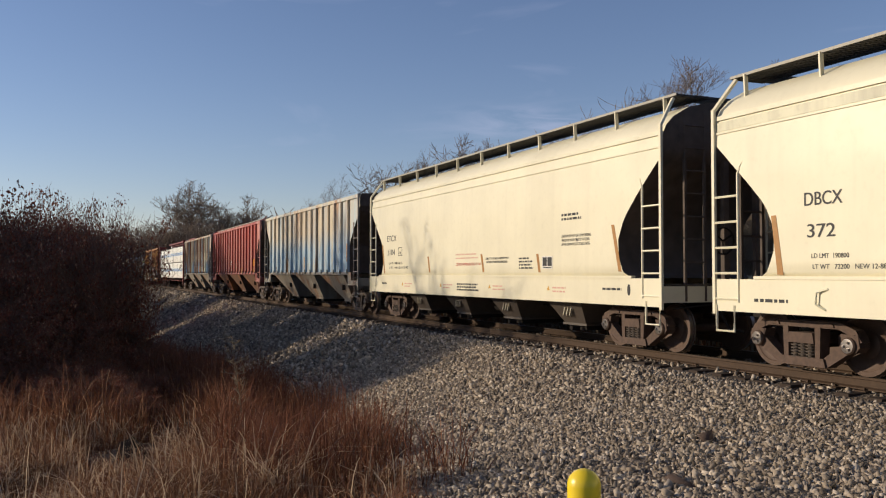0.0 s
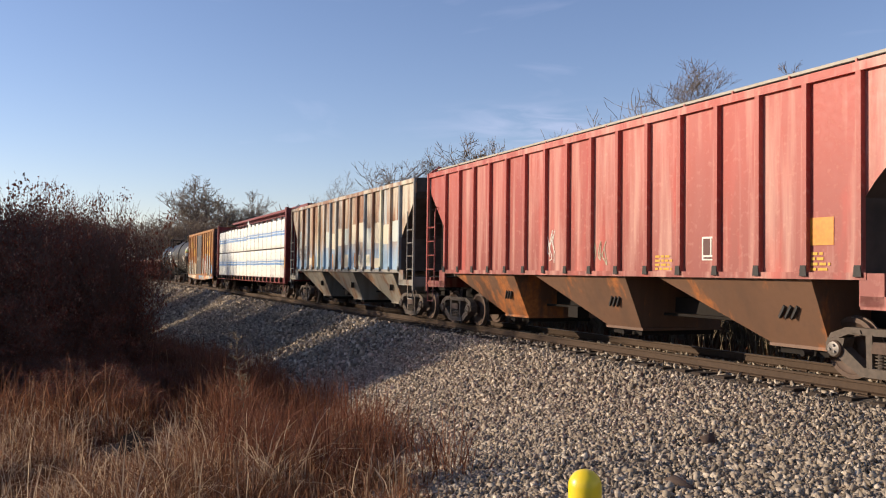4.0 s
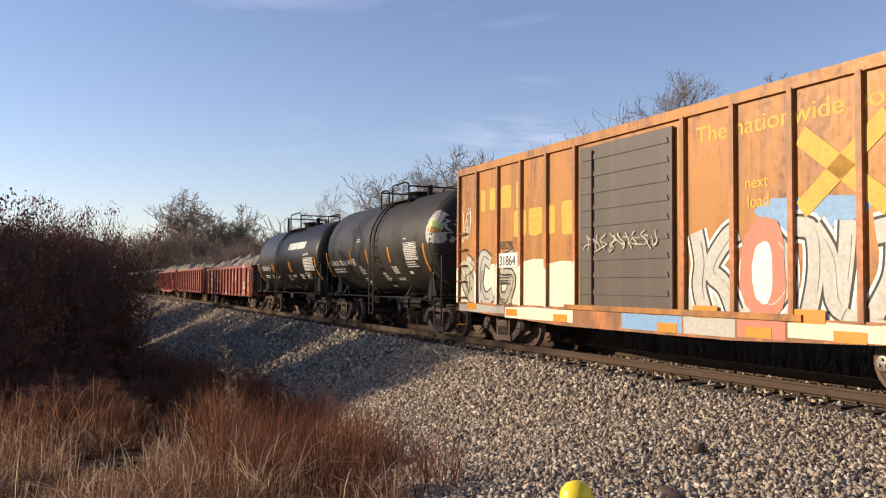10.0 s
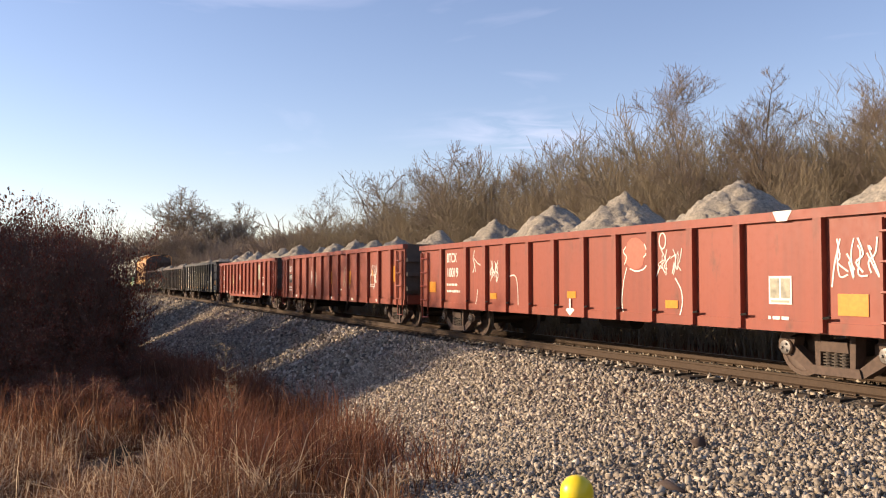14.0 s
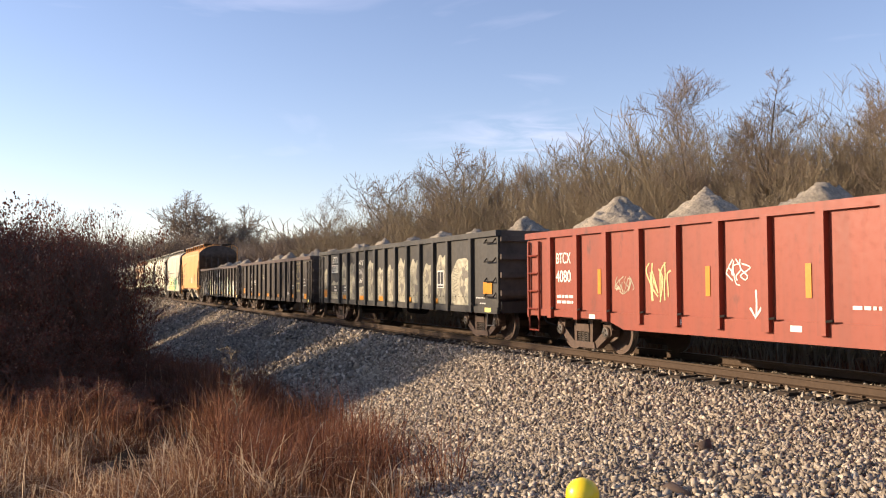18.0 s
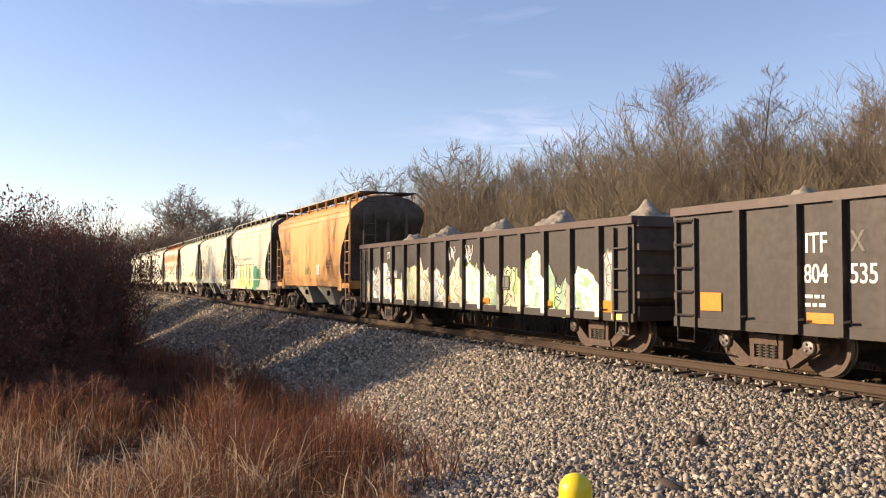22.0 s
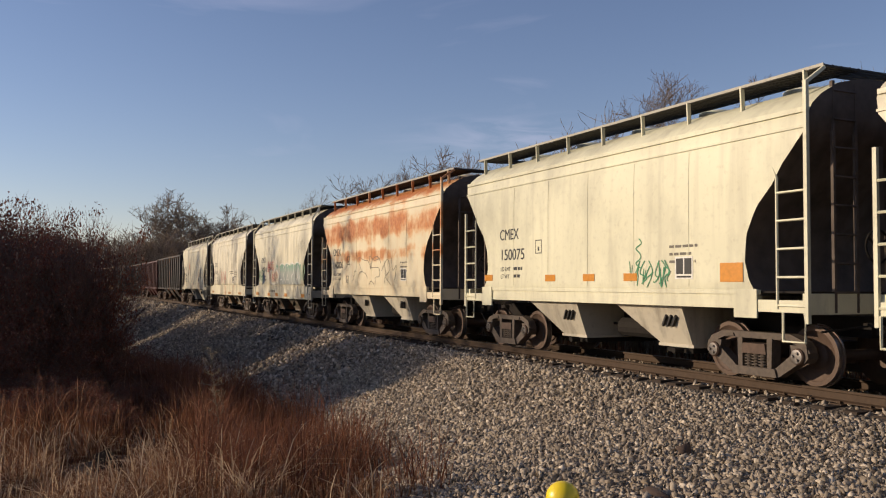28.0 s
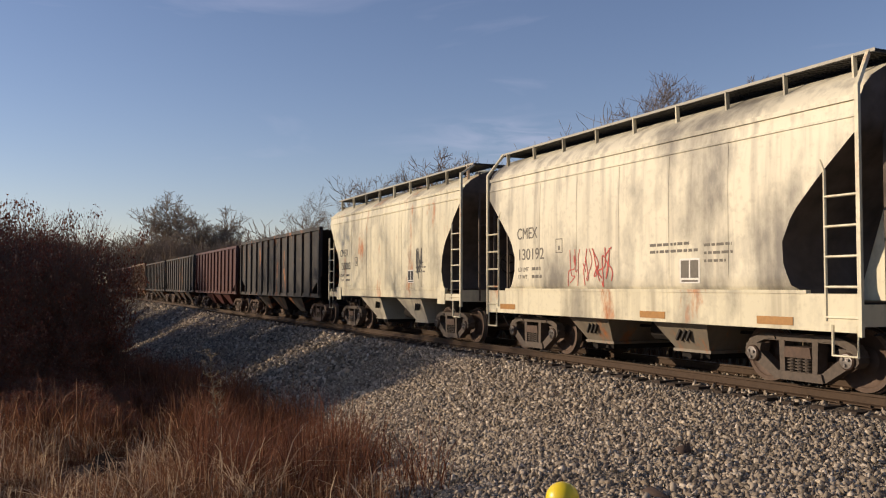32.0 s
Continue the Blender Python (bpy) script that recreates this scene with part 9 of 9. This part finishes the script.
def build_grass():
    rng = np.random.default_rng(21)

    def field(count, x0, x1, y0, y1, edge=0.25, climb=0.5):
        x, y = rng.uniform(x0, x1, count), rng.uniform(y0, y1, count)
        s, lat = plan_of(x, y)
        tl, _ = toe(s)
        clump = np.array([noise.noise(Vector((a * 0.8, b * 0.8, 5))) for a, b in zip(x, y)])
        hollow = np.array([noise.noise(Vector((a * 0.45, b * 0.3, 9))) for a, b in zip(x, y)])
        clump = clump + 0.9 * np.clip(hollow, -0.6, 0.5)
        keep = (lat > tl - climb + rng.exponential(edge, count)) & (clump + rng.uniform(-0.5, 0.6, count) > -0.15) & (np.hypot(x + 5.95, (y - 16.3) * 0.42) > 0.72) & ((y > 6.5) | (x < -3.0))
        return x[keep], y[keep], clump[keep]

    def tussocks(count, x0, x1, y0, y1, each, spread, edge=0.25, climb=0.5):
        x, y, c = field(count, x0, x1, y0, y1, edge, climb)
        n = len(x)
        tone = rng.uniform(0.3, 1.5, n)
        way = rng.uniform(0, PI2, n)
        i = np.repeat(np.arange(n), each)
        dx, dy = rng.normal(0, spread, len(i)), rng.normal(0, spread, len(i))
        turn = np.arctan2(dy, dx) + rng.normal(0, 0.5, len(i))
        turn = np.where(rng.uniform(0, 1, len(i)) < 0.55, turn, way[i] + rng.normal(0, 0.4, len(i)))
        px, py = x[i] + dx, y[i] + dy
        off = np.abs(px + 0.365 * py)
        hollow = (py > 11.8) & (py < 17.2)
        dip = np.where(hollow, np.clip(off / 0.62, 0.25, 1.0), 1.0)
        keep = ~(hollow & (off < 0.34) & (rng.uniform(0, 1, len(px)) < 0.93))
        return px[keep], py[keep], (tone[i] * (1 + 0.7 * np.clip(c[i], -0.9, 0.8)) * dip)[keep], turn[keep]

    x, y, c, a = tussocks(4600, -10.5, 1.5, 7.0, 18.5, 40, 0.11)
    tagged(new("dead_grass", blades("dead_grass", x, y, rng.uniform(0.18, 0.46, len(x)) * c, rng, MAT["grass"], 0.0046, 1.1, a, 1.0)), "dense red-brown dead grass standing in tussocks in the ditch", "grass", kind="stuff")
    x, y, c, a = tussocks(1700, -10.5, 0.2, 7.5, 16.0, 36, 0.10)
    tagged(new("tan_grass", blades("tan_grass", x, y, rng.uniform(0.24, 0.52, len(x)) * c, rng, MAT["tan_grass"], 0.0058, 1.1, a, 1.0)), "tan dry grass in upright tufts above the ditch", "grass", kind="stuff")
    x, y, c = field(9000, -10.5, 1.5, 7.0, 17.0)
    tagged(new("flattened_grass", blades("flattened_grass", x, y, rng.uniform(0.14, 0.40, len(x)), rng, MAT["grass"], 0.008, 1.9)), "flattened broken dead grass on the ditch floor", "grass", kind="stuff")
    x, y, c, a = tussocks(2600, -20.0, -1.0, 17.5, 44.0, 26, 0.22)
    tagged(new("dead_grass", blades("dead_grass", x, y, rng.uniform(0.3, 0.9, len(x)) * c, rng, MAT["grass"], 0.010, 0.8, a, 0.5)), "red-brown dead weeds under the bushes", "grass", kind="stuff")
    x, y, c, a = tussocks(4200, -12.0, 0.8, 9.5, 36.0, 26, 0.17, 0.35, 0.8)
    s, lat = plan_of(x, y)
    up = lat < toe(s)[0] + 2.2
    tagged(new("red_weeds", blades("red_weeds", x[up], y[up], 0.25 + rng.uniform(0.25, 0.85, int(up.sum())) * c[up], rng, MAT["weed"], 0.0062, 0.7, a[up], 0.5)), "fuzzy red-brown dead weeds at the foot of the bank", "weeds", kind="stuff")
    x, y, c, a = tussocks(1900, -9.5, 0.8, 7.5, 18.5, 6, 0.09, 0.5)
    tagged(new("tall_dead_reeds", blades("tall_dead_reeds", x, y, rng.uniform(0.36, 0.68, len(x)) * c, rng, MAT["reed"], 0.0070, 1.3, a, 0.9)), "taller pale dead reeds standing in the grass", "reeds", kind="stuff")
    x, y, c = field(1500, -9.5, 0.5, 7.5, 16.0)
    tagged(new("snapped_reeds", blades("snapped_reeds", x, y, rng.uniform(0.35, 0.8, len(x)), rng, MAT["reed"], 0.007, 2.2)), "pale snapped reeds bowed over in the grass", "reeds", kind="stuff")
    # wood floor litter beyond the line
    s, lat = rng.uniform(2, 70, 14000), -rng.uniform(3.8, 10.0, 14000)
    x, y = rail_xy(s, lat)
    tagged(new("dead_grass", blades("dead_grass", x, y, rng.uniform(0.2, 0.6, len(x)), rng, MAT["grass"], 0.014)), "dry grass along the far side of the track", "grass", kind="stuff")


def build_small():
    post = tagged(new("marker_post"), "yellow plastic marker post with a rounded cap", "marker post")
    part("post", Geo().lathe([(-1.1, 0.062), (-0.10, 0.062), (-0.10, 0.066)], 24, "z"), "pole_yellow", post, smooth=40)
    part("cap", Geo().lathe([(-0.16, 0.070), (-0.07, 0.0705)] + [(-0.07 + 0.07 * math.sin(t), 0.0705 * math.cos(t)) for t in np.linspace(0.1, 1.5, 9)], 28, "z"), "pole_yellow", post, "smooth rounded yellow cap", smooth=40)
    post.location = (0.566, 3.70, 0.665)
    ring = [(0.24 * math.cos(t) * (1 + 0.16 * math.sin(3 * t + 1)), 1.9 * math.sin(t) * (1 + 0.1 * math.cos(5 * t))) for t in np.linspace(0, PI2, 33)[:-1]]
    # a puddle; the bushes it mirrors are put into its dark, dull colour
    pool = tagged(new("dark_puddle"), "dark puddle in a hollow of the dead grass", "mud", kind="structure")
    part("puddle_surface", Geo().add([(x, y, 0.0) for x, y in ring] + [(x * 0.9, y * 0.9, -0.25) for x, y in ring], [tuple(range(32))] + [(i, i + 32, (i + 1) % 32 + 32, (i + 1) % 32) for i in range(32)]), "mud", pool)
    pool.location = (-5.50, 15.1, float(max(ground_z(-5.95 + 0.15 * i, 16.3 - 0.41 * i)[0] for i in range(7))) + 0.03)
    pool.rotation_euler.z = math.radians(20)
    weed = tagged(new("dry_weed"), "tall thin dry weed stalk with short side twigs", "weed")
    rng = random.Random(3)
    segs = []
    p = Vector((0, 0, 0))
    for i in range(12):
        q = p + Vector((-0.022 + rng.gauss(0, 0.01), rng.gauss(0, 0.015), 0.17))
        segs.append((p[:], q[:], 0.012 - 0.0007 * i, 0.0115 - 0.0007 * i))
        if i > 4:
            for k in range(4):
                d = Vector((rng.gauss(0, 1), rng.gauss(0, 0.6), rng.uniform(0.2, 0.9))).normalized() * rng.uniform(0.12, 0.3)
                segs.append((q[:], (q + d)[:], 0.006, 0.003))
                for _ in range(3):
                    e = q + d * rng.uniform(0.4, 1)
                    segs.append((e[:], (e + Vector((rng.gauss(0, 0.06), rng.gauss(0, 0.06), rng.uniform(0.02, 0.1))))[:], 0.004, 0.004))
        p = q
    part("stalk", segs_mesh("stalk", segs, MAT["twig"]), None, weed)
    weed.matrix_basis = put_xy(-3.35, 14.5)
    reed = tagged(new("bent_reed"), "dark arching reed blade over the grass", "reed")
    pts = [(0.0 + 0.62 * t, 0.1 * t, 0.75 * math.sin(1.75 * t)) for t in np.linspace(0, 1, 12)]
    part("blade", Geo().tube(pts, 0.014, 5, 0.005), "twig_red", reed)
    reed.matrix_basis = put_xy(-1.62, 9.6)


def build_reeds():
    stalk = tagged(new("fallen_reed"), "pale broken reed stalk lying on the grass", "reed")
    part("stalk", Geo().tube([(0, 0, 0), (0.4, 0.02, -0.015), (0.78, 0.06, -0.05)], 0.012, 5, 0.007), "reed", stalk)
    stalk.location = (-4.35, 11.0, -1.14)
    loop = tagged(new("curled_reed"), "pale reed blade curled over at its tip", "reed")
    part("blade", Geo().tube([(-0.09, 0, -0.5), (-0.10, 0, -0.15), (-0.05, 0, 0.06), (0.05, 0, 0.12), (0.13, 0, 0.05), (0.14, 0, -0.05)], 0.010, 5, 0.005), "reed", loop)
    loop.location = (-5.72, 14.0, -0.98)
    for x, y, z, dx in ((-6.9, 14.0, -1.05, 0.14), (-6.75, 14.1, -1.12, -0.1), (-2.4, 12.6, -0.98, 0.16), (-7.6, 15.5, -1.1, 0.2)):
        blade = tagged(new("bent_reed"), "pale reed blade snapped over", "reed")
        part("blade", Geo().tube([(0, 0, -0.5), (dx * 0.4, 0, -0.1), (dx, 0, 0.05), (dx * 1.6, 0.05, -0.14)], 0.009, 5, 0.005), "reed", blade)
        blade.location = (x, y, z)


def finish_texts():
    """Turns the lettering into meshes."""
    deps = bpy.context.evaluated_depsgraph_get()
    for ob, wrap, width in TEXTS:
        me = bpy.data.meshes.new_from_object(ob.evaluated_get(deps))
        name, parent, m = ob.name.split(".")[0], ob.parent, ob.matrix_basis.copy()
        if width:
            lo, hi = min(v.co.x for v in me.vertices), max(v.co.x for v in me.vertices)
            k = width / (hi - lo) / m.to_scale().x
            for v in me.vertices:
                v.co.x = (v.co.x - lo) * k
        bold = Geo()
        for k, dx in enumerate((-0.019, 0.019, 0.0)):
            bold.add([(v.co.x + dx * ob.data.size, v.co.y + (0.008 * ob.data.size if k == 2 else 0.0), v.co.z + 0.0003 * k) for v in me.vertices], [tuple(p.vertices) for p in me.polygons])
        ink = me.materials[0]
        bpy.data.meshes.remove(me)
        me = bold.mesh(name, ink)
        if wrap:
            R, zc = wrap
            for v in me.vertices:
                p = m @ v.co
                a = (p.z - zc) / R
                v.co = (p.x, -(R + 0.006) * math.cos(a), zc + (R + 0.006) * math.sin(a))
            m = Matrix()
        cu = ob.data
        bpy.data.objects.remove(ob)
        bpy.data.curves.remove(cu)
        part(name, me, None, parent, at=m)


def motions():
    """The train rolls past; its wheels turn with the way that they cover."""
    steps = [0.5 * i for i in range(65)]
    for thing, mid, half in CARS:
        walk(thing, [(t, on_track(mid + run(t), half)) for t in steps])
    done = {}
    for w, x in WHEELS:
        if x not in done:
            walk(w, [(t, pose(x, 0, 0.457) @ Matrix.Rotation(-run(t) / 0.457, 4, "Y")) for t in [i / 15 for i in range(481)]])
            done[x] = w.animation_data
        else:
            w.rotation_mode = "QUATERNION"
            keys = w.animation_data_create()
            keys.action = done[x].action
            keys.action_slot = done[x].action_slot


build_ground()
build_stones()
build_train()
finish_texts()
build_plants()
build_grass()
build_small()
build_reeds()
build_track()
motions()
